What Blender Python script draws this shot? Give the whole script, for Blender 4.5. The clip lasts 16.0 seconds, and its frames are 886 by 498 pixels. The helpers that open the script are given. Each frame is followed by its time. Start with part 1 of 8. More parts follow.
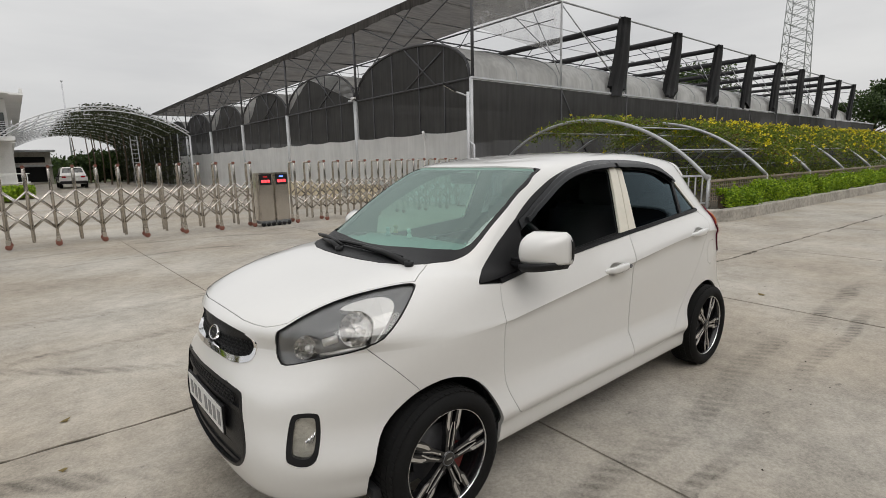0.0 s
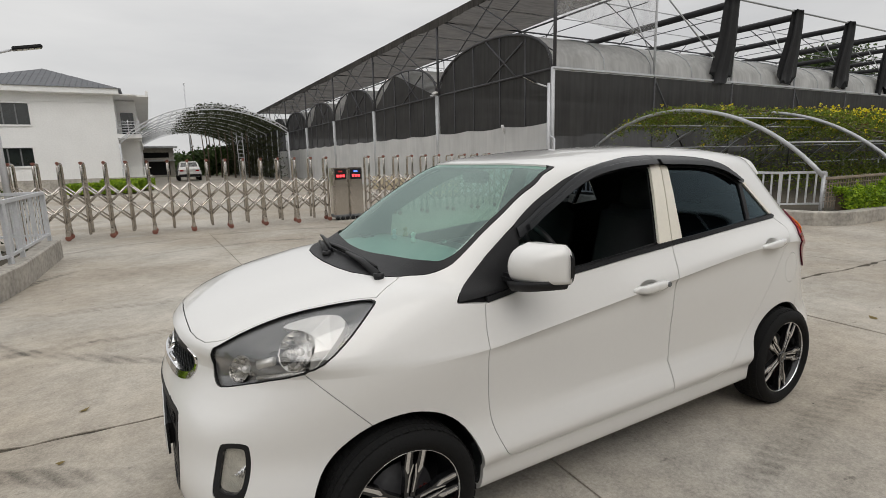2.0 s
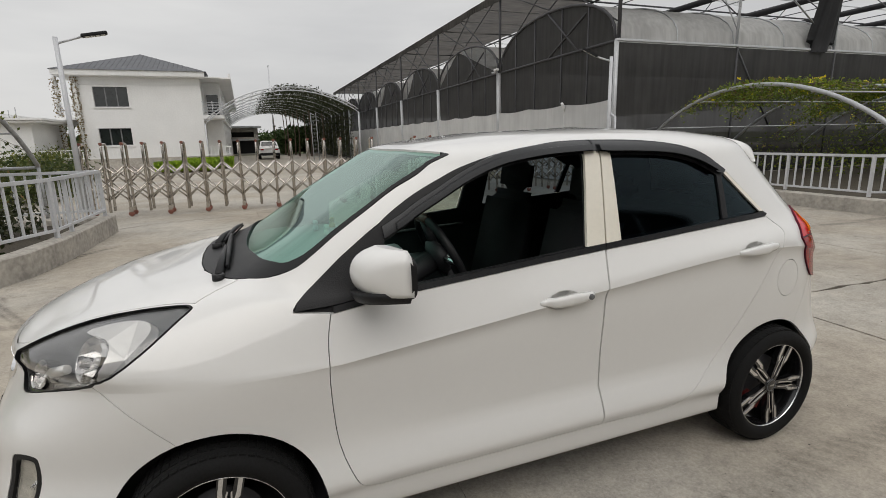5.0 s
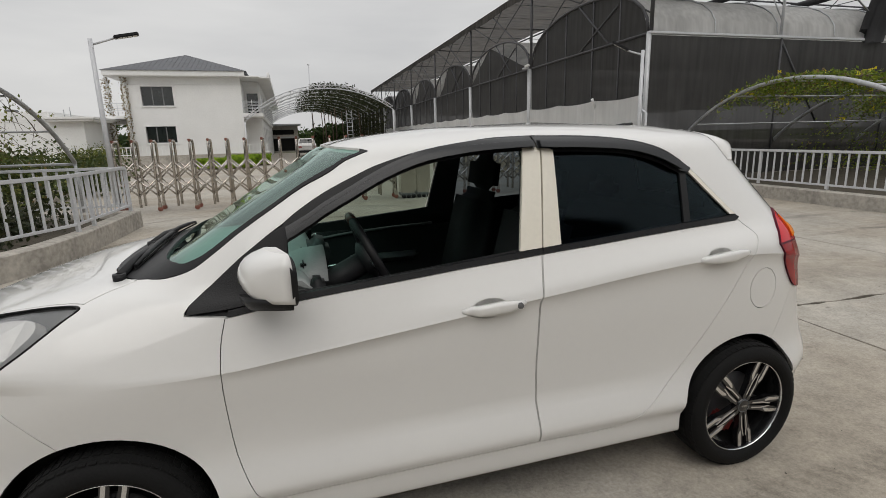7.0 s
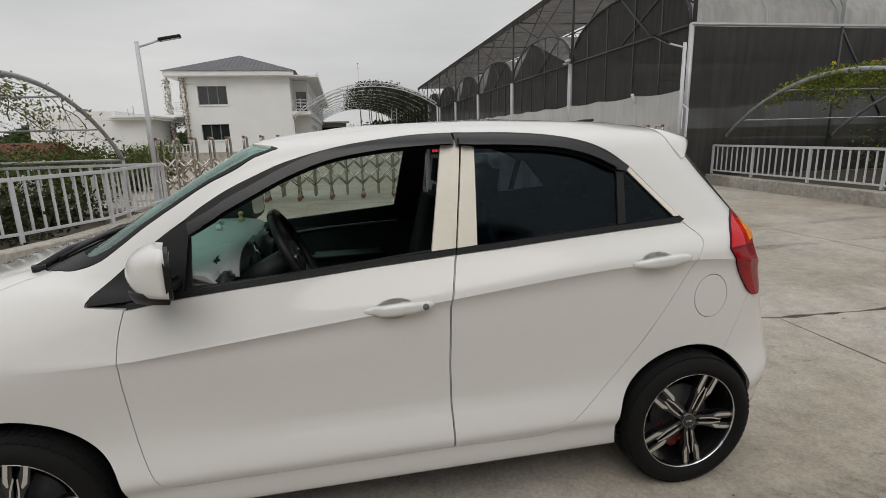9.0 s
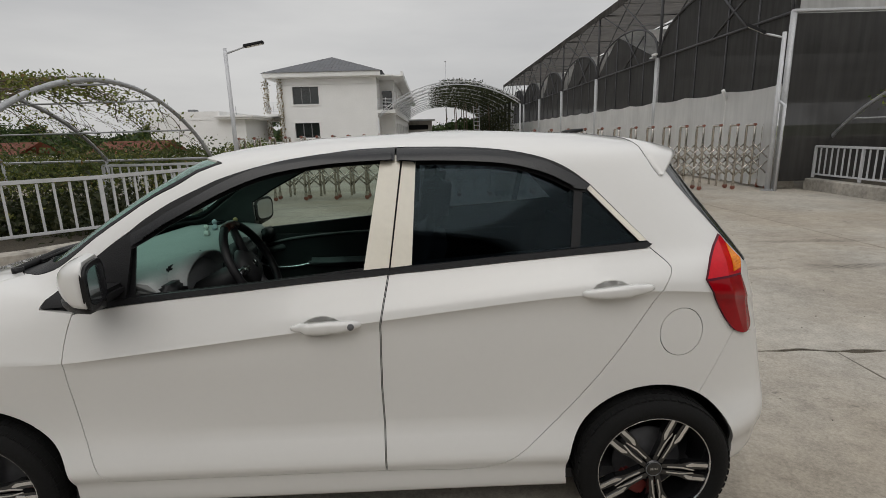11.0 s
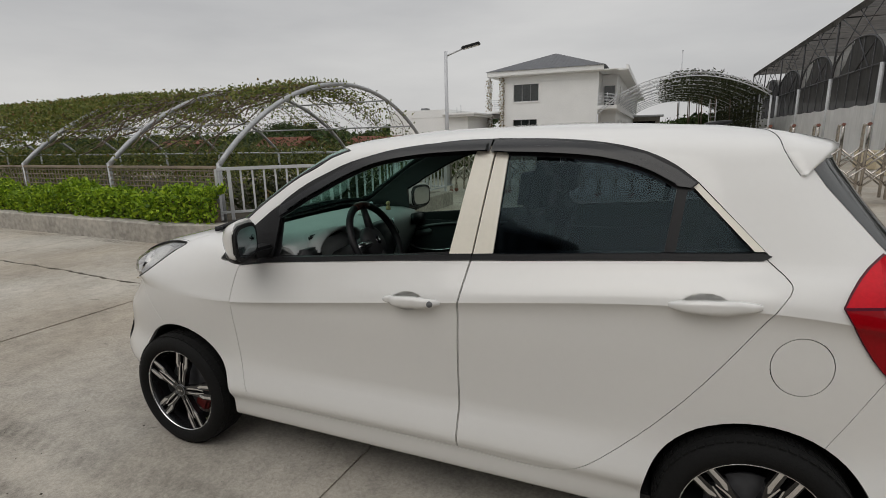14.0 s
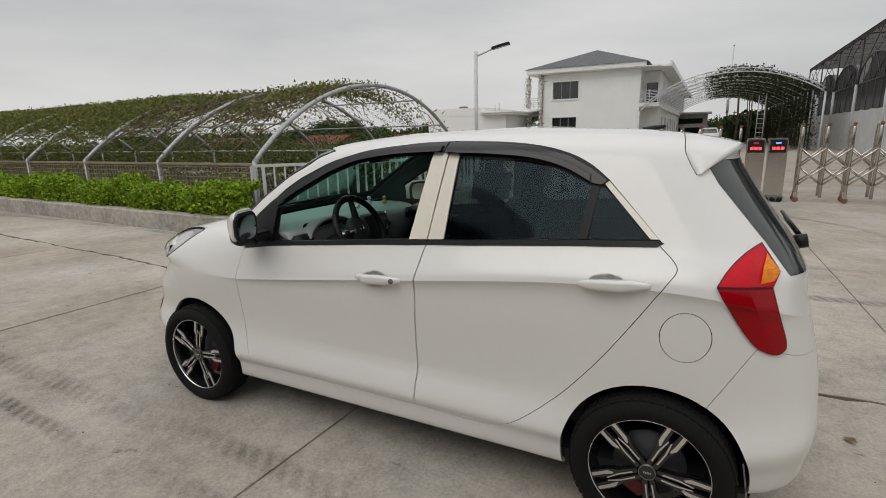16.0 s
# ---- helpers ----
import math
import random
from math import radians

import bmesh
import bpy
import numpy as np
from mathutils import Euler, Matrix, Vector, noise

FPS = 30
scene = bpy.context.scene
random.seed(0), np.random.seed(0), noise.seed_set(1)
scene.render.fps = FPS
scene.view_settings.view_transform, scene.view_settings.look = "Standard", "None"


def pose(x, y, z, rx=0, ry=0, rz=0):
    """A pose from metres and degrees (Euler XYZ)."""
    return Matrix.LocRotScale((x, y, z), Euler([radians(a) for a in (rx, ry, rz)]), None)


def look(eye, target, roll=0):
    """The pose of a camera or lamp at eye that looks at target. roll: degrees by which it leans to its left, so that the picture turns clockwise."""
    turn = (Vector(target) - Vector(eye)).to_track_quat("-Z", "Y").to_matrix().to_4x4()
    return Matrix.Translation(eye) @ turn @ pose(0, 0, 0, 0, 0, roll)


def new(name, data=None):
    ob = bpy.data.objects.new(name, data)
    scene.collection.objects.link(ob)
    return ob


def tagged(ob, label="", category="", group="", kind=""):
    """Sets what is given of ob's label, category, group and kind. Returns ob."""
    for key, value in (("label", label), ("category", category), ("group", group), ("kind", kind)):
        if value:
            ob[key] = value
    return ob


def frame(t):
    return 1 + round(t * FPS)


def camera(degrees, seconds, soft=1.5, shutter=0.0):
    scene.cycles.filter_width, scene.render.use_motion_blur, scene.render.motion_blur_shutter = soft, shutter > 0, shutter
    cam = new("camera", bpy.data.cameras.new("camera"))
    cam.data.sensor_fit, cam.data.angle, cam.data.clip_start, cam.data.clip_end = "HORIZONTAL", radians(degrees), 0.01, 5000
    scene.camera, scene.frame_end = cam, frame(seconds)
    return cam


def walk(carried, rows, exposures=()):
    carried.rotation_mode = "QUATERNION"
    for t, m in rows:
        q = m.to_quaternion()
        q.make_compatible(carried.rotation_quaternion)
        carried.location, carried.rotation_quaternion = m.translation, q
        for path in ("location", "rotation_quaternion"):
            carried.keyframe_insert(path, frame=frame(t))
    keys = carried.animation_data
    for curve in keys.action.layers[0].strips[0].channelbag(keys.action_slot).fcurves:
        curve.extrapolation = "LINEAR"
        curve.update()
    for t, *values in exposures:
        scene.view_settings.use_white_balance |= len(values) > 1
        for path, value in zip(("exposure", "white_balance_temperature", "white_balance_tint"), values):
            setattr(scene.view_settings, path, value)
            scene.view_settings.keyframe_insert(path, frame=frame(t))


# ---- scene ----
cam = camera(82.7, 16.0, soft=0.8)
PATH = [
    (0, (2.374, 2.155, 1.447), (1.108, 0.646, 1.102), -1.3),
    (0.5, (2.202, 2.274, 1.437), (1.0, 0.713, 1.091), -1.4),
    (1, (2.08, 2.298, 1.434), (0.961, 0.677, 1.087), -1.4),
    (1.5, (1.94, 2.224, 1.436), (0.895, 0.556, 1.086), -1.4),
    (2, (1.834, 2.156, 1.446), (0.857, 0.448, 1.088), -1.4),
    (2.5, (1.654, 2.222, 1.455), (0.752, 0.476, 1.084), -1.4),
    (3, (1.488, 2.305, 1.443), (0.658, 0.527, 1.055), -1.4),
    (3.5, (1.366, 2.333, 1.437), (0.587, 0.537, 1.029), -1.4),
    (4, (1.258, 2.271, 1.463), (0.51, 0.464, 1.042), -1.4),
    (4.5, (1.143, 2.231, 1.458), (0.415, 0.418, 1.032), -1.4),
    (7, (0.583, 2.263, 1.435), (0.026, 0.392, 1.0), -1.5),
    (7.5, (0.5, 2.241, 1.433), (-0.037, 0.364, 0.997), -1.5),
    (8, (0.344, 2.292, 1.427), (-0.158, 0.405, 0.99), -1.5),
    (8.5, (0.217, 2.371, 1.426), (-0.223, 0.47, 0.986), -1.6),
    (9, (0.106, 2.351, 1.423), (-0.267, 0.437, 0.982), -1.6),
    (11.5, (-0.527, 2.312, 1.477), (-0.469, 0.362, 1.035), -1.6),
    (12, (-0.637, 2.189, 1.454), (-0.466, 0.246, 1.013), -1.5),
    (12.5, (-0.837, 2.108, 1.437), (-0.518, 0.183, 0.995), -1.3),
    (13, (-0.934, 2.068, 1.421), (-0.448, 0.179, 0.982), -1.5),
    (13.5, (-0.914, 2.128, 1.443), (-0.267, 0.286, 1.009), -1.4),
    (14, (-0.859, 2.308, 1.441), (-0.098, 0.51, 1.007), -1.3),
    (14.5, (-0.871, 2.417, 1.474), (-0.051, 0.645, 1.04), -1.3),
    (15, (-1.005, 2.482, 1.472), (-0.151, 0.727, 1.038), -1.3),
    (15.5, (-1.196, 2.507, 1.477), (-0.315, 0.766, 1.041), -1.3),
    (16, (-1.293, 2.464, 1.456), (-0.388, 0.735, 1.017), -1.3),
]
walk(cam, [(t, look(eye, target, roll)) for t, eye, target, roll in PATH], [(0, 0.0), (2, -0.02), (4, -0.06), (7, -0.12), (9, -0.16), (11, -0.28), (13, -0.34), (14.5, -0.26), (16, -0.16)])

# ---- world and light ----
world = bpy.data.worlds.new("overcast")
scene.world = world
world.use_nodes = True
wn, wl = world.node_tree.nodes, world.node_tree.links
wn.clear()
sky = wn.new("ShaderNodeTexSky")
sky.sky_type, sky.sun_disc = "NISHITA", False
sky.sun_elevation, sky.sun_rotation = radians(51), radians(9)
sky.air_density, sky.dust_density = 1.0, 4.0
coord = wn.new("ShaderNodeTexCoord")
stretch = wn.new("ShaderNodeMapping")
stretch.inputs["Scale"].default_value = (1.0, 1.0, 4.5)
cloud = wn.new("ShaderNodeTexNoise")
cloud.inputs["Scale"].default_value, cloud.inputs["Detail"].default_value, cloud.inputs["Roughness"].default_value = 1.5, 6.0, 0.5
ramp = wn.new("ShaderNodeValToRGB")
ramp.color_ramp.elements[0].position, ramp.color_ramp.elements[0].color = 0.32, (5.9, 5.9, 5.95, 1)
ramp.color_ramp.elements[1].position, ramp.color_ramp.elements[1].color = 0.66, (8.0, 7.93, 7.8, 1)
blend = wn.new("ShaderNodeMix")
blend.data_type = "RGBA"
blend.inputs["Factor"].default_value = 0.93
back = wn.new("ShaderNodeBackground")
back.inputs["Strength"].default_value = 0.1
wout = wn.new("ShaderNodeOutputWorld")
wl.new(coord.outputs["Generated"], stretch.inputs["Vector"])
wl.new(stretch.outputs["Vector"], cloud.inputs["Vector"])
wl.new(cloud.outputs["Fac"], ramp.inputs["Fac"])
wl.new(sky.outputs["Color"], blend.inputs["A"])
wl.new(ramp.outputs["Color"], blend.inputs["B"])
# an overcast sky is brighter towards the zenith
parts_ = wn.new("ShaderNodeSeparateXYZ")
lift = wn.new("ShaderNodeMapRange")
lift.interpolation_type = "SMOOTHSTEP"
lift.inputs["From Min"].default_value, lift.inputs["From Max"].default_value = 0.25, 1.0
lift.inputs["To Min"].default_value, lift.inputs["To Max"].default_value = 1.0, 1.6
scale_ = wn.new("ShaderNodeVectorMath")
scale_.operation = "SCALE"
wl.new(coord.outputs["Generated"], parts_.inputs["Vector"])
wl.new(parts_.outputs["Z"], lift.inputs["Value"])
wl.new(blend.outputs["Result"], scale_.inputs[0])
wl.new(lift.outputs["Result"], scale_.inputs["Scale"])
wl.new(scale_.outputs["Vector"], back.inputs["Color"])
wl.new(back.outputs["Background"], wout.inputs["Surface"])
sun = new("sun", bpy.data.lights.new("sun", "SUN"))
sun.data.energy, sun.data.angle, sun.data.color = 0.78, radians(50), (1.0, 0.97, 0.93)
sun.matrix_world = look((2, 12, 15), (0, 0, 0))


# ---- materials ----
def mat(name, color, rough=0.6, metal=0.0, vary=0.15, scale=6.0, fine=60.0, bump=0.05, coat=0.0, spec=0.5, wear=0.08):
    """A surface with colour varied at two scales, roughness wear and a fine relief."""
    m = bpy.data.materials.new(name)
    m.use_nodes = True
    n, l = m.node_tree.nodes, m.node_tree.links
    b = n["Principled BSDF"]
    b.inputs["Metallic"].default_value, b.inputs["Coat Weight"].default_value = metal, coat
    b.inputs["Specular IOR Level"].default_value = spec
    b.inputs["Coat Roughness"].default_value = 0.04
    tc = n.new("ShaderNodeTexCoord")
    big, small = n.new("ShaderNodeTexNoise"), n.new("ShaderNodeTexNoise")
    big.inputs["Scale"].default_value, big.inputs["Detail"].default_value = scale, 5
    small.inputs["Scale"].default_value, small.inputs["Detail"].default_value = fine, 3
    l.new(tc.outputs["Object"], big.inputs["Vector"])
    l.new(tc.outputs["Object"], small.inputs["Vector"])
    add = n.new("ShaderNodeMath")
    add.operation = "ADD"
    l.new(big.outputs["Fac"], add.inputs[0])
    l.new(small.outputs["Fac"], add.inputs[1])
    ramp = n.new("ShaderNodeMapRange")
    ramp.inputs["From Min"].default_value, ramp.inputs["From Max"].default_value = 0.7, 1.3
    ramp.inputs["To Min"].default_value, ramp.inputs["To Max"].default_value = 1 - vary, 1 + vary
    l.new(add.outputs[0], ramp.inputs["Value"])
    mul = n.new("ShaderNodeVectorMath")
    mul.operation = "SCALE"
    mul.inputs[0].default_value = color
    l.new(ramp.outputs["Result"], mul.inputs["Scale"])
    l.new(mul.outputs["Vector"], b.inputs["Base Color"])
    rr = n.new("ShaderNodeMapRange")
    rr.inputs["To Min"].default_value, rr.inputs["To Max"].default_value = max(rough - wear, 0.02), min(rough + wear, 1)
    l.new(big.outputs["Fac"], rr.inputs["Value"])
    l.new(rr.outputs["Result"], b.inputs["Roughness"])
    if bump:
        bn = n.new("ShaderNodeBump")
        bn.inputs["Strength"].default_value, bn.inputs["Distance"].default_value = bump, 0.01
        l.new(small.outputs["Fac"], bn.inputs["Height"])
        l.new(bn.outputs["Normal"], b.inputs["Normal"])
    return m


def leaf_mat(name, c1, c2, c3):
    """Leaves: three tones by island, matt, thin enough to let some light through."""
    m = bpy.data.materials.new(name)
    m.use_nodes = True
    n, l = m.node_tree.nodes, m.node_tree.links
    b = n["Principled BSDF"]
    b.inputs["Roughness"].default_value = 0.6
    b.inputs["Specular IOR Level"].default_value = 0.35
    geo = n.new("ShaderNodeNewGeometry")
    r = n.new("ShaderNodeValToRGB")
    r.color_ramp.elements[0].color, r.color_ramp.elements[1].color = (*c1, 1), (*c3, 1)
    e = r.color_ramp.elements.new(0.5)
    e.color = (*c2, 1)
    l.new(geo.outputs["Random Per Island"], r.inputs["Fac"])
    l.new(r.outputs["Color"], b.inputs["Base Color"])
    tr = n.new("ShaderNodeBsdfTranslucent")
    l.new(r.outputs["Color"], tr.inputs["Color"])
    mx = n.new("ShaderNodeMixShader")
    mx.inputs[0].default_value = 0.3
    l.new(b.outputs[0], mx.inputs[1])
    l.new(tr.outputs[0], mx.inputs[2])
    l.new(mx.outputs[0], n["Material Output"].inputs["Surface"])
    return m


def net_mat(name, color, cover, through_tint=0.0, scale=1.5, vary=0.1, streak="down", mottle=0.5):
    """Woven shade net: part cloth, part holes, with folds and stains."""
    m = bpy.data.materials.new(name)
    m.use_nodes = True
    n, l = m.node_tree.nodes, m.node_tree.links
    b = n["Principled BSDF"]
    b.inputs["Roughness"].default_value, b.inputs["Specular IOR Level"].default_value = 0.8, 0.2
    tc, noi = n.new("ShaderNodeTexCoord"), n.new("ShaderNodeTexNoise")
    noi.inputs["Scale"].default_value, noi.inputs["Detail"].default_value = scale, 5
    l.new(tc.outputs["Object"], noi.inputs["Vector"])
    pull, run = n.new("ShaderNodeMapping"), n.new("ShaderNodeTexNoise")
    pull.inputs["Scale"].default_value = (1.0, 6.0, 0.35) if streak == "across" else (5.0, 5.0, 0.4)
    run.inputs["Scale"].default_value, run.inputs["Detail"].default_value = 1.6, 6
    l.new(tc.outputs["Object"], pull.inputs["Vector"])
    l.new(pull.outputs["Vector"], run.inputs["Vector"])
    mr = n.new("ShaderNodeMapRange")
    mr.inputs["From Min"].default_value, mr.inputs["From Max"].default_value = 0.3, 0.7
    mr.inputs["To Min"].default_value, mr.inputs["To Max"].default_value = cover - vary, min(cover + vary, 1)
    l.new(noi.outputs["Fac"], mr.inputs["Value"])
    cs = n.new("ShaderNodeVectorMath")
    cs.operation = "SCALE"
    cs.inputs[0].default_value = color
    cr = n.new("ShaderNodeMapRange")
    cr.inputs["From Min"].default_value, cr.inputs["From Max"].default_value = 0.65, 1.35
    cr.inputs["To Min"].default_value, cr.inputs["To Max"].default_value = 1 - mottle, 1 + mottle
    both_ = n.new("ShaderNodeMath")
    l.new(noi.outputs["Fac"], both_.inputs[0])
    l.new(run.outputs["Fac"], both_.inputs[1])
    l.new(both_.outputs[0], cr.inputs["Value"])
    l.new(cr.outputs["Result"], cs.inputs["Scale"])
    l.new(cs.outputs["Vector"], b.inputs["Base Color"])
    solid = b.outputs[0]
    if through_tint:
        tl, tm = n.new("ShaderNodeBsdfTranslucent"), n.new("ShaderNodeMixShader")
        l.new(cs.outputs["Vector"], tl.inputs["Color"])
        tm.inputs[0].default_value = through_tint
        l.new(b.outputs[0], tm.inputs[1])
        l.new(tl.outputs[0], tm.inputs[2])
        solid = tm.outputs[0]
    t, mx = n.new("ShaderNodeBsdfTransparent"), n.new("ShaderNodeMixShader")
    l.new(mr.outputs["Result"], mx.inputs[0])
    l.new(t.outputs[0], mx.inputs[1])
    l.new(solid, mx.inputs[2])
    l.new(mx.outputs[0], n["Material Output"].inputs["Surface"])
    return m


def glass_mat(name, tint, clear, rough=0.02, shine=0.045, film=(1.0, 1.0, 1.0), edge=0.85):
    """Thin car or house glass: mirror gloss by angle over a tinted clear pane."""
    m = bpy.data.materials.new(name)
    m.use_nodes = True
    n, l = m.node_tree.nodes, m.node_tree.links
    n.remove(n["Principled BSDF"])
    t, g, mx, fr = n.new("ShaderNodeBsdfTransparent"), n.new("ShaderNodeBsdfGlossy"), n.new("ShaderNodeMixShader"), n.new("ShaderNodeLayerWeight")
    t.inputs["Color"].default_value = (tint[0] * clear, tint[1] * clear, tint[2] * clear, 1)
    g.inputs["Roughness"].default_value, g.inputs["Color"].default_value = rough, (*film, 1)
    fr.inputs["Blend"].default_value = 0.5
    power, gain = n.new("ShaderNodeMath"), n.new("ShaderNodeMath")
    power.operation, power.inputs[1].default_value = "POWER", 4.0
    gain.operation, gain.inputs[1].default_value, gain.inputs[2].default_value = "MULTIPLY_ADD", edge, shine
    l.new(fr.outputs["Facing"], power.inputs[0])
    l.new(power.outputs[0], gain.inputs[0])
    l.new(gain.outputs[0], mx.inputs[0])
    l.new(t.outputs[0], mx.inputs[1])
    l.new(g.outputs[0], mx.inputs[2])
    l.new(mx.outputs[0], n["Material Output"].inputs["Surface"])
    return m


def glow_mat(name, color, strength):
    m = bpy.data.materials.new(name)
    m.use_nodes = True
    b = m.node_tree.nodes["Principled BSDF"]
    b.inputs["Base Color"].default_value = (*color, 1)
    b.inputs["Emission Color"].default_value = (*color, 1)
    b.inputs["Emission Strength"].default_value = strength
    return m


PAINT = mat("white_car_paint", (0.75, 0.743, 0.722), 0.34, 0, 0.008, 3, 40, 0.0, coat=1.0, wear=0.015)
BLACK = mat("black_plastic", (0.011, 0.011, 0.012), 0.45, 0, 0.2, 8, 200, 0.15, spec=0.3)
SMOKE = mat("smoky_visor", (0.012, 0.013, 0.0145), 0.26, 0, 0.1, 6, 80, 0.0, spec=0.5, wear=0.03)
RUBBER = mat("tyre_rubber", (0.006, 0.006, 0.006), 0.8, 0, 0.3, 9, 150, 0.25, spec=0.25)
RIMBLACK = mat("gloss_black_rim", (0.012, 0.012, 0.013), 0.18, 0.2, 0.1, 8, 80, 0.0, coat=0.7)
ALLOY = mat("machined_alloy", (0.78, 0.78, 0.79), 0.25, 1.0, 0.06, 12, 160, 0.03)
CHROME = mat("chrome", (0.85, 0.85, 0.86), 0.08, 1.0, 0.03, 10, 60, 0.0)
GREYPL = mat("grey_plastic", (0.16, 0.165, 0.17), 0.5, 0, 0.1, 9, 160, 0.1)
CREAM = mat("cream_pillar_film", (0.80, 0.76, 0.66), 0.35, 0, 0.03, 5, 60, 0.0, coat=0.4)
TAILRED = mat("red_tail_lens", (0.62, 0.006, 0.018), 0.12, 0, 0.10, 14, 90, 0.0, coat=0.08, spec=0.2, wear=0.03)
TAILRIM = mat("violet_lamp_rim", (0.10, 0.006, 0.02), 0.35, 0, 0.1, 14, 90, 0.0, spec=0.15)
TAILDEEP = mat("deep_red_tail_lens", (0.29, 0.002, 0.006), 0.12, 0, 0.12, 14, 90, 0.0, coat=0.05, spec=0.16, wear=0.03)
AMBER = mat("amber_lens", (0.80, 0.25, 0.012), 0.2, 0, 0.15, 60, 160, 0.2, spec=0.3)
STEEL = mat("stainless_steel", (0.58, 0.545, 0.50), 0.22, 1.0, 0.2, 5, 40, 0.04)
PALEGALV = mat("pale_galvanised_steel", (0.50, 0.51, 0.52), 0.5, 0.25, 0.15, 3, 30, 0.08)
GALV = mat("galvanised_steel", (0.42, 0.43, 0.44), 0.48, 0.5, 0.2, 3, 30, 0.08)
RAILPAINT = mat("grey_painted_railing", (0.58, 0.59, 0.61), 0.5, 0.1, 0.1, 3, 40, 0.06)
CONCRETE_K = mat("kerb_concrete", (0.38, 0.355, 0.315), 0.9, 0, 0.34, 1.6, 14, 0.3)
WHITEWALL = mat("white_house_render", (0.80, 0.80, 0.79), 0.85, 0, 0.05, 0.8, 12, 0.15)
ROOFTILE = mat("grey_roof_tiles", (0.115, 0.12, 0.13), 0.7, 0, 0.2, 2, 9, 0.5)
DARKGLASS = mat("dark_window_glass", (0.02, 0.025, 0.025), 0.08, 0, 0.2, 1, 6, 0.0, coat=0.5)
SOIL = mat("dark_soil", (0.06, 0.05, 0.035), 0.95, 0, 0.4, 3, 30, 0.8)
LATTICE = mat("weathered_lattice", (0.27, 0.22, 0.17), 0.85, 0, 0.35, 3, 40, 0.3)
WOODY = mat("vine_stems", (0.11, 0.08, 0.055), 0.85, 0, 0.3, 6, 40, 0.4)
DARKSTEEL = mat("dark_steel_truss", (0.07, 0.07, 0.075), 0.6, 0.3, 0.2, 3, 30, 0.05)
NET = net_mat("black_shade_net", (0.036, 0.035, 0.034), 0.95, 0.0, 0.9, 0.04)
NETROOF = net_mat("shade_net_overhead", (0.12, 0.112, 0.104), 0.965, 0.5, 0.8, 0.03, "across")
NETROLL = mat("bunched_black_net", (0.012, 0.012, 0.013), 0.9, 0, 0.4, 5, 60, 0.6)
FILM = net_mat("dusty_plastic_film", (0.74, 0.74, 0.73), 0.97, 0.35, 1.0, 0.03, mottle=0.10)
GREYFILM = net_mat("grey_roof_film", (0.55, 0.55, 0.54), 0.93, 0.45, 0.9, 0.05, mottle=0.22)
LEAF_HEDGE = leaf_mat("hedge_leaves", (0.06, 0.12, 0.010), (0.22, 0.36, 0.02), (0.45, 0.58, 0.04))
LEAF_VINE = leaf_mat("vine_leaves", (0.085, 0.11, 0.024), (0.15, 0.18, 0.038), (0.25, 0.25, 0.065))
LEAF_BRIGHT = leaf_mat("bright_vine_leaves", (0.06, 0.10, 0.014), (0.14, 0.20, 0.022), (0.26, 0.30, 0.03))
LEAF_SHRUB = leaf_mat("shrub_leaves", (0.03, 0.05, 0.014), (0.065, 0.09, 0.022), (0.12, 0.12, 0.035))
LEAF_DARK = leaf_mat("tree_leaves", (0.025, 0.045, 0.014), (0.045, 0.075, 0.02), (0.07, 0.11, 0.03))
# leaf tones darkened to carry the shade under the canopy
LEAF_SHADE = leaf_mat("shade_darkened_leaves", (0.016, 0.022, 0.009), (0.032, 0.042, 0.014), (0.06, 0.06, 0.025))
LEAF_DRY = leaf_mat("dry_leaves", (0.18, 0.10, 0.035), (0.22, 0.16, 0.06), (0.14, 0.13, 0.04))
FLOWER = leaf_mat("yellow_petals", (0.78, 0.60, 0.01), (0.85, 0.72, 0.02), (0.80, 0.74, 0.07))


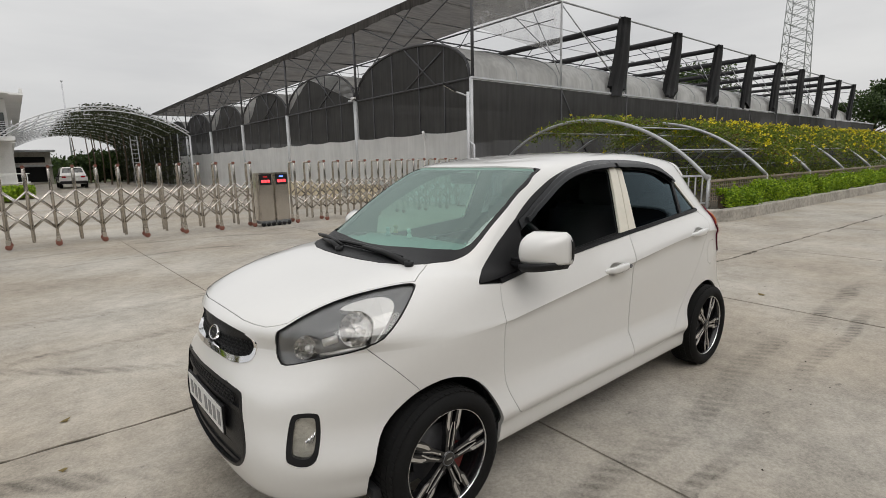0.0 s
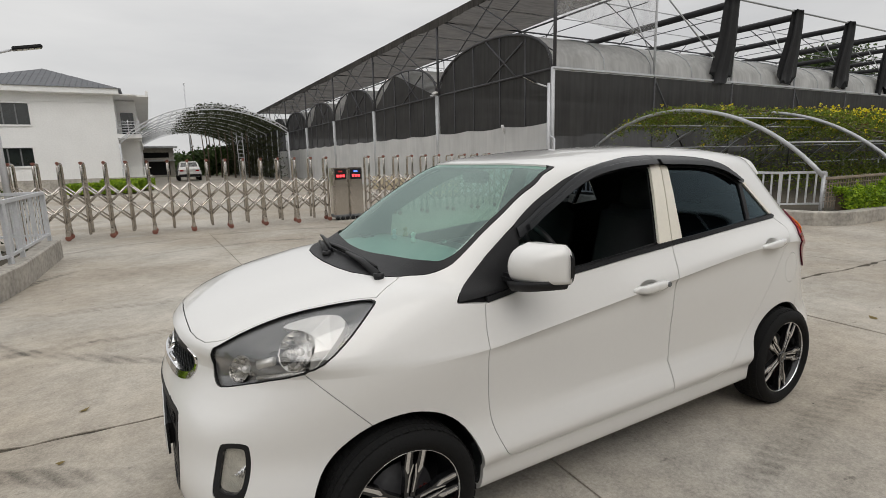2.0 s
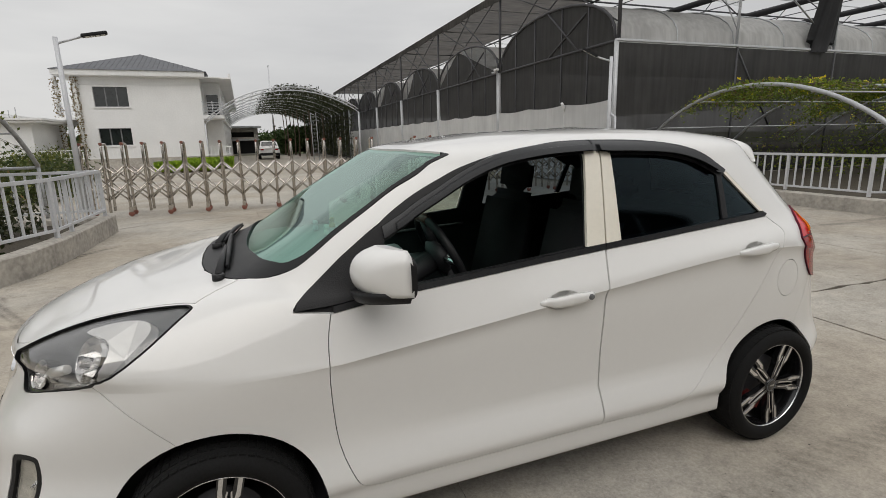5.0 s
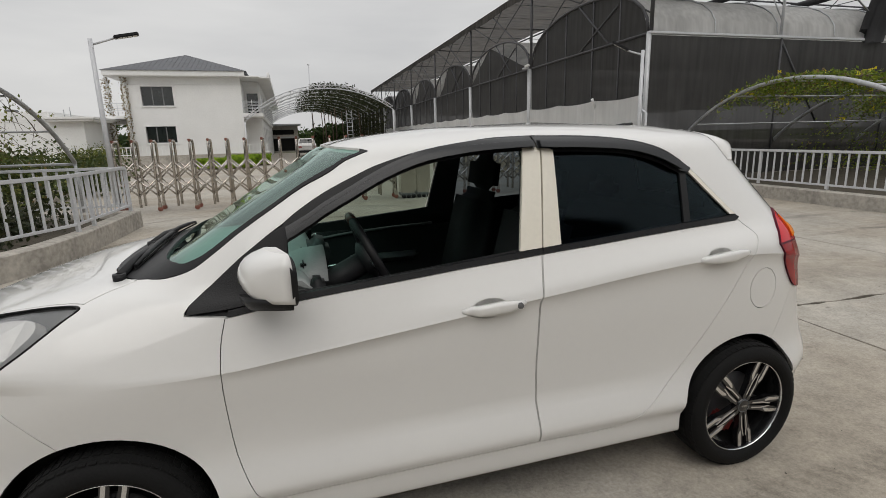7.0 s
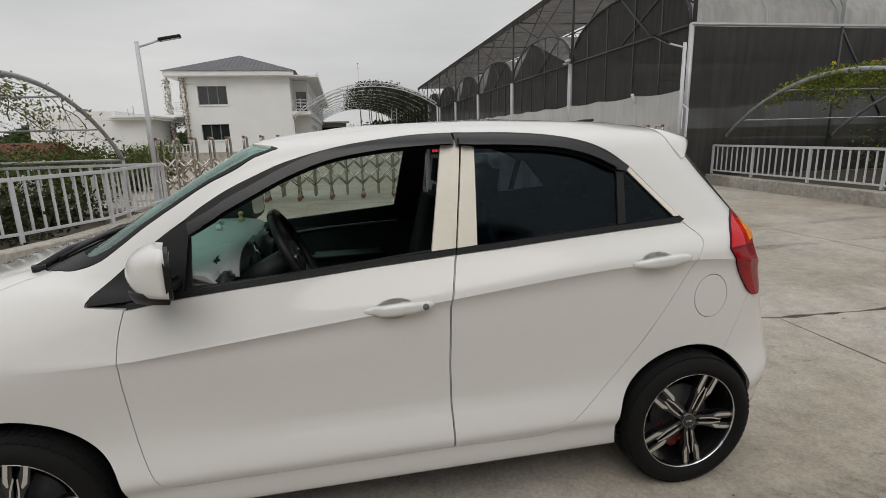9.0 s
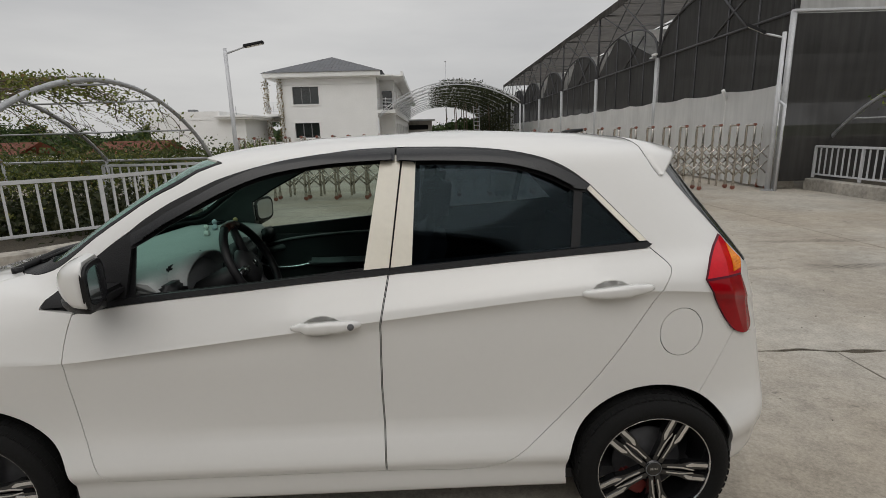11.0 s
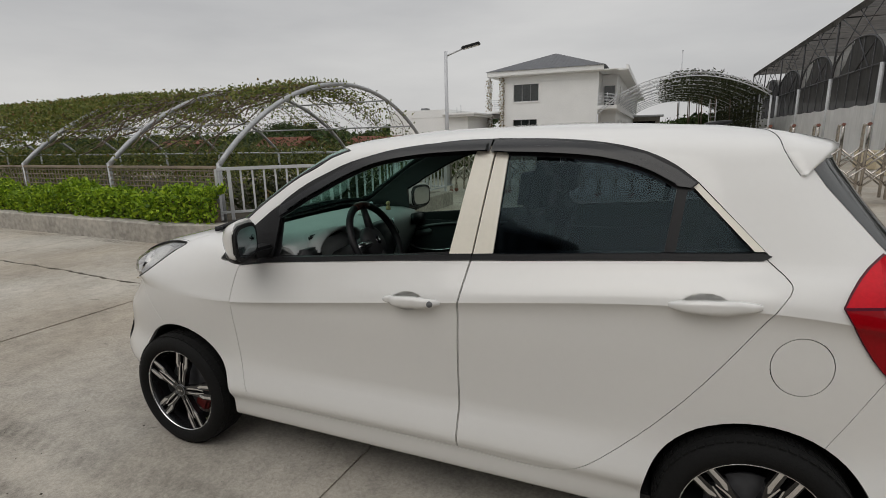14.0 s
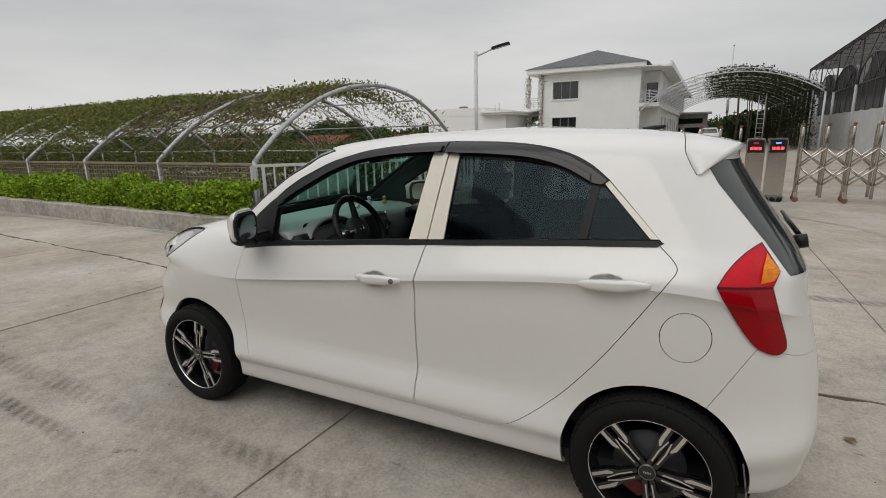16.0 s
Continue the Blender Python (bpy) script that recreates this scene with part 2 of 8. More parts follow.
def concrete_ground():
    """Worn pale concrete: broad stains, mottling, fine grit, faint tyre arcs of dirt."""
    m = bpy.data.materials.new("worn_concrete")
    m.use_nodes = True
    n, l = m.node_tree.nodes, m.node_tree.links
    b = n["Principled BSDF"]
    b.inputs["Specular IOR Level"].default_value = 0.3
    tc = n.new("ShaderNodeTexCoord")
    total = None
    for sc, det, lo, hi, weight in ((0.16, 6, 0.35, 0.65, 0.13), (1.3, 8, 0.3, 0.7, 0.15), (9, 6, 0.3, 0.7, 0.14), (60, 4, 0.3, 0.7, 0.17), (210, 2, 0.3, 0.7, 0.12)):
        t = n.new("ShaderNodeTexNoise")
        t.inputs["Scale"].default_value, t.inputs["Detail"].default_value, t.inputs["Roughness"].default_value = sc, det, 0.6
        l.new(tc.outputs["Object"], t.inputs["Vector"])
        r = n.new("ShaderNodeMapRange")
        r.inputs["From Min"].default_value, r.inputs["From Max"].default_value = lo, hi
        r.inputs["To Min"].default_value, r.inputs["To Max"].default_value = -weight, weight
        l.new(t.outputs["Fac"], r.inputs["Value"])
        if total is None:
            total = r.outputs["Result"]
        else:
            a = n.new("ShaderNodeMath")
            l.new(total, a.inputs[0])
            l.new(r.outputs["Result"], a.inputs[1])
            total = a.outputs[0]
    # dirty tyre tracks with the tread's teeth, broken by the larger stains
    sep = n.new("ShaderNodeSeparateXYZ")
    l.new(tc.outputs["Object"], sep.inputs[0])

    def calc(op, a, b=None, c=None):
        m_ = n.new("ShaderNodeMath")
        m_.operation = op
        for i, v in enumerate((a, b, c)):
            if v is None:
                continue
            if isinstance(v, (int, float)):
                m_.inputs[i].default_value = v
            else:
                l.new(v, m_.inputs[i])
        return m_.outputs[0]
    wob = n.new("ShaderNodeTexNoise")
    wob.inputs["Scale"].default_value, wob.inputs["Detail"].default_value = 0.5, 4
    l.new(tc.outputs["Object"], wob.inputs["Vector"])
    patch = n.new("ShaderNodeTexNoise")
    patch.inputs["Scale"].default_value, patch.inputs["Detail"].default_value = 1.1, 6
    l.new(tc.outputs["Object"], patch.inputs["Vector"])
    drift = calc("MULTIPLY_ADD", wob.outputs["Fac"], 0.5, -0.25)
    teeth = calc("MULTIPLY_ADD", calc("SINE", calc("MULTIPLY", calc("ADD", sep.outputs["X"], calc("MULTIPLY", sep.outputs["Y"], 0.6)), 70.0)), 0.3, 0.7)
    # straight tracks along x, and one wide turn
    radius = calc("SQRT", calc("ADD", calc("POWER", calc("SUBTRACT", sep.outputs["X"], 0.6), 2.0), calc("POWER", calc("ADD", sep.outputs["Y"], 4.6), 2.0)))
    for line, at_, wide in ((sep.outputs["Y"], 1.02, 0.10), (sep.outputs["Y"], 1.32, 0.07), (sep.outputs["Y"], 2.5, 0.12), (sep.outputs["Y"], -2.75, 0.10), (sep.outputs["Y"], -3.9, 0.12), (radius, 4.4, 0.10), (radius, 2.9, 0.09)):
        dist = calc("ABSOLUTE", calc("SUBTRACT", calc("ADD", line, drift), at_))
        band = n.new("ShaderNodeMapRange")
        band.interpolation_type = "SMOOTHSTEP"
        band.inputs["From Min"].default_value, band.inputs["From Max"].default_value = wide * 0.4, wide
        band.inputs["To Min"].default_value, band.inputs["To Max"].default_value = 1.0, 0.0
        l.new(dist, band.inputs["Value"])
        pm = n.new("ShaderNodeMapRange")
        pm.inputs["From Min"].default_value, pm.inputs["From Max"].default_value = 0.38, 0.62
        pm.inputs["To Min"].default_value, pm.inputs["To Max"].default_value = 0.0, 0.5
        l.new(patch.outputs["Fac"], pm.inputs["Value"])
        total = calc("SUBTRACT", total, calc("MULTIPLY", calc("MULTIPLY", band.outputs["Result"], teeth), pm.outputs["Result"]))
    # chipped scars and dark specks in the skin of the concrete
    for scale_, stretch, lo, hi, deep in ((7.0, 0.45, 0.665, 0.70, 0.34), (38.0, 0.8, 0.70, 0.74, 0.40), (3.2, 0.3, 0.66, 0.70, 0.16)):
        mp = n.new("ShaderNodeMapping")
        mp.inputs["Scale"].default_value = (stretch, 1.0, 1.0)
        mp.inputs["Rotation"].default_value = (0, 0, 0.12 * scale_)
        l.new(tc.outputs["Object"], mp.inputs["Vector"])
        sp = n.new("ShaderNodeTexNoise")
        sp.inputs["Scale"].default_value, sp.inputs["Detail"].default_value, sp.inputs["Roughness"].default_value = scale_, 5, 0.62
        l.new(mp.outputs["Vector"], sp.inputs["Vector"])
        cut = n.new("ShaderNodeMapRange")
        cut.inputs["From Min"].default_value, cut.inputs["From Max"].default_value = lo, hi
        cut.inputs["To Min"].default_value, cut.inputs["To Max"].default_value = 0.0, deep
        l.new(sp.outputs["Fac"], cut.inputs["Value"])
        total = calc("SUBTRACT", total, cut.outputs["Result"])
    one = n.new("ShaderNodeMath")
    one.inputs[1].default_value = 1.06
    l.new(total, one.inputs[0])
    sc = n.new("ShaderNodeVectorMath")
    sc.operation = "SCALE"
    tone, mixer = n.new("ShaderNodeTexNoise"), n.new("ShaderNodeMix")
    tone.inputs["Scale"].default_value, tone.inputs["Detail"].default_value = 0.45, 7
    l.new(tc.outputs["Object"], tone.inputs["Vector"])
    spread = n.new("ShaderNodeMapRange")
    spread.inputs["From Min"].default_value, spread.inputs["From Max"].default_value = 0.38, 0.62
    l.new(tone.outputs["Fac"], spread.inputs["Value"])
    mixer.data_type = "RGBA"
    mixer.inputs["A"].default_value, mixer.inputs["B"].default_value = (0.385, 0.360, 0.317, 1), (0.337, 0.299, 0.245, 1)
    l.new(spread.outputs["Result"], mixer.inputs["Factor"])
    l.new(mixer.outputs["Result"], sc.inputs[0])
    l.new(one.outputs[0], sc.inputs["Scale"])
    l.new(sc.outputs["Vector"], b.inputs["Base Color"])
    b.inputs["Roughness"].default_value = 0.8
    bn = n.new("ShaderNodeBump")
    bn.inputs["Strength"].default_value, bn.inputs["Distance"].default_value = 0.35, 0.006
    l.new(total, bn.inputs["Height"])
    l.new(bn.outputs["Normal"], b.inputs["Normal"])
    return m


GROUND = concrete_ground()
FIELD = mat("grass_field", (0.10, 0.12, 0.045), 0.95, 0, 0.4, 0.15, 3, 0.6)


# ---- building helpers ----
def thing(name, m, label, category, group="", kind=""):
    """The Empty at a thing's base."""
    return place(tagged(new(name), label, category, group, kind), m)


def place(ob, m):
    ob.matrix_world = m
    return ob


def part(name, bm, material, parent, label="", smooth=False):
    """Links a bmesh as one mesh object under a thing or a part."""
    me = bpy.data.meshes.new(name)
    bm.to_mesh(me)
    bm.free()
    return part_mesh(name, me, material, parent, label, smooth)


def part_mesh(name, me, material, parent, label="", smooth=False):
    if material and not me.materials:
        me.materials.append(material)
    if smooth:
        me.polygons.foreach_set("use_smooth", [True] * len(me.polygons))
    ob = new(name, me)
    if parent:
        ob.parent = parent
    return tagged(ob, label)


def boxes(bm, *specs):
    """Adds bevel-free boxes (x0, x1, y0, y1, z0, z1) to bm."""
    for x0, x1, y0, y1, z0, z1 in specs:
        bmesh.ops.create_cube(bm, size=1, matrix=Matrix.LocRotScale(((x0 + x1) / 2, (y0 + y1) / 2, (z0 + z1) / 2), None, (x1 - x0, y1 - y0, z1 - z0)))
    return bm


def box(*specs, bevel=0.0):
    bm = boxes(bmesh.new(), *specs)
    if bevel:
        bmesh.ops.bevel(bm, geom=bm.edges[:], offset=bevel, segments=2, affect="EDGES", clamp_overlap=True)
    return bm


def sweep(bm, path, r, sides=8, caps=True):
    """A tube along a path of points; r is one radius or one for each point."""
    pts = [Vector(p) for p in path]
    rings = []
    up = Vector((0, 0, 1))
    for i, p in enumerate(pts):
        d = (pts[min(i + 1, len(pts) - 1)] - pts[max(i - 1, 0)]).normalized()
        side = d.cross(up)
        if side.length < 0.05:
            side = d.cross(Vector((1, 0, 0)))
        side.normalize()
        nor = side.cross(d)
        rad = r[i] if isinstance(r, (list, tuple)) else r
        rings.append([bm.verts.new(p + rad * (math.cos(a) * side + math.sin(a) * nor)) for a in [2 * math.pi * k / sides for k in range(sides)]])
    for a, b in zip(rings, rings[1:]):
        for k in range(sides):
            f = bm.faces.new((a[k], a[(k + 1) % sides], b[(k + 1) % sides], b[k]))
            f.smooth = True
    if caps:
        bm.faces.new(rings[0][::-1])
        bm.faces.new(rings[-1])
    return bm


def tube(path, r, sides=8):
    return sweep(bmesh.new(), path, r, sides)


def lathe(profile, sides=48, axis="y"):
    """Turns a profile of (radius, along) round the axis."""
    bm = bmesh.new()
    rings = []
    for r, a in profile:
        ring = []
        for k in range(sides):
            c, s = math.cos(2 * math.pi * k / sides) * r, math.sin(2 * math.pi * k / sides) * r
            ring.append(bm.verts.new((c, a, s) if axis == "y" else (c, s, a) if axis == "z" else (a, c, s)))
        rings.append(ring)
    for a, b in zip(rings, rings[1:]):
        for k in range(sides):
            bm.faces.new((a[k], a[(k + 1) % sides], b[(k + 1) % sides], b[k])).smooth = True
    bmesh.ops.recalc_face_normals(bm, faces=bm.faces[:])
    return bm


def prism(outline, depth0, depth1, axis="y"):
    """A closed prism of a 2D outline, between two depths along the axis."""
    bm = bmesh.new()
    put = {"y": lambda a, b, d: (a, d, b), "x": lambda a, b, d: (d, a, b), "z": lambda a, b, d: (a, b, d)}[axis]
    lo = [bm.verts.new(put(a, b, depth0)) for a, b in outline]
    hi = [bm.verts.new(put(a, b, depth1)) for a, b in outline]
    k = len(lo)
    bm.faces.new(lo)
    bm.faces.new(hi[::-1])
    for i in range(k):
        bm.faces.new((lo[i], hi[i], hi[(i + 1) % k], lo[(i + 1) % k]))
    bmesh.ops.recalc_face_normals(bm, faces=bm.faces[:])
    return bm


def spline(points, per=6, closed=False):
    """A smooth line through 2D or 3D points."""
    p = [np.array(q, float) for q in points]
    k = len(p)
    out = []
    for i in range(k if closed else k - 1):
        a, b = p[i], p[(i + 1) % k]
        c = p[(i - 1) % k] if closed or i > 0 else 2 * a - b
        d = p[(i + 2) % k] if closed or i + 2 < k else 2 * b - a
        for j in range(per):
            t = j / per
            out.append(0.5 * (2 * a + (b - c) * t + (2 * c - 5 * a + 4 * b - d) * t * t + (3 * a - 3 * b + d - c) * t ** 3))
    if not closed:
        out.append(p[-1])
    return [tuple(q) for q in out]


def leaf_mesh(name, centres, size, seed, long=1.8, flat=0.0):
    """Bent leaves of four triangles each at the centres, turned at random; flat: how far they lie level."""
    rng = np.random.default_rng(seed)
    c = np.asarray(centres, float)
    k = len(c)
    d = rng.normal(size=(k, 3))
    d[:, 2] *= 1 - flat
    d /= np.linalg.norm(d, axis=1)[:, None]
    e = rng.normal(size=(k, 3))
    e[:, 2] *= 1 - flat
    e -= d * (e * d).sum(1)[:, None]
    e /= np.linalg.norm(e, axis=1)[:, None]
    n = np.cross(d, e)
    s = size * rng.uniform(0.6, 1.35, size=(k, 1))
    v = np.stack([c - d * s * long / 2, c + e * s / 2 + n * s * 0.15, c + d * s * long / 2, c - e * s / 2 + n * s * 0.15], 1).reshape(-1, 3)
    me = bpy.data.meshes.new(name)
    me.vertices.add(4 * k)
    me.vertices.foreach_set("co", v.ravel())
    me.loops.add(6 * k)
    base = np.arange(k)[:, None] * 4
    me.loops.foreach_set("vertex_index", np.hstack([base, base + 1, base + 2, base, base + 2, base + 3]).ravel().astype(np.int32))
    me.polygons.add(2 * k)
    me.polygons.foreach_set("loop_start", np.arange(2 * k, dtype=np.int32) * 3)
    me.update(calc_edges=True)
    return me


def rot(deg):
    return pose(0, 0, 0, 0, 0, deg)


# ---- ground and planters ----
ENV = rot(-2.3)
KERB_V, GATE_V = -2.53, -9.87


def ground():
    bm = bmesh.new()
    bmesh.ops.create_grid(bm, x_segments=2, y_segments=2, size=1500)
    g = part("ground", bm, FIELD, None)
    g.location.z = -0.03
    tagged(g, "dry grassy land reaching the horizon", "ground", kind="structure")
    a = part("forecourt", box((-60, 60, -64, 40, -0.3, -0.010)), GROUND, None)
    tagged(place(a, ENV), "worn pale concrete forecourt with stains and tyre marks", "pavement", kind="structure")


def wall_along(name, pts, thick, z0, z1, material, label):
    """A low wall with a slightly rounded top along a polyline; pts lie on its outer face, thickness to its left side."""
    bm = bmesh.new()
    p = [Vector(q) for q in pts]
    rows = []
    for i, q in enumerate(p):
        a, b = p[max(i - 1, 0)], p[min(i + 1, len(p) - 1)]
        d1 = (q - a).normalized() if i else (b - q).normalized()
        d2 = (b - q).normalized() if i < len(p) - 1 else d1
        n = Vector((-(d1 + d2).y, (d1 + d2).x)).normalized()
        n *= thick / max(0.4, n.dot(Vector((-d1.y, d1.x))))
        o, inn = q, q + n
        c = 0.02
        e = n.normalized() * c
        rows.append([bm.verts.new((*v.xy, z)) for v, z in ((o, z0), (o, z1 - c), (o + e, z1), (inn - e, z1), (inn, z1 - c), (inn, z0))])
    for a, b in zip(rows, rows[1:]):
        for k in range(5):
            bm.faces.new((a[k], b[k], b[k + 1], a[k + 1]))
    bm.faces.new(rows[0])
    bm.faces.new(rows[-1][::-1])
    bmesh.ops.recalc_face_normals(bm, faces=bm.faces[:])
    w = part(name, bm, material, None)
    return tagged(place(w, ENV), label, "kerb", kind="structure")


LEFT_EDGE = [(5.6, -7.85), (3.5, -7.75), (3.5, -6.6), (3.5, -5.45)] + [(3.5 + 2.2 * (1 - math.cos(a)), -5.45 + 2.92 * math.sin(a)) for a in (0.3, 0.6, 0.9, 1.2, 1.5708)] + [(8, KERB_V), (20, KERB_V), (60, KERB_V)]
RIGHT_EDGE = [(-60, KERB_V), (-20, KERB_V), (-10, KERB_V), (-9.3, KERB_V - 0.05), (-8.85, KERB_V - 0.4), (-8.75, -3.4), (-8.75, -6), (-8.75, -9.6)]


def planters():
    wall_along("kerb_left", LEFT_EDGE[::-1], 0.22, -0.1, 0.3, CONCRETE_K, "weathered low concrete kerb wall round a planted bed")
    wall_along("kerb_right", RIGHT_EDGE[::-1], 0.22, -0.1, 0.26, CONCRETE_K, "weathered low concrete kerb wall round a planted bed")
    for name, edge, back in (("bed_left", LEFT_EDGE, [(60, -10.4), (5.6, -10.4)]), ("bed_right", RIGHT_EDGE, [(-60, -9.6)])):
        bm = bmesh.new()
        bm.faces.new([bm.verts.new((u, v, 0.2)) for u, v in edge + back])
        bmesh.ops.recalc_face_normals(bm, faces=bm.faces[:])
        tagged(place(part(name, bm, SOIL, None), ENV), "dark soil of a planted bed", "soil", kind="structure")


def hedge(name, u0, u1, v0, v1, z0, z1, count, seed, label):
    """Clipped hedge: dense small leaves on an uneven box, with a few taller shoots."""
    rng = np.random.default_rng(seed)
    root = thing(name, ENV @ Matrix.Translation(((u0 + u1) / 2, (v0 + v1) / 2, 0)), label, "hedge", kind="stuff")
    hu, hv = (u1 - u0) / 2, (v1 - v0) / 2
    u = rng.uniform(-hu, hu, count)
    face = rng.uniform(size=count)
    top = z1 + 0.07 * np.sin(u * 2.1) + 0.05 * np.sin(u * 5.3 + 1) - 0.03
    v = np.where(face < 0.5, rng.uniform(-hv, hv, count), hv + rng.normal(0, 0.05, count) + 0.05 * np.sin(u * 3.7))
    z = np.where(face < 0.5, top + rng.normal(0, 0.04, count), rng.uniform(z0, 1, count) * 0 + z0 + (top - z0) * rng.uniform(0, 1, count) ** 0.8)
    shoot = rng.uniform(size=count) < 0.02
    z = z + shoot * rng.uniform(0, 0.18, count)
    part_mesh("leaves", leaf_mesh(name, np.stack([u, v, z], 1), 0.037, seed), LEAF_HEDGE, root)
    part("twigs", box((-hu + 0.1, hu - 0.1, -hv + 0.1, hv - 0.08, 0.2, z1 - 0.1), bevel=0.05), WOODY, root)


def dome(v0, v1, z0, z1, a, r=1.0):
    """A place on a circle's arc over the bed: a runs from 0 at v1 to 1 at v0, r lifts it off the arc."""
    w, h = (v1 - v0) / 2, z1 - z0
    R = (h * h + w * w) / (2 * h)
    t = math.asin(w / R) * (1 - 2 * a)
    return (v0 + v1) / 2 + R * r * math.sin(t), z1 - R + R * r * math.cos(t)


def hoop_path(v0, v1, z0, z1, u=0.0, steps=28):
    return [(u, *dome(v0, v1, z0, z1, k / steps)) for k in range(steps + 1)]


def hoop_tunnel(side, u_first, step, count, v0, v1, z0, z1, seed, flowers):
    """Vine-grown pergola of steel hoops over a bed, with purlins, wire fence and stems."""
    sgn = 1 if side == "left" else -1
    root = thing("vine_tunnel", ENV @ Matrix.Translation((u_first, 0, 0)), "steel hoop tunnel overgrown with " + ("yellow-flowering vines" if flowers else "loose green vines") + " above a planted bed", "pergola")
    bm = tube(hoop_path(v0, v1, z0, z1), 0.042, 10)
    for v in (v0, v1):
        sweep(bm, [(0, v, -0.02), (0, v, z0 + 0.03)], 0.035)
    me = bpy.data.meshes.new("hoop")
    bm.to_mesh(me)
    bm.free()
    for k in range(count):
        h = part_mesh("hoop", me, GALV, root)
        h.location.x = sgn * step * k
    length = sgn * step * (count - 1)
    for a in (0.14, 0.32, 0.5, 0.68, 0.86):
        p = dome(v0, v1, z0, z1, a, 0.99)
        part("purlin", tube([(0, *p), (length, *p)], 0.02, 6), GALV, root)
    # wire mesh along the foot
    fence = bmesh.new()
    for z in np.arange(0.42, z0 - 0.05, 0.085):
        sweep(fence, [(0, v1 + 0.02, z), (length, v1 + 0.02, z)], 0.009, 4)
    for k in range(int(min(abs(length), 16) / 0.1)):
        sweep(fence, [(sgn * 0.1 * k, v1 + 0.02, 0.3), (sgn * 0.1 * k, v1 + 0.02, z0 - 0.06)], 0.008, 4, False)
    part("wire_mesh", fence, LATTICE, root, "brown weathered lattice")
    part("foot_rail", box((min(0, length), max(0, length), v1 - 0.03, v1 + 0.03, z0 - 0.055, z0 - 0.01), bevel=0.008), LATTICE, root, "brown top board")
    part("foot_rail", tube([(0, v0, z0 - 0.03), (length, v0, z0 - 0.03)], 0.028, 8), GALV, root)
    # vines: stems wandering over the hoops, leaves in clumps along them
    rng = np.random.default_rng(seed)
    stems = bmesh.new()
    centres, blooms, dry = [], [], []
    span = abs(length)
    n_stems = int(span * (17 if flowers else 15))
    for k in range(n_stems):
        s = span * rng.uniform(0, 1)
        bare = not flowers and s < 4.5 and rng.uniform() < 0.6
        a0 = rng.uniform(0.02, 0.25) if rng.uniform() < 0.6 else rng.uniform(0.6, 0.98)
        a1 = a0 + rng.uniform(0.2, 0.55) * (1 if a0 < 0.4 else -1)
        young = flowers and s < 4.2
        if young:
            a0 = rng.uniform(0.34, 0.62)
            a1 = a0 + rng.uniform(0.1, 0.25)
        pts, drift, wob = [], rng.normal(0, 0.5), rng.uniform(0, 6)
        for i in range(9):
            f = i / 8
            a = a0 + (a1 - a0) * f
            r = 1.004 + 0.010 * math.sin(wob + 9 * f)
            pts.append((sgn * float(np.clip(s + drift * f + 0.15 * math.sin(wob + 7 * f), 0.25, span)), *dome(v0, v1, z0, z1, a, r)))
        if k % 2 == 0 or bare:
            sweep(stems, pts, [0.012 - 0.001 * i for i in range(9)], 4, False)
        dens = rng.integers(85, 260) * (0.16 if bare else 0.55 if young else 2.2 if s > 5 else 1.0)
        t = rng.uniform(0, 1, int(dens)) ** 0.8
        P = np.array(pts)
        idx = np.minimum((t * 8).astype(int), 7)
        fr = (t * 8 - idx)[:, None]
        q = P[idx] * (1 - fr) + P[idx + 1] * fr
        q = q + np.clip(rng.normal(0, 1, q.shape), -1.7, 1.7) * np.array([0.24, 0.16, 0.055])
        centres.append(q)
        if flowers and rng.uniform() < (0.9 if s > 4.5 else 0.35):
            m = rng.integers(2, 11) if s > 4.5 else 2
            b = q[rng.integers(0, len(q), m)] + rng.normal(0, 0.05, (m, 3)) + np.array([0, 0.06, 0.06])
            blooms.append(np.repeat(b, 5, 0) + rng.normal(0, 0.03, (5 * m, 3)))
    for k in range(0 if flowers else 260):
        # a web of bare twigs over the first hoops
        s, a0, tilt_ = rng.uniform(0, 5.5), rng.uniform(0.03, 0.9), rng.choice([-1, 1]) * rng.uniform(0.3, 1.2)
        pts = []
        for i in range(5):
            a = a0 + 0.035 * i
            r = 1.005 + 0.008 * math.sin(k + 2.0 * i)
            pts.append((sgn * min(max(s + tilt_ * 0.12 * i, 0.05), span), *dome(v0, v1, z0, z1, a, r)))
        sweep(stems, pts, 0.0045, 3, False)
    m = int(span * 700)
    low = np.stack([sgn * rng.uniform(3.4 if flowers else 0, span, m), rng.uniform(v0, v1, m), 0.25 + np.minimum(rng.gamma(2, 0.24, m), 1.0)], 1)
    centres.append(low)
    part("stem_mass", stems, WOODY, root, "brown vine stems")
    part_mesh("leaves", leaf_mesh("leaves", np.concatenate(centres), 0.038, seed), LEAF_BRIGHT if flowers else LEAF_VINE, root)
    d = np.concatenate(centres)[::14]
    part_mesh("dry_leaves", leaf_mesh("dry_leaves", d + rng.normal(0, 0.04, d.shape), 0.045, seed + 1), LEAF_DRY, root)
    if blooms:
        part_mesh("blossom", leaf_mesh("flowers", np.concatenate(blooms), 0.05, seed + 2, 1.2), FLOWER, root, "yellow flowers")


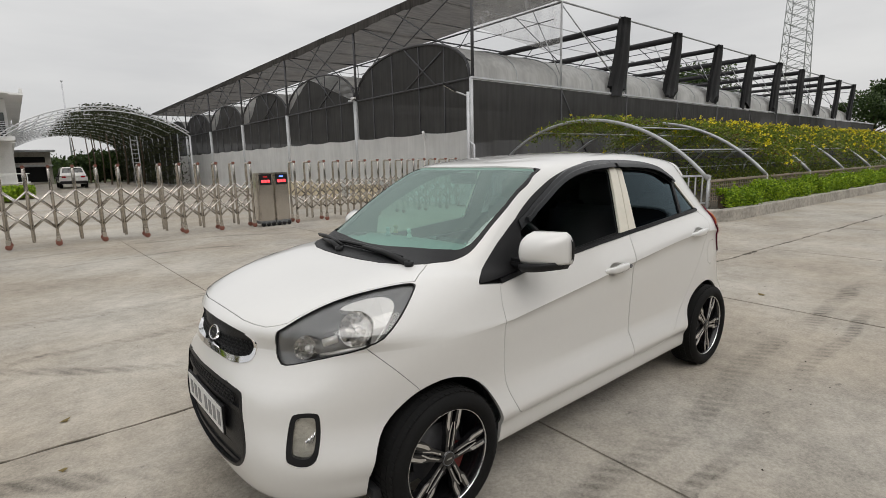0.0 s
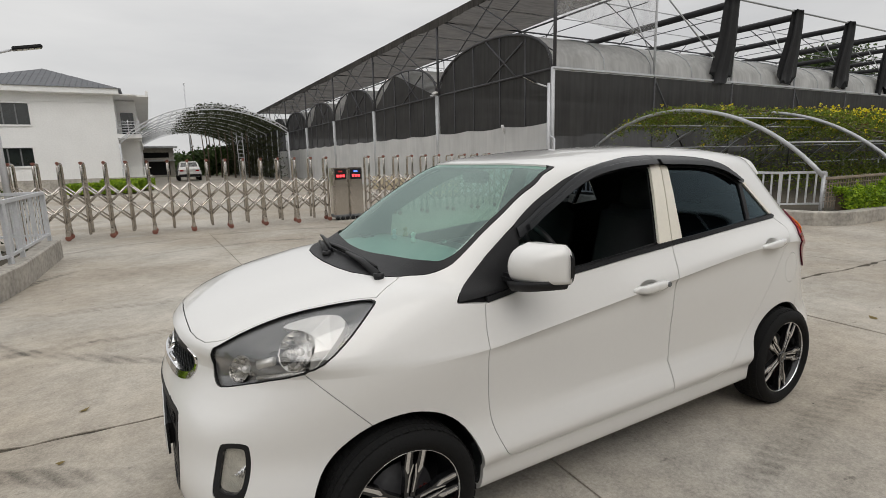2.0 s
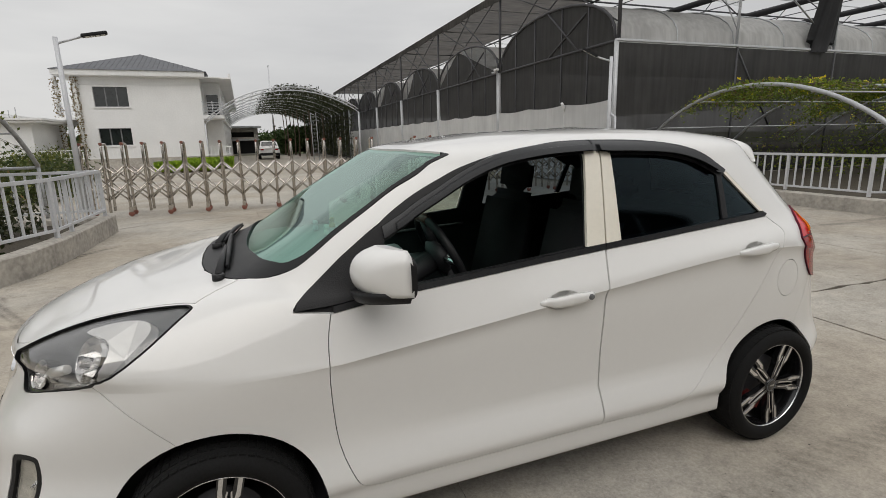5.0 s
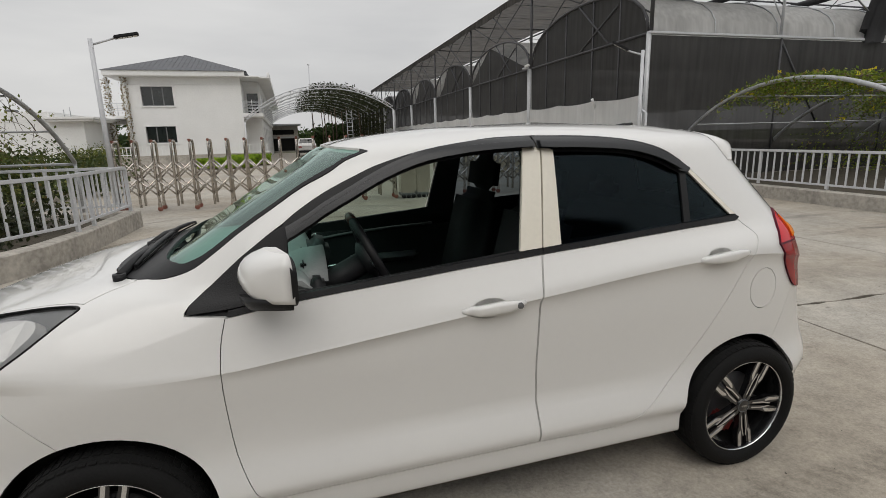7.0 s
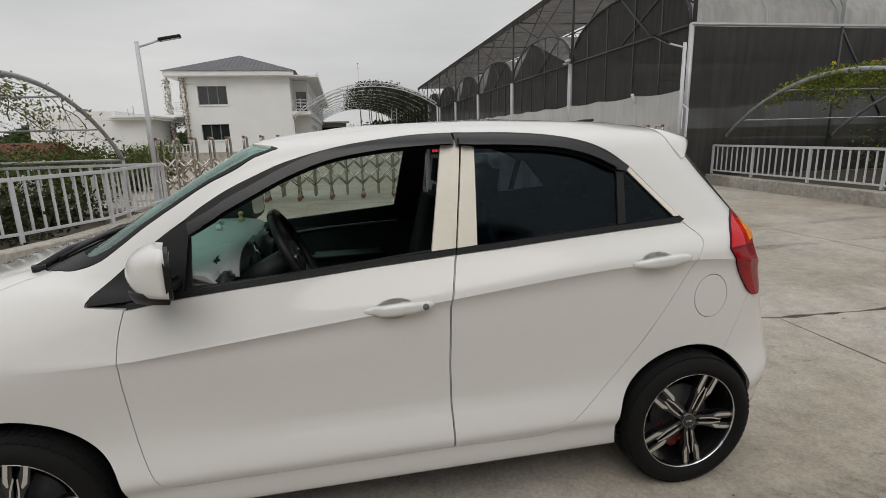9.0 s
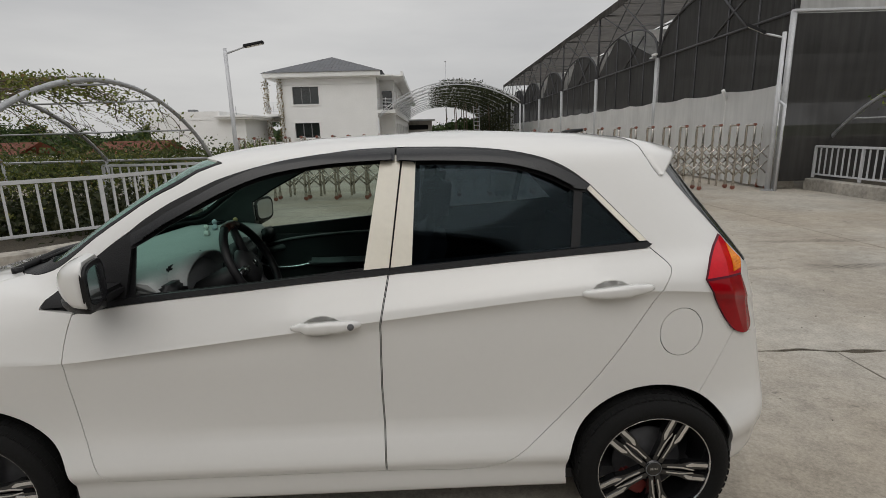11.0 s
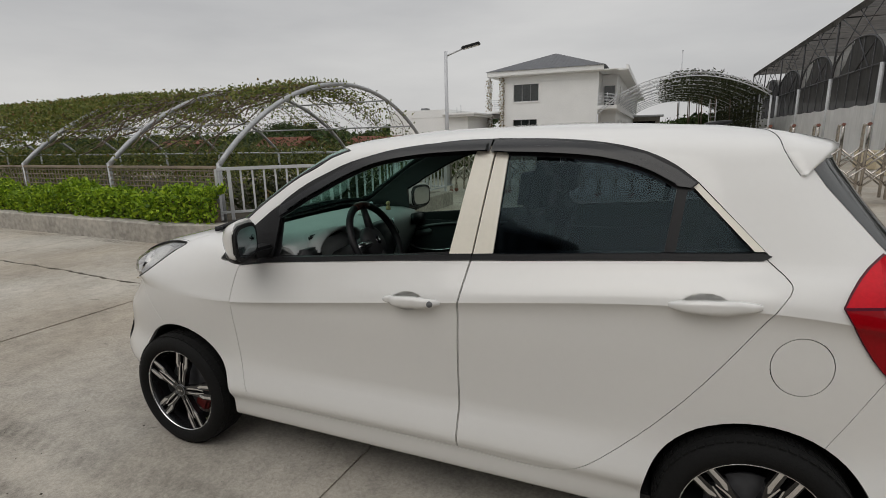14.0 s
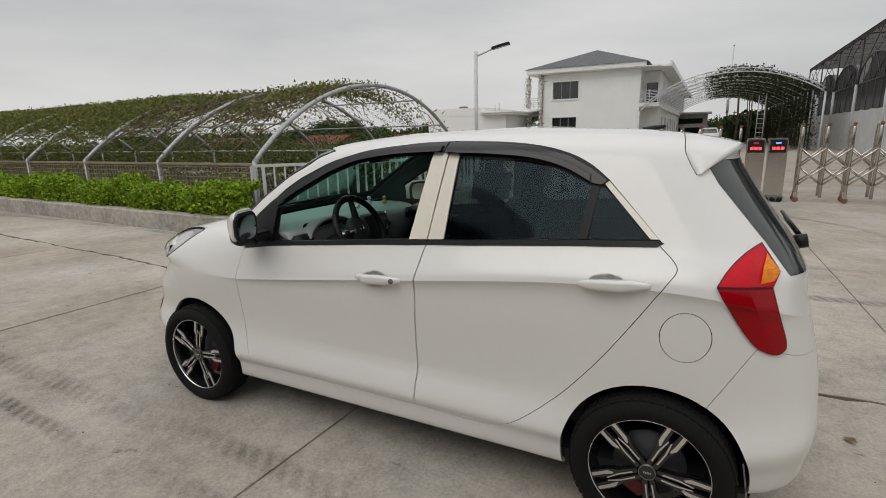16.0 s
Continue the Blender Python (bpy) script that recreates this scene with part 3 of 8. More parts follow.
def railing(pts, z0, z1, label, gap=0.17):
    """Painted steel railing: posts, two rails and square balusters along a line."""
    root = thing("railing", ENV, label, "railing", "railings of the entrance")
    p = [Vector((*q, 0)) for q in pts]
    bar = bpy.data.meshes.new("baluster")
    b = box((-0.014, 0.014, -0.01, 0.01, z0 + 0.12, z1 - 0.03))
    b.to_mesh(bar)
    b.free()
    pm = bpy.data.meshes.new("post")
    b = box((-0.025, 0.025, -0.025, 0.025, 0.28, z1), bevel=0.004)
    b.to_mesh(pm)
    b.free()
    for a, c in zip(p, p[1:]):
        d = c - a
        ang = math.degrees(math.atan2(d.y, d.x))
        for z, r in ((z1, 0.024), (z0 + 0.1, 0.018)):
            m = box((0, d.length, -r, r, z - r, z + r), bevel=0.004)
            place(part("rail", m, RAILPAINT, root), ENV @ Matrix.Translation(a) @ rot(ang))
        k = max(1, round(d.length / gap))
        for i in range(k):
            if i % 9 == 0:
                o = part_mesh("post", pm, RAILPAINT, root)
            else:
                o = part_mesh("baluster", bar, RAILPAINT, root)
            place(o, ENV @ Matrix.Translation(a + d * i / k) @ rot(ang))
    o = part_mesh("post", pm, RAILPAINT, root)
    place(o, ENV @ Matrix.Translation(p[-1]))


# ---- folding gate ----
def folding_gate(us, wheels_from, label):
    """Stainless folding gate: upside-down U frames joined by crossed bars on both faces, on castors."""
    root = thing("folding_gate", ENV @ Matrix.Translation((us[0], GATE_V, 0)), label, "gate", "wings of the folding gate")
    depth, top = 0.34, 1.5
    path = [(0, 0, 0.1), (0, 0, top - 0.06), (0, -0.02, top - 0.015), (0, -0.07, top), (0, -depth + 0.07, top), (0, -depth + 0.02, top - 0.015), (0, -depth, top - 0.06), (0, -depth, 0.1)]
    fm = bpy.data.meshes.new("gate_frame")
    bm = tube(path, 0.027, 10)
    bm.to_mesh(fm)
    bm.free()
    cm = bpy.data.meshes.new("cap")
    bm = box((-0.03, 0.03, -0.05, 0.03, top - 0.02, top + 0.035), bevel=0.012)
    bm.to_mesh(cm)
    bm.free()
    wm = bpy.data.meshes.new("castor")
    bm = lathe([(0.0, -0.02), (0.045, -0.02), (0.055, -0.012), (0.055, 0.012), (0.045, 0.02), (0.0, 0.02)], 16)
    bm.to_mesh(wm)
    bm.free()
    fk = bpy.data.meshes.new("castor_fork")
    bm = box((-0.035, 0.035, -0.03, 0.03, 0.09, 0.2), bevel=0.008)
    bm.to_mesh(fk)
    bm.free()
    rust = mat("rusty_brown_cap", (0.22, 0.085, 0.06), 0.5, 0.0, 0.25, 20, 90, 0.1)
    bars = {}
    for i, u in enumerate(us):
        x = u - us[0]
        f = part_mesh("gate_frame", fm, STEEL, root)
        f.location.x = x
        c = part_mesh("cap", cm, rust, root, "brown plastic cap")
        c.location.x = x
        if i % 2 == wheels_from:
            for y in (0, -depth):
                w = part_mesh("castor", wm, rust, root, "brown castor wheel")
                w.location = (x, y, 0.055)
                k = part_mesh("castor_fork", fk, STEEL, root)
                k.location = (x, y, 0)
        if i + 1 < len(us):
            dx = us[i + 1] - u
            key = round(dx, 3)
            if key not in bars:
                pair = []
                for za, zb in ((0, 0.36), (0.36, 0)):
                    bm = tube([(0, 0, za), (dx, 0, zb)], 0.018, 6)
                    me = bpy.data.meshes.new("cross_bar")
                    bm.to_mesh(me)
                    bm.free()
                    pair.append(me)
                bars[key] = pair
            for y in (0.03, -depth - 0.03):
                for z in (0.34, 0.70):
                    for me, dy in zip(bars[key], (0.0, -0.028)):
                        o = part_mesh("cross_bar", me, STEEL, root)
                        o.location = (x, y + dy, z)


def drive_unit(u, blue):
    """Gate motor cabinet with a red number display."""
    root = thing("gate_motor", ENV @ Matrix.Translation((u, GATE_V + 0.12, 0)), "upright stainless gate motor cabinet with a red lit display", "gate motor", "gate motors")
    part("cabinet", box((-0.165, 0.165, -0.42, 0, 0.12, 1.26), bevel=0.012), STEEL, root)
    part("base", box((-0.175, 0.175, -0.44, 0.02, 0.055, 0.13), bevel=0.01), GREYPL, root)
    part("display", box((-0.14, 0.14, -0.01, 0.006, 0.98, 1.23), bevel=0.004), BLACK, root, "black display panel")
    red = glow_mat("red_led", (1.0, 0.05, 0.06), 2.5)
    bm = bmesh.new()
    for k in range(3):
        boxes(bm, (-0.1 + 0.072 * k, -0.048 + 0.072 * k, 0.004, 0.009, 1.035, 1.095))
    part("lit_digits", bm, red, root, "red lit bars")
    part("beacon", box((-0.05, 0.05, -0.02, 0.012, 1.15, 1.19), bevel=0.006), glow_mat("beacon_lamp", (0.1, 0.2, 1.0) if blue else (0.5, 0.02, 0.02), 2.0 if blue else 0.2), root)
    for x in (-0.12, 0.0, 0.12):
        place(part("castor", lathe([(0, -0.02), (0.05, -0.02), (0.055, 0), (0.05, 0.02), (0, 0.02)], 14), BLACK, root), root.matrix_world @ Matrix.Translation((x, 0, 0.055)))


# ---- greenhouse ----
BAY, PITCH, NBAY, NLONG = 6.9, 4.2, 7, 11
GH = pose(-8.5, -9.25, 0, 0, 0, -0.8)


def arc(y0, y1, z0, z1, n=16):
    return [((y0 + y1) / 2 + (y1 - y0) / 2 * math.cos(math.pi * k / n), z0 + (z1 - z0) * math.sin(math.pi * k / n) ** 0.8) for k in range(n + 1)]


def sheet(points, material, name, parent, label=""):
    bm = bmesh.new()
    bm.faces.new([bm.verts.new(p) for p in points])
    return part(name, bm, material, parent, label)


def net_height(bay, f):
    """How high the gable's net reaches: whole on most bays, folded to a point on one, torn on the far side of others."""
    whole = math.sin(math.acos(1 - 2 * f)) ** 0.8
    if bay == 1:
        return min(whole, f / 0.62 if f < 0.62 else ((1 - f) / 0.38) ** 0.8)
    if bay in (2, 3, 5):
        return whole if f < 0.6 else whole * max(0.0, 1 - (f - 0.6) / 0.3) ** 1.4
    return whole


def greenhouse():
    root = thing("greenhouse", GH, "long multi-bay greenhouse with black shade netting and dusty plastic film", "greenhouse")
    gut, ridge, top = 3.88, 5.3, 6.72
    X1 = -PITCH * (NLONG - 1)
    for i in range(NBAY + 1):
        y = -BAY * i
        part("column", tube([(0.06, y, 0), (0.06, y, gut)], 0.085 if i else 0.06, 12), PALEGALV, root)
        part("upper_post", tube([(0, y, gut), (0, y, top)], 0.05, 6), DARKSTEEL, root)
        bm = tube([(0, y, top), (X1, y, top)], 0.035, 6)
        part("top_rail", bm, GALV if i == 0 else DARKSTEEL, root)
    for i in range(NBAY):
        y0, y1 = -BAY * i - 0.1, -BAY * (i + 1) + 0.1
        a = arc(y0, y1, gut, ridge)
        low = 2.33
        bm = bmesh.new()
        cols = []
        for k in range(25):
            y, zt = y0 + (y1 - y0) * k / 24, gut + (ridge - gut) * net_height(i, k / 24)
            cols.append([bm.verts.new((0.015 * math.sin(1.9 * k + i) * f, y, low + (zt - low) * f)) for f in (0.0, 0.33, 0.66, 1.0)])
        for p, q in zip(cols, cols[1:]):
            for k in range(3):
                bm.faces.new((p[k], q[k], q[k + 1], p[k + 1])).smooth = True
        part("gable_net", bm, NET, root, "black shade net")
        # hanging film skirt with folds
        bm = bmesh.new()
        n = 40
        cols = []
        for k in range(n + 1):
            y = y0 + (y1 - y0) * k / n
            w = 0.03 * math.sin(k * 1.3 + i) + 0.02 * math.sin(k * 0.45)
            sag = 0.06 * abs(math.sin(k / n * math.pi * 3))
            cols.append([bm.verts.new((0.08 + w * f, y, z)) for z, f in ((0.05, 1), (0.8, 0.7), (1.6, 0.9), (low + 0.05 - sag, 0))])
        for p, q in zip(cols, cols[1:]):
            for k in range(3):
                bm.faces.new((p[k], q[k], q[k + 1], p[k + 1])).smooth = True
        part("film_skirt", bm, FILM, root, "dusty translucent plastic film")
        bm = tube([(0.02, y, z) for y, z in a], 0.04, 6)
        sweep(bm, [(0.02, y0, gut), (0.02, y1, gut)], 0.035, 6)
        ym = (y0 + y1) / 2
        for f in (0.18, 0.38, 0.62, 0.82):
            y = y0 + (y1 - y0) * f
            zt = gut + (ridge - gut) * math.sin(math.acos(1 - 2 * f)) ** 0.8
            sweep(bm, [(0.02, y, 0.1), (0.02, y, zt)], 0.022, 6)
        sweep(bm, [(0.02, y0 + (y1 - y0) * 0.25, gut), (0.02, ym, ridge - 0.05)], 0.03, 6)
        sweep(bm, [(0.02, ym, gut), (0.02, y0 + (y1 - y0) * 0.2, ridge - 0.45)], 0.03, 6)
        part("gable_frame", bm, DARKSTEEL, root)
        # barrel roof
        bm = bmesh.new()
        rows = [[bm.verts.new((x, y, z)) for y, z in a] for x in (0, -PITCH * 2, -PITCH * 5, X1)]
        for p, q in zip(rows, rows[1:]):
            for k in range(len(a) - 1):
                bm.faces.new((p[k], p[k + 1], q[k + 1], q[k])).smooth = True
        part("barrel_roof", bm, GREYFILM, root, "grey dusty roof film")
        ribs = bmesh.new()
        for k in range(1, 2 * (NLONG - 1)):
            sweep(ribs, [(-PITCH * k / 2, y, z + 0.02) for y, z in a], 0.022, 4, False)
        part("roof_ribs", ribs, GALV, root)
        # upper frame of this bay: chords, struts and braces
        bm = tube([(0, y0, top), (0, y1, top)], 0.035, 6)
        sweep(bm, [(0, y0, top), (0, ym, gut + 1.5)], 0.022, 5)
        sweep(bm, [(0, y1, top), (0, ym, gut + 1.5)], 0.022, 5)
        sweep(bm, [(0, y0, gut + 0.5), (0, ym - 0.8, top)], 0.022, 5)
        sweep(bm, [(0, y1, gut + 0.5), (0, ym + 0.8, top)], 0.022, 5)
        part("front_truss", bm, DARKSTEEL, root)
        for f in (0.33, 0.66):
            part("purlin", tube([(0, y0 + (y1 - y0) * f, top - 0.02), (X1, y0 + (y1 - y0) * f, top - 0.02)], 0.02, 5), GALV, root)
    YE = -BAY * NBAY
    # drawn net over the first span
    bm = bmesh.new()
    n = 60
    rows = []
    for k in range(n + 1):
        y = 0.0 + YE * k / n
        rows.append([bm.verts.new((0.05 - PITCH * f, y, top + 0.06 - 0.10 * math.sin(math.pi * f) - 0.02 * math.sin(k * 0.9))) for f in (0, 0.25, 0.5, 0.75, 1.0)])
    for p, q in zip(rows, rows[1:]):
        for k in range(4):
            bm.faces.new((p[k], p[k + 1], q[k + 1], q[k])).smooth = True
    part("drawn_net", bm, NETROOF, root, "drawn dark shade net overhead")
    edge = bmesh.new()
    for k in range(n):
        boxes(edge, (0.045, 0.06, YE * (k + 1) / n, YE * k / n, top - 0.22 - 0.04 * math.sin(k), top + 0.07))
    part("net_fringe", edge, NETROOF, root, "hanging edge of the shade net")
    for k in range(1, NLONG):
        x = -PITCH * k
        bm = tube([(x, 0, top - 0.02), (x, YE, top - 0.02)], 0.035, 6)
        part("cross_beam", bm, DARKSTEEL, root)
        if k > 1:
            rng = random.Random(k)
            pts = [(x + 0.06 + 0.03 * rng.uniform(-1, 1), YE * j / 24, top - 0.12 - 0.05 * rng.uniform(0, 1)) for j in range(25)]
            part("bunched_net", tube(pts, [0.09 + 0.04 * rng.uniform(0, 1) for _ in pts], 7), NETROLL, root, "bunched black shade net")
        part("side_post", tube([(x, 0, gut), (x, 0, top)], 0.038, 8), RAILPAINT, root)
        part("lower_post", tube([(x, 0.045, 0.1), (x, 0.045, gut - 0.03)], 0.03, 8), DARKSTEEL, root)
        if k % 2:
            part("lower_brace", tube([(x, 0.045, gut - 0.1), (x - 1.6, 0.045, 1.6)], 0.028, 6), DARKSTEEL, root)
        bm = bmesh.new()
        for i in range(NBAY):
            y0 = -BAY * i
            sweep(bm, [(x, y0, gut + 0.1), (x, y0, top)], 0.025, 5)
            sweep(bm, [(x, y0, gut + 0.8), (x, y0 - 2.2, top)], 0.018, 5)
            sweep(bm, [(x, y0 - BAY, gut + 0.8), (x, y0 - BAY + 2.2, top)], 0.018, 5)
            sweep(bm, [(x, y0 - 0.3, top - 0.5), (x, y0 - BAY + 0.3, top - 0.5)], 0.018, 5)
        part("span_truss", bm, DARKSTEEL, root)
        part("side_brace", tube([(x, 0, gut + 0.1), (x + PITCH, 0, top - 0.1)], 0.025, 6) if k in (2, 7) else tube([(x, 0, gut + 0.4), (x, -1.3, top)], 0.018, 6), GALV, root)
    sheet([(0, 0.03, gut - 0.06), (X1 - 8, 0.03, gut - 0.06), (X1 - 8, 0.03, 0.2), (0, 0.03, 0.2)], NET, "side_net", root, "black shade net")
    part("gutter", box((X1 - 8, 0.1, -0.04, 0.075, gut - 0.028, gut + 0.032), bevel=0.01), RAILPAINT, root, "pale gutter rail")
    for k in range(1, 3):
        sheet([(0.02, 0.04, top), (-PITCH, 0.04, top), (-PITCH, 0.04, top - 0.9 * k), (0.02, 0.04, top - 0.7 * k)], net_mat("thin_net", (0.5, 0.5, 0.5), 0.30, 0.4, 2, 0.1), "hanging_net", root, "thin pale net") if k == 2 else None
    for k in range(2, NLONG):
        curtain(-PITCH * k, top, k, root)


def curtain(x, top, seed, root):
    """A gathered black net hanging from the frame's edge, pleated, wider and ragged at its foot."""
    rng = random.Random(seed)
    bm = bmesh.new()
    n = 26
    rows = []
    drop = 2.75 + 0.15 * rng.uniform(-1, 1)
    lean = 0.25 + 0.25 * rng.uniform(0, 1)
    for j in range(9):
        f = j / 8
        w = 0.30 + 0.20 * f ** 0.8 + 0.02 * math.sin(4 * f + seed)
        row = []
        for k in range(n):
            a = 2 * math.pi * k / n
            pleat = 1 + 0.24 * math.sin(a * 6 + seed + f) + 0.10 * math.sin(a * 11 + 2 * seed - 2 * f)
            row.append(bm.verts.new((x + 0.22 + lean * f + 0.06 * math.sin(5 * f + seed) + w * pleat * math.cos(a), 0.02 + 0.12 * pleat * math.sin(a), top + 0.05 - drop * f * (1 - 0.10 * (math.sin(a * 2 + seed) > 0.3)) - (0.14 * rng.uniform(0, 1) if j == 8 else 0))))
        rows.append(row)
    for p, q in zip(rows, rows[1:]):
        for k in range(n):
            bm.faces.new((p[k], p[(k + 1) % n], q[(k + 1) % n], q[k])).smooth = True
    bm.faces.new(rows[0])
    bm.faces.new(rows[-1][::-1])
    part("net_curtain", bm, NETROLL, root, "gathered black net hanging down")


# ---- lamps and small poles ----
def street_lamp(m, height, arm, label, tilt=12):
    """Solar street lamp: square-ish pole, slanted arm and a flat LED head. The arm points along +x of m."""
    root = thing("street_lamp", m, label, "street lamp", "lamps")
    part("pole", tube([(0, 0, 0), (0, 0, height)], [0.055, 0.042], 12), RAILPAINT, root)
    part("base_plate", box((-0.13, 0.13, -0.13, 0.13, 0, 0.02), bevel=0.004), GALV, root)
    z = height - 0.12
    part("arm", tube([(0, 0, z), (arm * 0.6, 0, z + arm * 0.22)], 0.022, 8), RAILPAINT, root)
    head = box((0, 0.46, -0.1, 0.1, -0.03, 0.03), bevel=0.014)
    h = place(part("lamp_head", head, BLACK, root), root.matrix_world @ Matrix.Translation((arm * 0.55, 0, z + arm * 0.22)) @ pose(0, 0, 0, 0, -tilt, 0))
    led = mat("led_panel", (0.7, 0.7, 0.66), 0.3, 0, 0.1, 30, 90, 0.0)
    for k in range(4):
        part("led", box((0.07 + 0.09 * k, 0.14 + 0.09 * k, -0.075, 0.075, -0.036, -0.03)), led, h)


# ---- house and low buildings ----
def window(root, x0, x1, z0, z1, y, panes):
    """A window facing +y with frame, sill, panes and mullions."""
    w = part("window", box((x0 - 0.1, x1 + 0.1, y - 0.02, y + 0.06, z0 - 0.1, z0 - 0.02), (x0 - 0.08, x1 + 0.08, y - 0.02, y + 0.04, z1, z1 + 0.08), (x0 - 0.08, x0, y - 0.02, y + 0.04, z0, z1), (x1, x1 + 0.08, y - 0.02, y + 0.04, z0, z1)), WHITEWALL, root)
    d = (x1 - x0) / panes
    for k in range(panes):
        part("pane", box((x0 + d * k + 0.03, x0 + d * (k + 1) - 0.03, y - 0.14, y - 0.12, z0 + 0.03, z1 - 0.03)), DARKGLASS, w)
        part("sash", box((x0 + d * k, x0 + d * k + 0.035, y - 0.15, y - 0.1, z0, z1), (x0 + d * (k + 1) - 0.035, x0 + d * (k + 1), y - 0.15, y - 0.1, z0, z1), (x0 + d * k, x0 + d * (k + 1), y - 0.15, y - 0.1, z1 - 0.035, z1), (x0 + d * k, x0 + d * (k + 1), y - 0.15, y - 0.1, z0, z0 + 0.035)), GREYPL, w)


def wall_with_openings(x0, x1, z0, z1, y0, y1, holes):
    """A wall along x with rectangular holes cut through (x0, x1, z0, z1)."""
    xs = sorted({x0, x1, *[h[0] for h in holes], *[h[1] for h in holes]})
    zs = sorted({z0, z1, *[h[2] for h in holes], *[h[3] for h in holes]})
    bm = bmesh.new()
    for xa, xb in zip(xs, xs[1:]):
        for za, zb in zip(zs, zs[1:]):
            xm, zm = (xa + xb) / 2, (za + zb) / 2
            if not any(h[0] < xm < h[1] and h[2] < zm < h[3] for h in holes):
                boxes(bm, (xa, xb, y0, y1, za, zb))
    bmesh.ops.remove_doubles(bm, verts=bm.verts[:], dist=0.001)
    return bm


def house():
    Y = -36.6
    root = thing("house", Matrix.Translation((6.8, Y, 0)), "two-storey white rendered house with a grey hipped tile roof", "house")
    xl, xr, back = 3.5, -3.5, -22.0
    holes = [(0.79, 2.69, 3.94, 5.17), (0.89, 2.71, 1.52, 2.6)]
    part("wall", wall_with_openings(xr, xl, 0, 5.75, -0.25, 0, holes), WHITEWALL, root)
    part("wall", box((xl - 0.25, xl, back, -0.25, 0, 5.75)), WHITEWALL, root)
    part("wall", box((xr, xr + 0.25, -2.6, -0.25, 0, 5.75)), WHITEWALL, root)
    wing = [(-6.2 - 3.4 * k, -4.9 - 3.4 * k, z0, z1) for k in range(10) for z0, z1 in ((3.9, 5.1), (0.9, 2.5))]
    part("wall", wall_with_openings(-40.0, -2.6, 0, 5.75, 0, 0.25, wing), WHITEWALL, root).matrix_local = pose(xr - 0.85, 0, 0, 0, 0, 90)
    for y0, y1, z0, z1 in wing:
        w = part("window", box((xr - 1.14, xr - 1.10, y0 - 0.08, y1 + 0.08, z0 - 0.12, z0 - 0.02), (xr - 1.13, xr - 1.10, y0 - 0.08, y1 + 0.08, z1, z1 + 0.08)), WHITEWALL, root)
        part("pane", box((xr - 1.02, xr - 1.0, y0, y1, z0, z1)), DARKGLASS, w)
    part("floor_slab", box((xr - 1.25, xr, -40.0, -2.7, 3.1, 3.3)), WHITEWALL, root)
    part("inner_wall", box((xr + 0.3, xl - 0.3, -3, -2.9, 0, 5.7)), DARKGLASS, root)
    window(root, 0.79, 2.69, 3.94, 5.17, 0, 3)
    window(root, 0.89, 2.71, 1.52, 2.6, 0, 3)
    part("cornice", box((xr - 1.3, xl + 1.0, back, 0.5, 5.75, 5.83), (xr - 0.05, xl + 0.05, back, 0.05, 5.3, 5.36), bevel=0.01), WHITEWALL, root)
    part("fascia", box((xr + 0.2, xl + 1.1, 0.42, 0.62, 5.8, 6.12), (xl + 0.95, xl + 1.12, back, 0.55, 5.8, 6.12), (xr - 0.35, xr + 0.3, 0.3, 0.6, 5.8, 6.12)), WHITEWALL, root)
    ez, rz = 6.12, 7.75
    bm = bmesh.new()
    a = [bm.verts.new(p) for p in ((xr - 0.5, 0.7, ez), (xl + 1.2, 0.7, ez), (xl + 1.2, back, ez), (xr - 0.5, back, ez), (0.3, -3.9, rz), (0.3, back + 4, rz))]
    for f in ((0, 1, 4), (1, 2, 5, 4), (2, 3, 5), (3, 0, 4, 5)):
        bm.faces.new([a[k] for k in f])
    bm.faces.new([a[k] for k in (3, 2, 1, 0)])
    part("roof", bm, ROOFTILE, root)
    rib = bmesh.new()
    for k in range(1, 30):
        f = k / 30
        x = xr - 0.5 + (xl + 1.2 - xr + 0.5) * f
        top = min((x - xr + 0.5) / (0.3 - xr + 0.5), (xl + 1.2 - x) / (xl + 1.2 - 0.3))
        sweep(rib, [(x, 0.7, ez + 0.005), (x, 0.7 - 4.6 * top, ez + 0.005 + (rz - ez) * top)], 0.02, 4, False)
    part("tile_ribs", rib, ROOFTILE, root)
    # side eave and balcony
    part("side_eave", box((xr - 1.9, xr - 0.3, -40.0, -0.1, 5.752, 5.86), (xr - 1.95, xr - 1.8, -40.0, 0.0, 5.75, 6.1)), WHITEWALL, root)
    part("balcony_floor", box((xr - 1.3, xr + 0.02, -2.2, 0.06, 3.15, 3.4), bevel=0.02), WHITEWALL, root)
    bal = bmesh.new()
    for k in range(8):
        z = 3.5 + 0.1 * k
        sweep(bal, [(xr - 1.25, 0.0, z), (xr, 0.0, z)], 0.015, 5)
        sweep(bal, [(xr - 1.25, 0.0, z), (xr - 1.25, -2.1, z)], 0.015, 5)
    for x in (xr - 1.25, xr - 0.62, xr):
        sweep(bal, [(x, 0, 3.4), (x, 0, 4.3)], 0.022, 6)
    part("balcony_rail", bal, RAILPAINT, root)
    part("balcony_door", box((xr - 0.95, xr - 0.2, -2.3, -2.2, 3.35, 4.9)), DARKGLASS, root)
    part("balcony_wall", box((xr - 1.095, xr, -2.6, -2.35, 0, 5.72)), WHITEWALL, root)
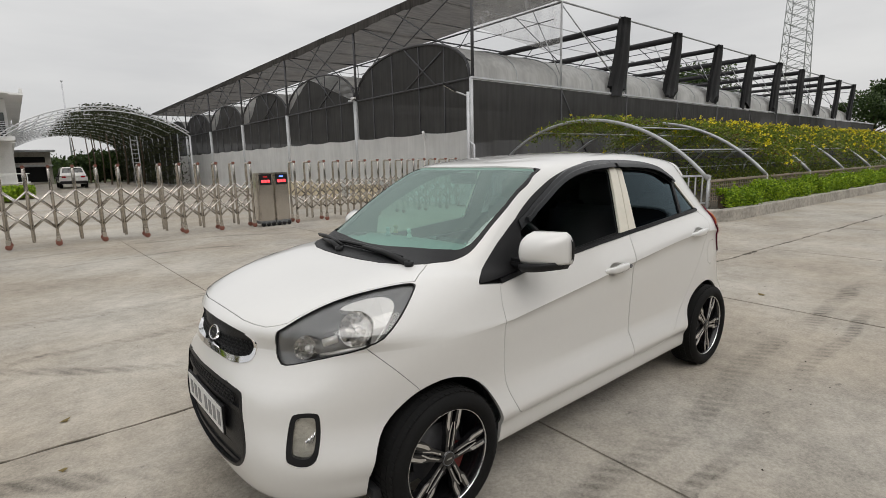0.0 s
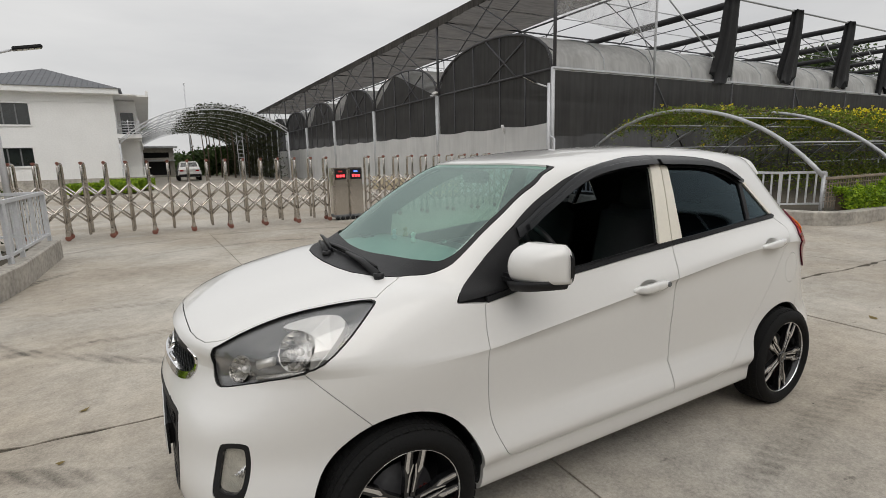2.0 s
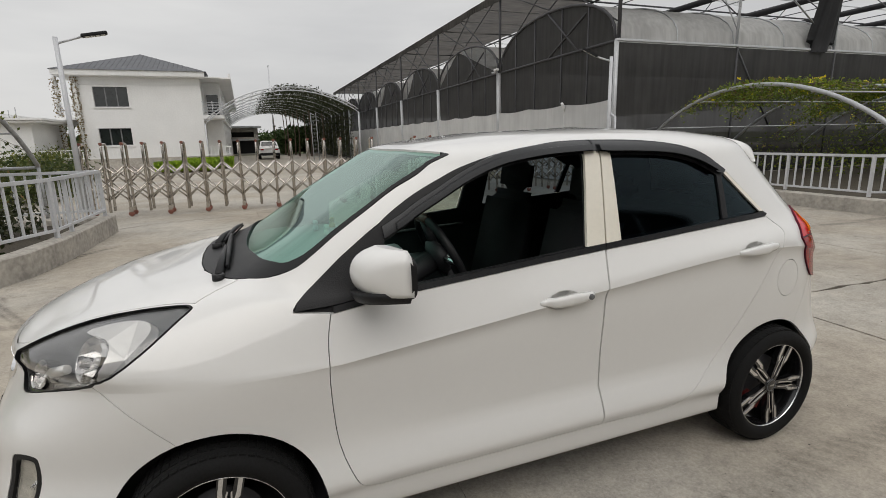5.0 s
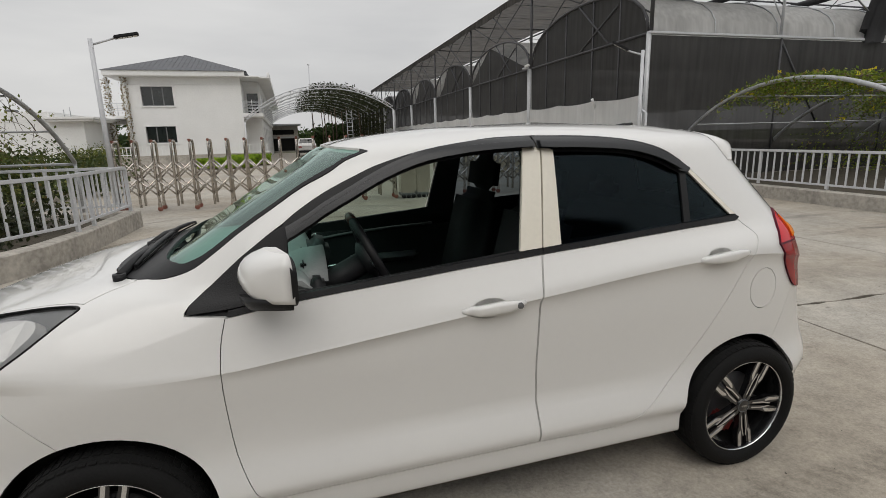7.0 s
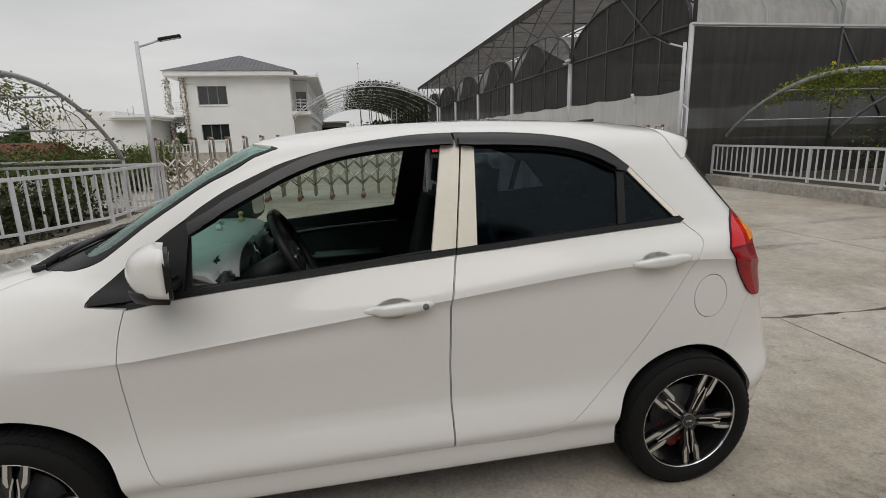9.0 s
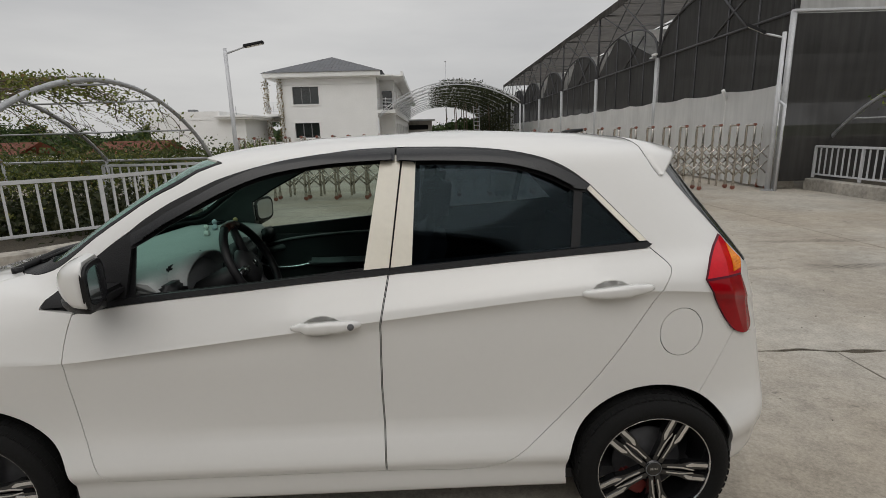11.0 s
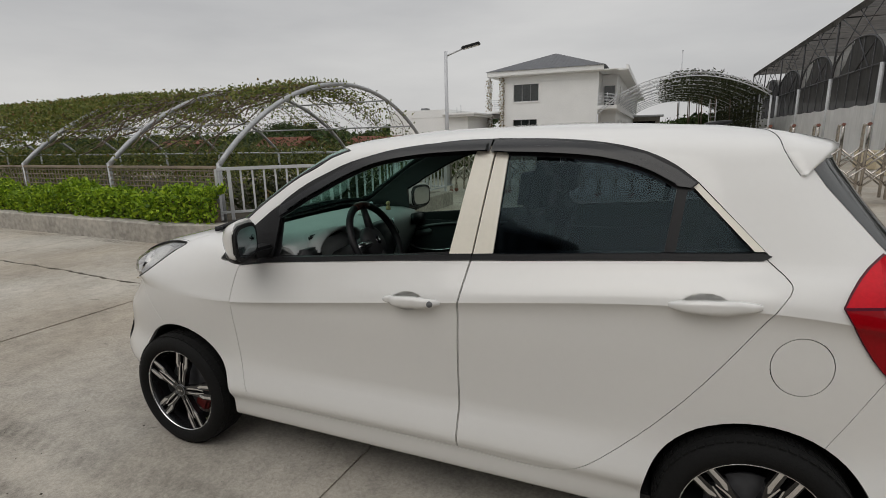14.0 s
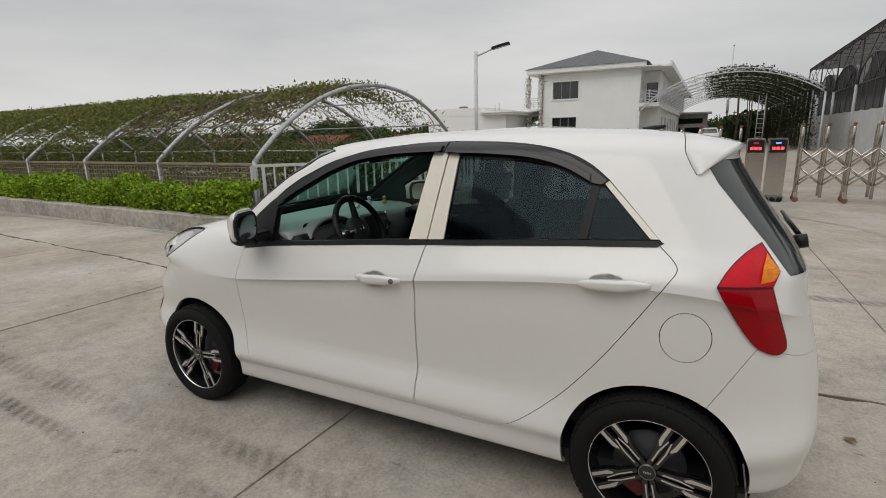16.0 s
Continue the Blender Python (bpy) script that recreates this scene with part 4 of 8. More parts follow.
    # left porch: columns with climbing plants, two balconies
    for x, y in ((xl + 1.15, -0.2), (xl + 1.15, -4.0), (xl + 0.1, 0.12)):
        c = part("porch_column", tube([(x, y, 0), (x, y, 5.85)], 0.1, 10), WHITEWALL, root)
        rng = np.random.default_rng(int(abs(x * 10 + y)))
        n = 900
        q = np.stack([x + rng.normal(0, 0.11, n), y + rng.normal(0, 0.11, n), rng.uniform(0.5, 5.7, n)], 1)
        part_mesh("climber", leaf_mesh("climber", q, 0.07, 5), LEAF_DRY, c, "dry climbing plant")
    part("porch_slab", box((xl, xl + 1.35, -4.2, 0.1, 3.12, 3.3), bevel=0.02), WHITEWALL, root)
    for z0 in (3.3, 0.4):
        pr = bmesh.new()
        for k in range(5):
            sweep(pr, [(xl + 0.1, 0, z0 + 0.2 + 0.15 * k), (xl + 1.25, 0, z0 + 0.2 + 0.15 * k)], 0.015, 5)
        sweep(pr, [(xl + 0.68, 0, z0), (xl + 0.68, 0, z0 + 0.85)], 0.02, 5)
        part("porch_rail", pr, RAILPAINT, root)
    # low front wall with pickets
    fence = thing("garden_fence", Matrix.Translation((6.8, Y + 4, 0)), "low white fence in front of the house", "fence")
    part("plinth", box((-5.2, 5.5, -0.1, 0.1, 0, 0.75), bevel=0.01), CONCRETE_K, fence)
    pk = bpy.data.meshes.new("picket")
    bm = box((-0.02, 0.02, -0.02, 0.02, 0.75, 1.3))
    bm.to_mesh(pk)
    bm.free()
    for k in range(50):
        part_mesh("picket", pk, WHITEWALL, fence).location.x = -4.98 + 0.21 * k
    for z in (0.8, 1.25):
        part("fence_rail", box((-5.1, 5.4, -0.027, 0.027, z, z + 0.05)), WHITEWALL, fence)


def low_building():
    root = thing("outbuilding", Matrix.Translation((14.0, -33.0, 0)), "single-storey white outbuilding with a flat overhanging roof", "building")
    part("wall", box((-2.1, 4.3, -6, 0, 0, 2.85)), WHITEWALL, root)
    part("roof", box((-2.75, -0.35, -6.5, 0.5, 2.85, 2.97), (-2.85, -0.3, -6.6, 0.6, 2.97, 3.1), bevel=0.02), WHITEWALL, root)
    part("parapet", box((-0.45, 4.3, -6, 0.02, 2.852, 3.42), bevel=0.01), WHITEWALL, root)
    part("roof_tank", box((1.6, 2.1, -1.6, -1.0, 3.42, 3.62), bevel=0.03), GREYPL, root, "small dark roof box")
    part("rebar", tube([(-1.2, -1, 3.1), (-1.2, -1, 3.75)], 0.025, 5), GALV, root)
    part("rebar", tube([(-0.8, -1.2, 3.1), (-0.8, -1.2, 3.6)], 0.025, 5), GALV, root)


def arched_canopy():
    """Parking canopy of curved lattice trusses grown over by dark vines."""
    root = thing("arched_canopy", Matrix.Translation((-2.5, -36.4, 0)), "curved steel lattice parking canopy with dark climbers", "canopy")
    hw, z0, z1 = 4.8, 3.55, 5.05
    n = 30
    lower = [dome(-hw, hw, z0, z1, 1.0 - 1.12 * k / n) for k in range(n + 1)]
    upper = [dome(-hw, hw, z0 + 0.22, z1 + 0.22, 1.0 - 1.12 * k / n) for k in range(n + 1)]
    me = bpy.data.meshes.new("lattice_arch")
    bm = tube([(x, 0, z) for x, z in lower], 0.035, 6)
    sweep(bm, [(x, 0, z) for x, z in upper], 0.035, 6)
    for k in range(n):
        p, q = (lower[k], upper[k + 1]) if k % 2 else (upper[k], lower[k + 1])
        sweep(bm, [(p[0], 0, p[1]), (q[0], 0, q[1])], 0.018, 4, False)
    bm.to_mesh(me)
    bm.free()
    for k in range(10):
        o = part_mesh("lattice_arch", me, RAILPAINT, root)
        o.location.y = -3.4 * k
        part("post", tube([(-hw, -3.4 * k, 0), (-hw, -3.4 * k, z0)], 0.06, 8), RAILPAINT, root)
        part("post", tube([(lower[-1][0], -3.4 * k, 0), (lower[-1][0], -3.4 * k, lower[-1][1])], 0.05, 8), RAILPAINT, root)
    for k in range(2, n + 1, 2):
        x, z = upper[k]
        part("purlin", tube([(x, 0, z + 0.04), (x, -30.6, z + 0.04)], 0.022, 5), RAILPAINT, root)
    # climbers hang under and over the half away from the house, shade put into their colour
    rng = np.random.default_rng(3)
    a = rng.beta(1.2, 1.8, 24000) * 0.70
    over = [dome(-hw, hw, z0 + 0.1, z1 + 0.1, 1 - f) for f in a]
    q = np.array([(x, 0, z) for x, z in over]) + rng.normal(0, 1, (len(a), 3)) * np.array([0.15, 0, 0.10])
    q[:, 1] = -0.4 - 30 * rng.uniform(0, 1, len(a))
    a = rng.uniform(0.30, 0.60, 420)
    tips = np.array([(x, 0, z) for x, z in [dome(-hw, hw, z0 + 0.25, z1 + 0.25, 1 - f) for f in a]]) + np.stack([rng.normal(0, 0.1, 420), rng.normal(-1.0, 0.6, 420), np.abs(rng.normal(0, 0.10, 420))], 1)
    part_mesh("climber", leaf_mesh("climber", np.concatenate([q, tips]), 0.085, 4), LEAF_SHADE, root, "climbing plants in leaf tones darkened for shade")
    bm = bmesh.new()
    rows = [[bm.verts.new((-hw + 0.25 + 0.08 * math.sin(k * 1.7), -2.0 - 1.0 * k, z)) for z in (0.1, 2.0, z0 + 0.3)] for k in range(30)]
    for p, q in zip(rows, rows[1:]):
        for k in range(2):
            bm.faces.new((p[k], q[k], q[k + 1], p[k + 1])).smooth = True
    part("side_net", bm, NET, root, "dark net along the canopy's side")
    for k in range(14):
        part("side_pole", tube([(-hw + 0.45, -1.5 - 2.1 * k, 0), (-hw + 0.42, -1.5 - 2.1 * k, z0 + 0.2)], 0.045, 6), GALV, root)
    m = 7000
    q = np.stack([-hw + rng.normal(0.55, 0.3, m), -1 - 30 * rng.uniform(0, 1, m), rng.uniform(0.2, z0 + 0.4, m) ** 0.9], 1)
    part_mesh("side_climber", leaf_mesh("side_climber", q, 0.10, 6), LEAF_SHADE, root, "climbing plants in leaf tones darkened for shade")
    for k in range(9):
        x = -2.6 + 0.75 * (k % 4) + 0.2 * k
        part("trunk", tube([(x - 1.2, -12 - 2 * k, 0), (x - 1.3, -12 - 2 * k, 2.2), (x - 1.2, -12 - 2 * k, 4.6)], [0.09, 0.06, 0.05], 6), WOODY, root)
    lad = thing("ladder", pose(-4.2, -38, 0, 4, 0, 0), "dark steel ladder under the canopy", "ladder")
    bm = tube([(-0.2, 0, 0), (-0.2, 0, 3.6)], 0.03, 6)
    sweep(bm, [(0.2, 0, 0), (0.2, 0, 3.6)], 0.03, 6)
    part("rails", bm, GALV, lad)
    for k in range(11):
        part("rung", tube([(-0.2, 0, 0.3 + 0.3 * k), (0.2, 0, 0.3 + 0.3 * k)], 0.02, 6), GALV, lad)


def tree(x, y, height, spread, seed, count=5000, material=None, leaf=0.16):
    """A tapered trunk, limbs and a crown of uneven leaf clumps with gaps."""
    rng = np.random.default_rng(seed)
    root = thing("tree", Matrix.Translation((x, y, 0)), "dark green broad-leaved tree in the distance", "tree", "distant trees")
    bm = tube([(0, 0, 0), (0.1, 0, height * 0.3), (0.0, 0.1, height * 0.6), (0.05, 0, height * 0.85)], [height * 0.03, height * 0.024, height * 0.015, 0.02], 8)
    cl = []
    for k in range(14):
        a, h = rng.uniform(0, 6.28), height * rng.uniform(0.35, 0.9)
        r = spread * rng.uniform(0.25, 1.0) * (1.15 - abs(h / height - 0.6))
        e = (r * math.cos(a), r * math.sin(a), h + 0.1 * height * rng.uniform(0, 1))
        sweep(bm, [(0, 0, h * 0.75), (e[0] * 0.5, e[1] * 0.5, h * 0.9), e], [height * 0.012, height * 0.008, 0.015], 5, False)
        m = count // 14
        cl.append(np.array(e) + np.clip(rng.normal(0, 1, (m, 3)), -1.6, 1.6) * np.array([0.28, 0.28, 0.2]) * spread * rng.uniform(0.5, 1.0))
    part("trunk", bm, WOODY, root)
    part_mesh("crown", leaf_mesh("crown", np.concatenate(cl), leaf, seed), material or LEAF_DARK, root)


def lattice_mast():
    """Tall far telecom mast: four tapering legs with rings and cross braces."""
    root = thing("lattice_mast", Matrix.Translation((-116, -31.6, 0)), "tall grey steel lattice mast in the distance", "mast")
    bm = bmesh.new()
    h, n = 52, 26
    w = lambda z: 2.5 - 1.3 * z / h
    for sx, sy in ((1, 1), (1, -1), (-1, 1), (-1, -1)):
        sweep(bm, [(sx * w(0), sy * w(0), 0), (sx * w(h), sy * w(h), h)], 0.09, 5)
    for k in range(n):
        z, zz = h * k / n, h * (k + 1) / n
        a, b = w(z), w(zz)
        for s in (1, -1):
            sweep(bm, [(s * a, -a, z), (s * b, b, zz)], 0.05, 4, False)
            sweep(bm, [(s * a, a, z), (s * b, -b, zz)], 0.05, 4, False)
            sweep(bm, [(-a, s * a, z), (b, s * b, zz)], 0.05, 4, False)
            sweep(bm, [(a, s * a, z), (-b, s * b, zz)], 0.05, 4, False)
            sweep(bm, [(-a, s * a, z), (a, s * a, z)], 0.05, 4, False)
            sweep(bm, [(s * a, -a, z), (s * a, a, z)], 0.05, 4, False)
    part("lattice", bm, GALV, root)


ground()
planters()
hedge("hedge", 5.0, 40, -3.1, KERB_V - 0.2, 0.3, 0.72, 85000, 11, "bright green clipped hedge behind a concrete kerb")
hedge("hedge", -40, -9.6, -3.1, KERB_V - 0.2, 0.26, 0.66, 75000, 12, "bright green clipped hedge behind a concrete kerb")
hoop_tunnel("left", 5.35, 2.62, 13, -10.2, -3.25, 1.10, 2.53, 21, False)
hoop_tunnel("right", -9.27, 3.2, 10, -9.9, -3.02, 0.9, 2.43, 22, True)
railing([(6.4, -7.75), (3.62, -7.62), (3.62, -5.5), (4.1, -4.3), (5.3, -3.15)], 0.3, 1.05, "pale grey painted steel railing on a kerb wall")
railing([(-9.6, -3.15), (-8.9, -3.6), (-8.87, -9.5)], 0.26, 0.98, "pale grey painted steel railing on a kerb wall")
folding_gate([4.49 - 0.372 * k for k in range(17)], 0, "stainless folding gate wing, drawn out")
folding_gate([-2.52 - 0.395 * k for k in range(15)], 0, "stainless folding gate wing, drawn out")
drive_unit(-1.75, False)
drive_unit(-2.13, True)
greenhouse()
street_lamp(Matrix.Translation((4.15, -9.98, 0.2)) @ rot(190), 3.32, 0.75, "grey solar street lamp with a flat LED head")
house()
low_building()
arched_canopy()
lattice_mast()
for k in range(9):
    tree(-55 - 6 * (k % 5) - 3 * k, -24 - 7 * (k % 4), 6.5 + 1.5 * (k % 3), 3.0, 40 + k)
tree(-80, -12.3, 9.6, 4.0, 70, 9000, leaf=0.22)
tree(-88, -38, 15.5, 6.0, 71, 9000, leaf=0.3)
for k in range(5):
    tree(20 + 9 * k, -60 - 6 * (k % 3), 3.6 + 0.4 * (k % 3), 2.6, 60 + k)


def greenery(name, label, areas, leaf, material, seed):
    """A rough mass of shrubs: leaf clumps heaped at random over patches (x0, x1, y0, y1, height, clumps)."""
    rng = np.random.default_rng(seed)
    out = []
    for x0, x1, y0, y1, h, n in areas:
        for _ in range(n):
            c = np.array([rng.uniform(x0, x1), rng.uniform(y0, y1), 0])
            hh = h * rng.uniform(0.45, 1.0)
            m = 230
            q = rng.normal(0, 1, (m, 3)) * np.array([0.45, 0.45, 0.3]) * (0.5 + 0.35 * hh) + np.array([0, 0, hh * 0.6])
            q[:, 2] = np.abs(q[:, 2])
            out.append(c + q)
    ob = part_mesh(name, leaf_mesh(name, np.concatenate(out), leaf, seed), material, None)
    tagged(ob, label, "shrubs", kind="stuff")


greenery("shrubbery", "tangled olive-green shrubs behind the hoop tunnel", [(7, 46, -19, -11.5, 1.7, 330), (6.2, 8, -19, -12, 1.2, 20)], 0.075, LEAF_SHRUB, 91)
greenery("far_woods", "dark far trees and bushes closing the view", [(-26, 6.2, -90, -80, 3.4, 120), (-9.5, -3.2, -66, -62, 3.6, 70), (12, 90, -64, -50, 2.9, 220), (-95, -58, -30, -12, 4.0, 60)], 0.34, LEAF_DARK, 92)
# undergrowth shares the canopy climbers' shade-darkened leaf colour
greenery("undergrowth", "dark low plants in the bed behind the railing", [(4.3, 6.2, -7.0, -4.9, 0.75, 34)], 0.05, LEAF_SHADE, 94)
greenery("bushes", "green bushes beside the house", [(10.6, 12.6, -35, -31, 1.6, 26)], 0.08, LEAF_VINE, 93)


def clipped_hedge(x0, x1, y0, y1, z1, seed):
    rng = np.random.default_rng(seed)
    n = 5000
    side = rng.uniform(size=n)
    x, y = rng.uniform(x0, x1, n), rng.uniform(y0, y1, n)
    z = np.where(side < 0.5, z1 + rng.normal(0, 0.03, n), rng.uniform(0.1, z1, n))
    y = np.where(side < 0.5, y, y1 + rng.normal(0, 0.03, n))
    root = thing("hedge", Matrix.Translation(((x0 + x1) / 2, (y0 + y1) / 2, 0)), "low clipped green hedge by the house", "hedge", kind="stuff")
    q = np.stack([x - (x0 + x1) / 2, y - (y0 + y1) / 2, z], 1)
    part_mesh("leaves", leaf_mesh("leaves", q, 0.06, seed), LEAF_HEDGE, root)
    part("twigs", box((x0 - (x0 + x1) / 2 + 0.1, (x1 - x0) / 2 - 0.1, (y0 - y1) / 2 + 0.1, (y1 - y0) / 2 - 0.1, 0, z1 - 0.08), bevel=0.03), WOODY, root)


clipped_hedge(1.6, 4.2, -33.5, -30.8, 0.62, 95)
clipped_hedge(2.4, 5.4, -28.8, -27.8, 0.55, 96)


def parked_suv():
    """White SUV seen from behind, far under the canopy."""
    root = thing("suv", Matrix.Translation((-1.15, -46.0, 0)), "white SUV parked under the arched canopy", "car")
    bm = box((-0.9, 0.9, -4.4, 0.0, 0.32, 0.98), bevel=0.12)
    part("body", bm, PAINT, root)
    bm = bmesh.new()
    lo = [bm.verts.new(p) for p in ((-0.84, -0.05, 0.95), (0.84, -0.05, 0.95), (0.84, -3.3, 0.95), (-0.84, -3.3, 0.95))]
    hi = [bm.verts.new(p) for p in ((-0.66, -0.5, 1.62), (0.66, -0.5, 1.62), (0.66, -2.3, 1.62), (-0.66, -2.3, 1.62))]
    bm.faces.new(hi)
    for k in range(4):
        bm.faces.new((lo[k], lo[(k + 1) % 4], hi[(k + 1) % 4], hi[k]))
    bmesh.ops.bevel(bm, geom=bm.edges[:], offset=0.07, segments=2, affect="EDGES")
    bmesh.ops.recalc_face_normals(bm, faces=bm.faces[:])
    part("cabin", bm, PAINT, root)
    bm = bmesh.new()
    bm.faces.new([bm.verts.new(p) for p in ((-0.70, -0.10, 1.02), (0.70, -0.10, 1.02), (0.58, -0.44, 1.54), (-0.58, -0.44, 1.54))])
    part("rear_window", bm, DARKGLASS, root)
    for sg in (1, -1):
        part("tail_light", box((0.60 * sg - 0.14, 0.60 * sg + 0.14, -0.02, 0.03, 0.80, 0.92), bevel=0.02), TAILDEEP, root)
        bm = bmesh.new()
        bm.faces.new([bm.verts.new(p) for p in ((0.80 * sg, -0.6, 1.05), (0.80 * sg, -2.9, 1.05), (0.69 * sg, -2.3, 1.52), (0.69 * sg, -0.7, 1.52))])
        part("side_window", bm, DARKGLASS, root)
        for y in (-0.75, -3.55):
            m = Matrix.Translation((0.80 * sg, y, 0.34)) @ rot(90)
            w = lathe([(0.0, -0.11), (0.32, -0.11), (0.34, -0.08), (0.34, 0.08), (0.32, 0.11), (0.0, 0.11)], 24)
            bmesh.ops.transform(w, matrix=m, verts=w.verts[:])
            part("wheel", w, RUBBER, root)
    part("bumper", box((-0.88, 0.88, -0.12, 0.05, 0.34, 0.56), bevel=0.04), BLACK, root, "dark lower bumper")
    part("number_plate", box((-0.24, 0.24, 0.0, 0.045, 0.64, 0.76), bevel=0.005), WHITEWALL, root)


parked_suv()


def far_building():
    """Pale low block with dark openings at the lane's end."""
    root = thing("far_building", Matrix.Translation((0.6, -66.0, 0)), "pale low building with dark openings at the end of the lane", "building")
    part("wall", wall_with_openings(-1.5, 4.0, 0, 3.3, -0.3, 0, [(-1.0, 2.9, 0.2, 1.75), (-1.0, 2.9, 2.2, 2.8)]), CONCRETE_K, root)
    part("recess", box((-1.4, 3.9, -1.6, -1.4, 0, 3.25)), BLACK, root)
    part("eave", box((-1.9, 4.4, -1.6, 0.9, 3.3, 3.5), (-1.6, 4.1, -0.1, 0.5, 1.8, 1.95), bevel=0.02), GALV, root)
    mast = thing("flag_pole", Matrix.Translation((-2.94, -68.3, 0)), "thin pale pole rising behind the canopy", "pole")
    part("pole", tube([(0, 0, 0), (0, 0, 10.9)], [0.10, 0.06], 8), RAILPAINT, mast)
    part("finial", lathe([(0, 10.86), (0.12, 10.92), (0.12, 11.0), (0, 11.06)], 10, "z"), RAILPAINT, mast)


far_building()


def yard_clutter():
    """Cream blocks stacked behind the gate, low red-roofed sheds and pale sheets beyond the tunnel."""
    cream = mat("cream_block_paint", (0.55, 0.47, 0.33), 0.8, 0, 0.15, 2, 20, 0.2)
    for k, (x, y, w) in enumerate(((-8.0, -20.6, 0.7), (-7.6, -17.2, 0.6), (-7.75, -14.4, 0.6))):
        ob = part("storage_block", box((-0.35, 0.35, -w, w, 0, 0.62), bevel=0.03), cream, None)
        tagged(ob, "cream painted block standing along the film wall", "block", "blocks behind the gate")
        ob.location = (x, y, 0)
    red = mat("red_brown_roof", (0.26, 0.10, 0.065), 0.8, 0, 0.3, 1.5, 14, 0.3)
    for x, y, w, h in ((15.0, -25.5, 1.5, 1.25), (24.0, -28.0, 1.7, 1.35), (33.0, -27.0, 1.8, 1.3)):
        root = thing("shed", Matrix.Translation((x, y, 0)), "low shed with a red-brown roof beyond the tunnel", "shed", "sheds beyond the tunnel")
        part("wall", box((-w, w, -2, 2, 0, h - 0.45)), WHITEWALL, root)
        bm = bmesh.new()
        a = [bm.verts.new(p) for p in ((-w - 0.3, 2.4, h - 0.5), (w + 0.3, 2.4, h - 0.5), (w + 0.3, 0, h + 0.35), (-w - 0.3, 0, h + 0.35), (-w - 0.3, -2.4, h - 0.5), (w + 0.3, -2.4, h - 0.5))]
        for f in ((0, 1, 2, 3), (3, 2, 5, 4)):
            bm.faces.new([a[q] for q in f])
        r = bmesh.ops.solidify(bm, geom=bm.faces[:], thickness=0.08)
        part("roof", bm, red, root)
    for x, y, w in ((13.5, -20.5, 1.5), (20.5, -20.8, 1.8), (29.0, -21.2, 2.0)):
        bm = bmesh.new()
        n = 14
        rows = [[bm.verts.new((-w + 2 * w * k / n, v, 0.75 + 0.25 * math.sin(k * 1.9 + x) * math.cos(v * 2) - 0.5 * abs(v))) for v in (-0.9, -0.3, 0.3, 0.9)] for k in range(n + 1)]
        for p, q in zip(rows, rows[1:]):
            for k in range(3):
                bm.faces.new((p[k], p[k + 1], q[k + 1], q[k])).smooth = True
        for e in [f for f in bm.verts if f.is_boundary]:
            e.co.z = 0.0
        ob = part("plastic_sheet", bm, FILM, None)
        tagged(ob, "crumpled white plastic sheet over a heap", "sheet", "sheets beyond the tunnel")
        ob.location = (x, y, 0)


part_block = part("gate_stop", box((-0.28, 0.28, -0.35, 0.35, 0, 0.42), bevel=0.03), CONCRETE_K, None)
tagged(part_block, "weathered concrete block at the end of the gate", "block")
part_block.location = (-8.75, -9.75, 0)
yard_clutter()
street_lamp(Matrix.Translation((-8.25, -9.2, 0)) @ rot(-38), 3.45, 0.62, "grey lamp with a flat LED head at the greenhouse corner", 30)


def corner_pipes():
    """Thin pipes and a bent white pole by the greenhouse corner, and a camera box on the next column."""
    root = thing("vent_pole", Matrix.Translation((-8.5, -11.6, 0)), "slim bent white pole beside the film wall", "pole")
    part("pole", tube([(0, 0, 0), (0, 0, 2.05), (0.06, 0.04, 2.25), (0.2, 0.12, 2.42)], 0.045, 8), WHITEWALL, root)
    root = thing("drain_pipe", Matrix.Translation((-8.3, -9.0, 0)), "pale drain pipes at the greenhouse corner", "pipe")
    part("pipe", tube([(0, 0, 0), (0, 0, 1.9), (0, -0.25, 2.05), (0, -0.25, 0.1)], 0.03, 8), RAILPAINT, root)
    root = thing("camera_box", Matrix.Translation((-8.4, -16.15, 3.9)), "small white camera housing fixed to a column", "camera", "")
    part("housing", box((0.02, 0.12, 0.05, 0.36, 0.03, 0.11), bevel=0.02), WHITEWALL, root)
    part("bracket", box((-0.05, 0.08, -0.2, 0.12, -0.02, 0.03), bevel=0.008), RAILPAINT, root)


corner_pipes()


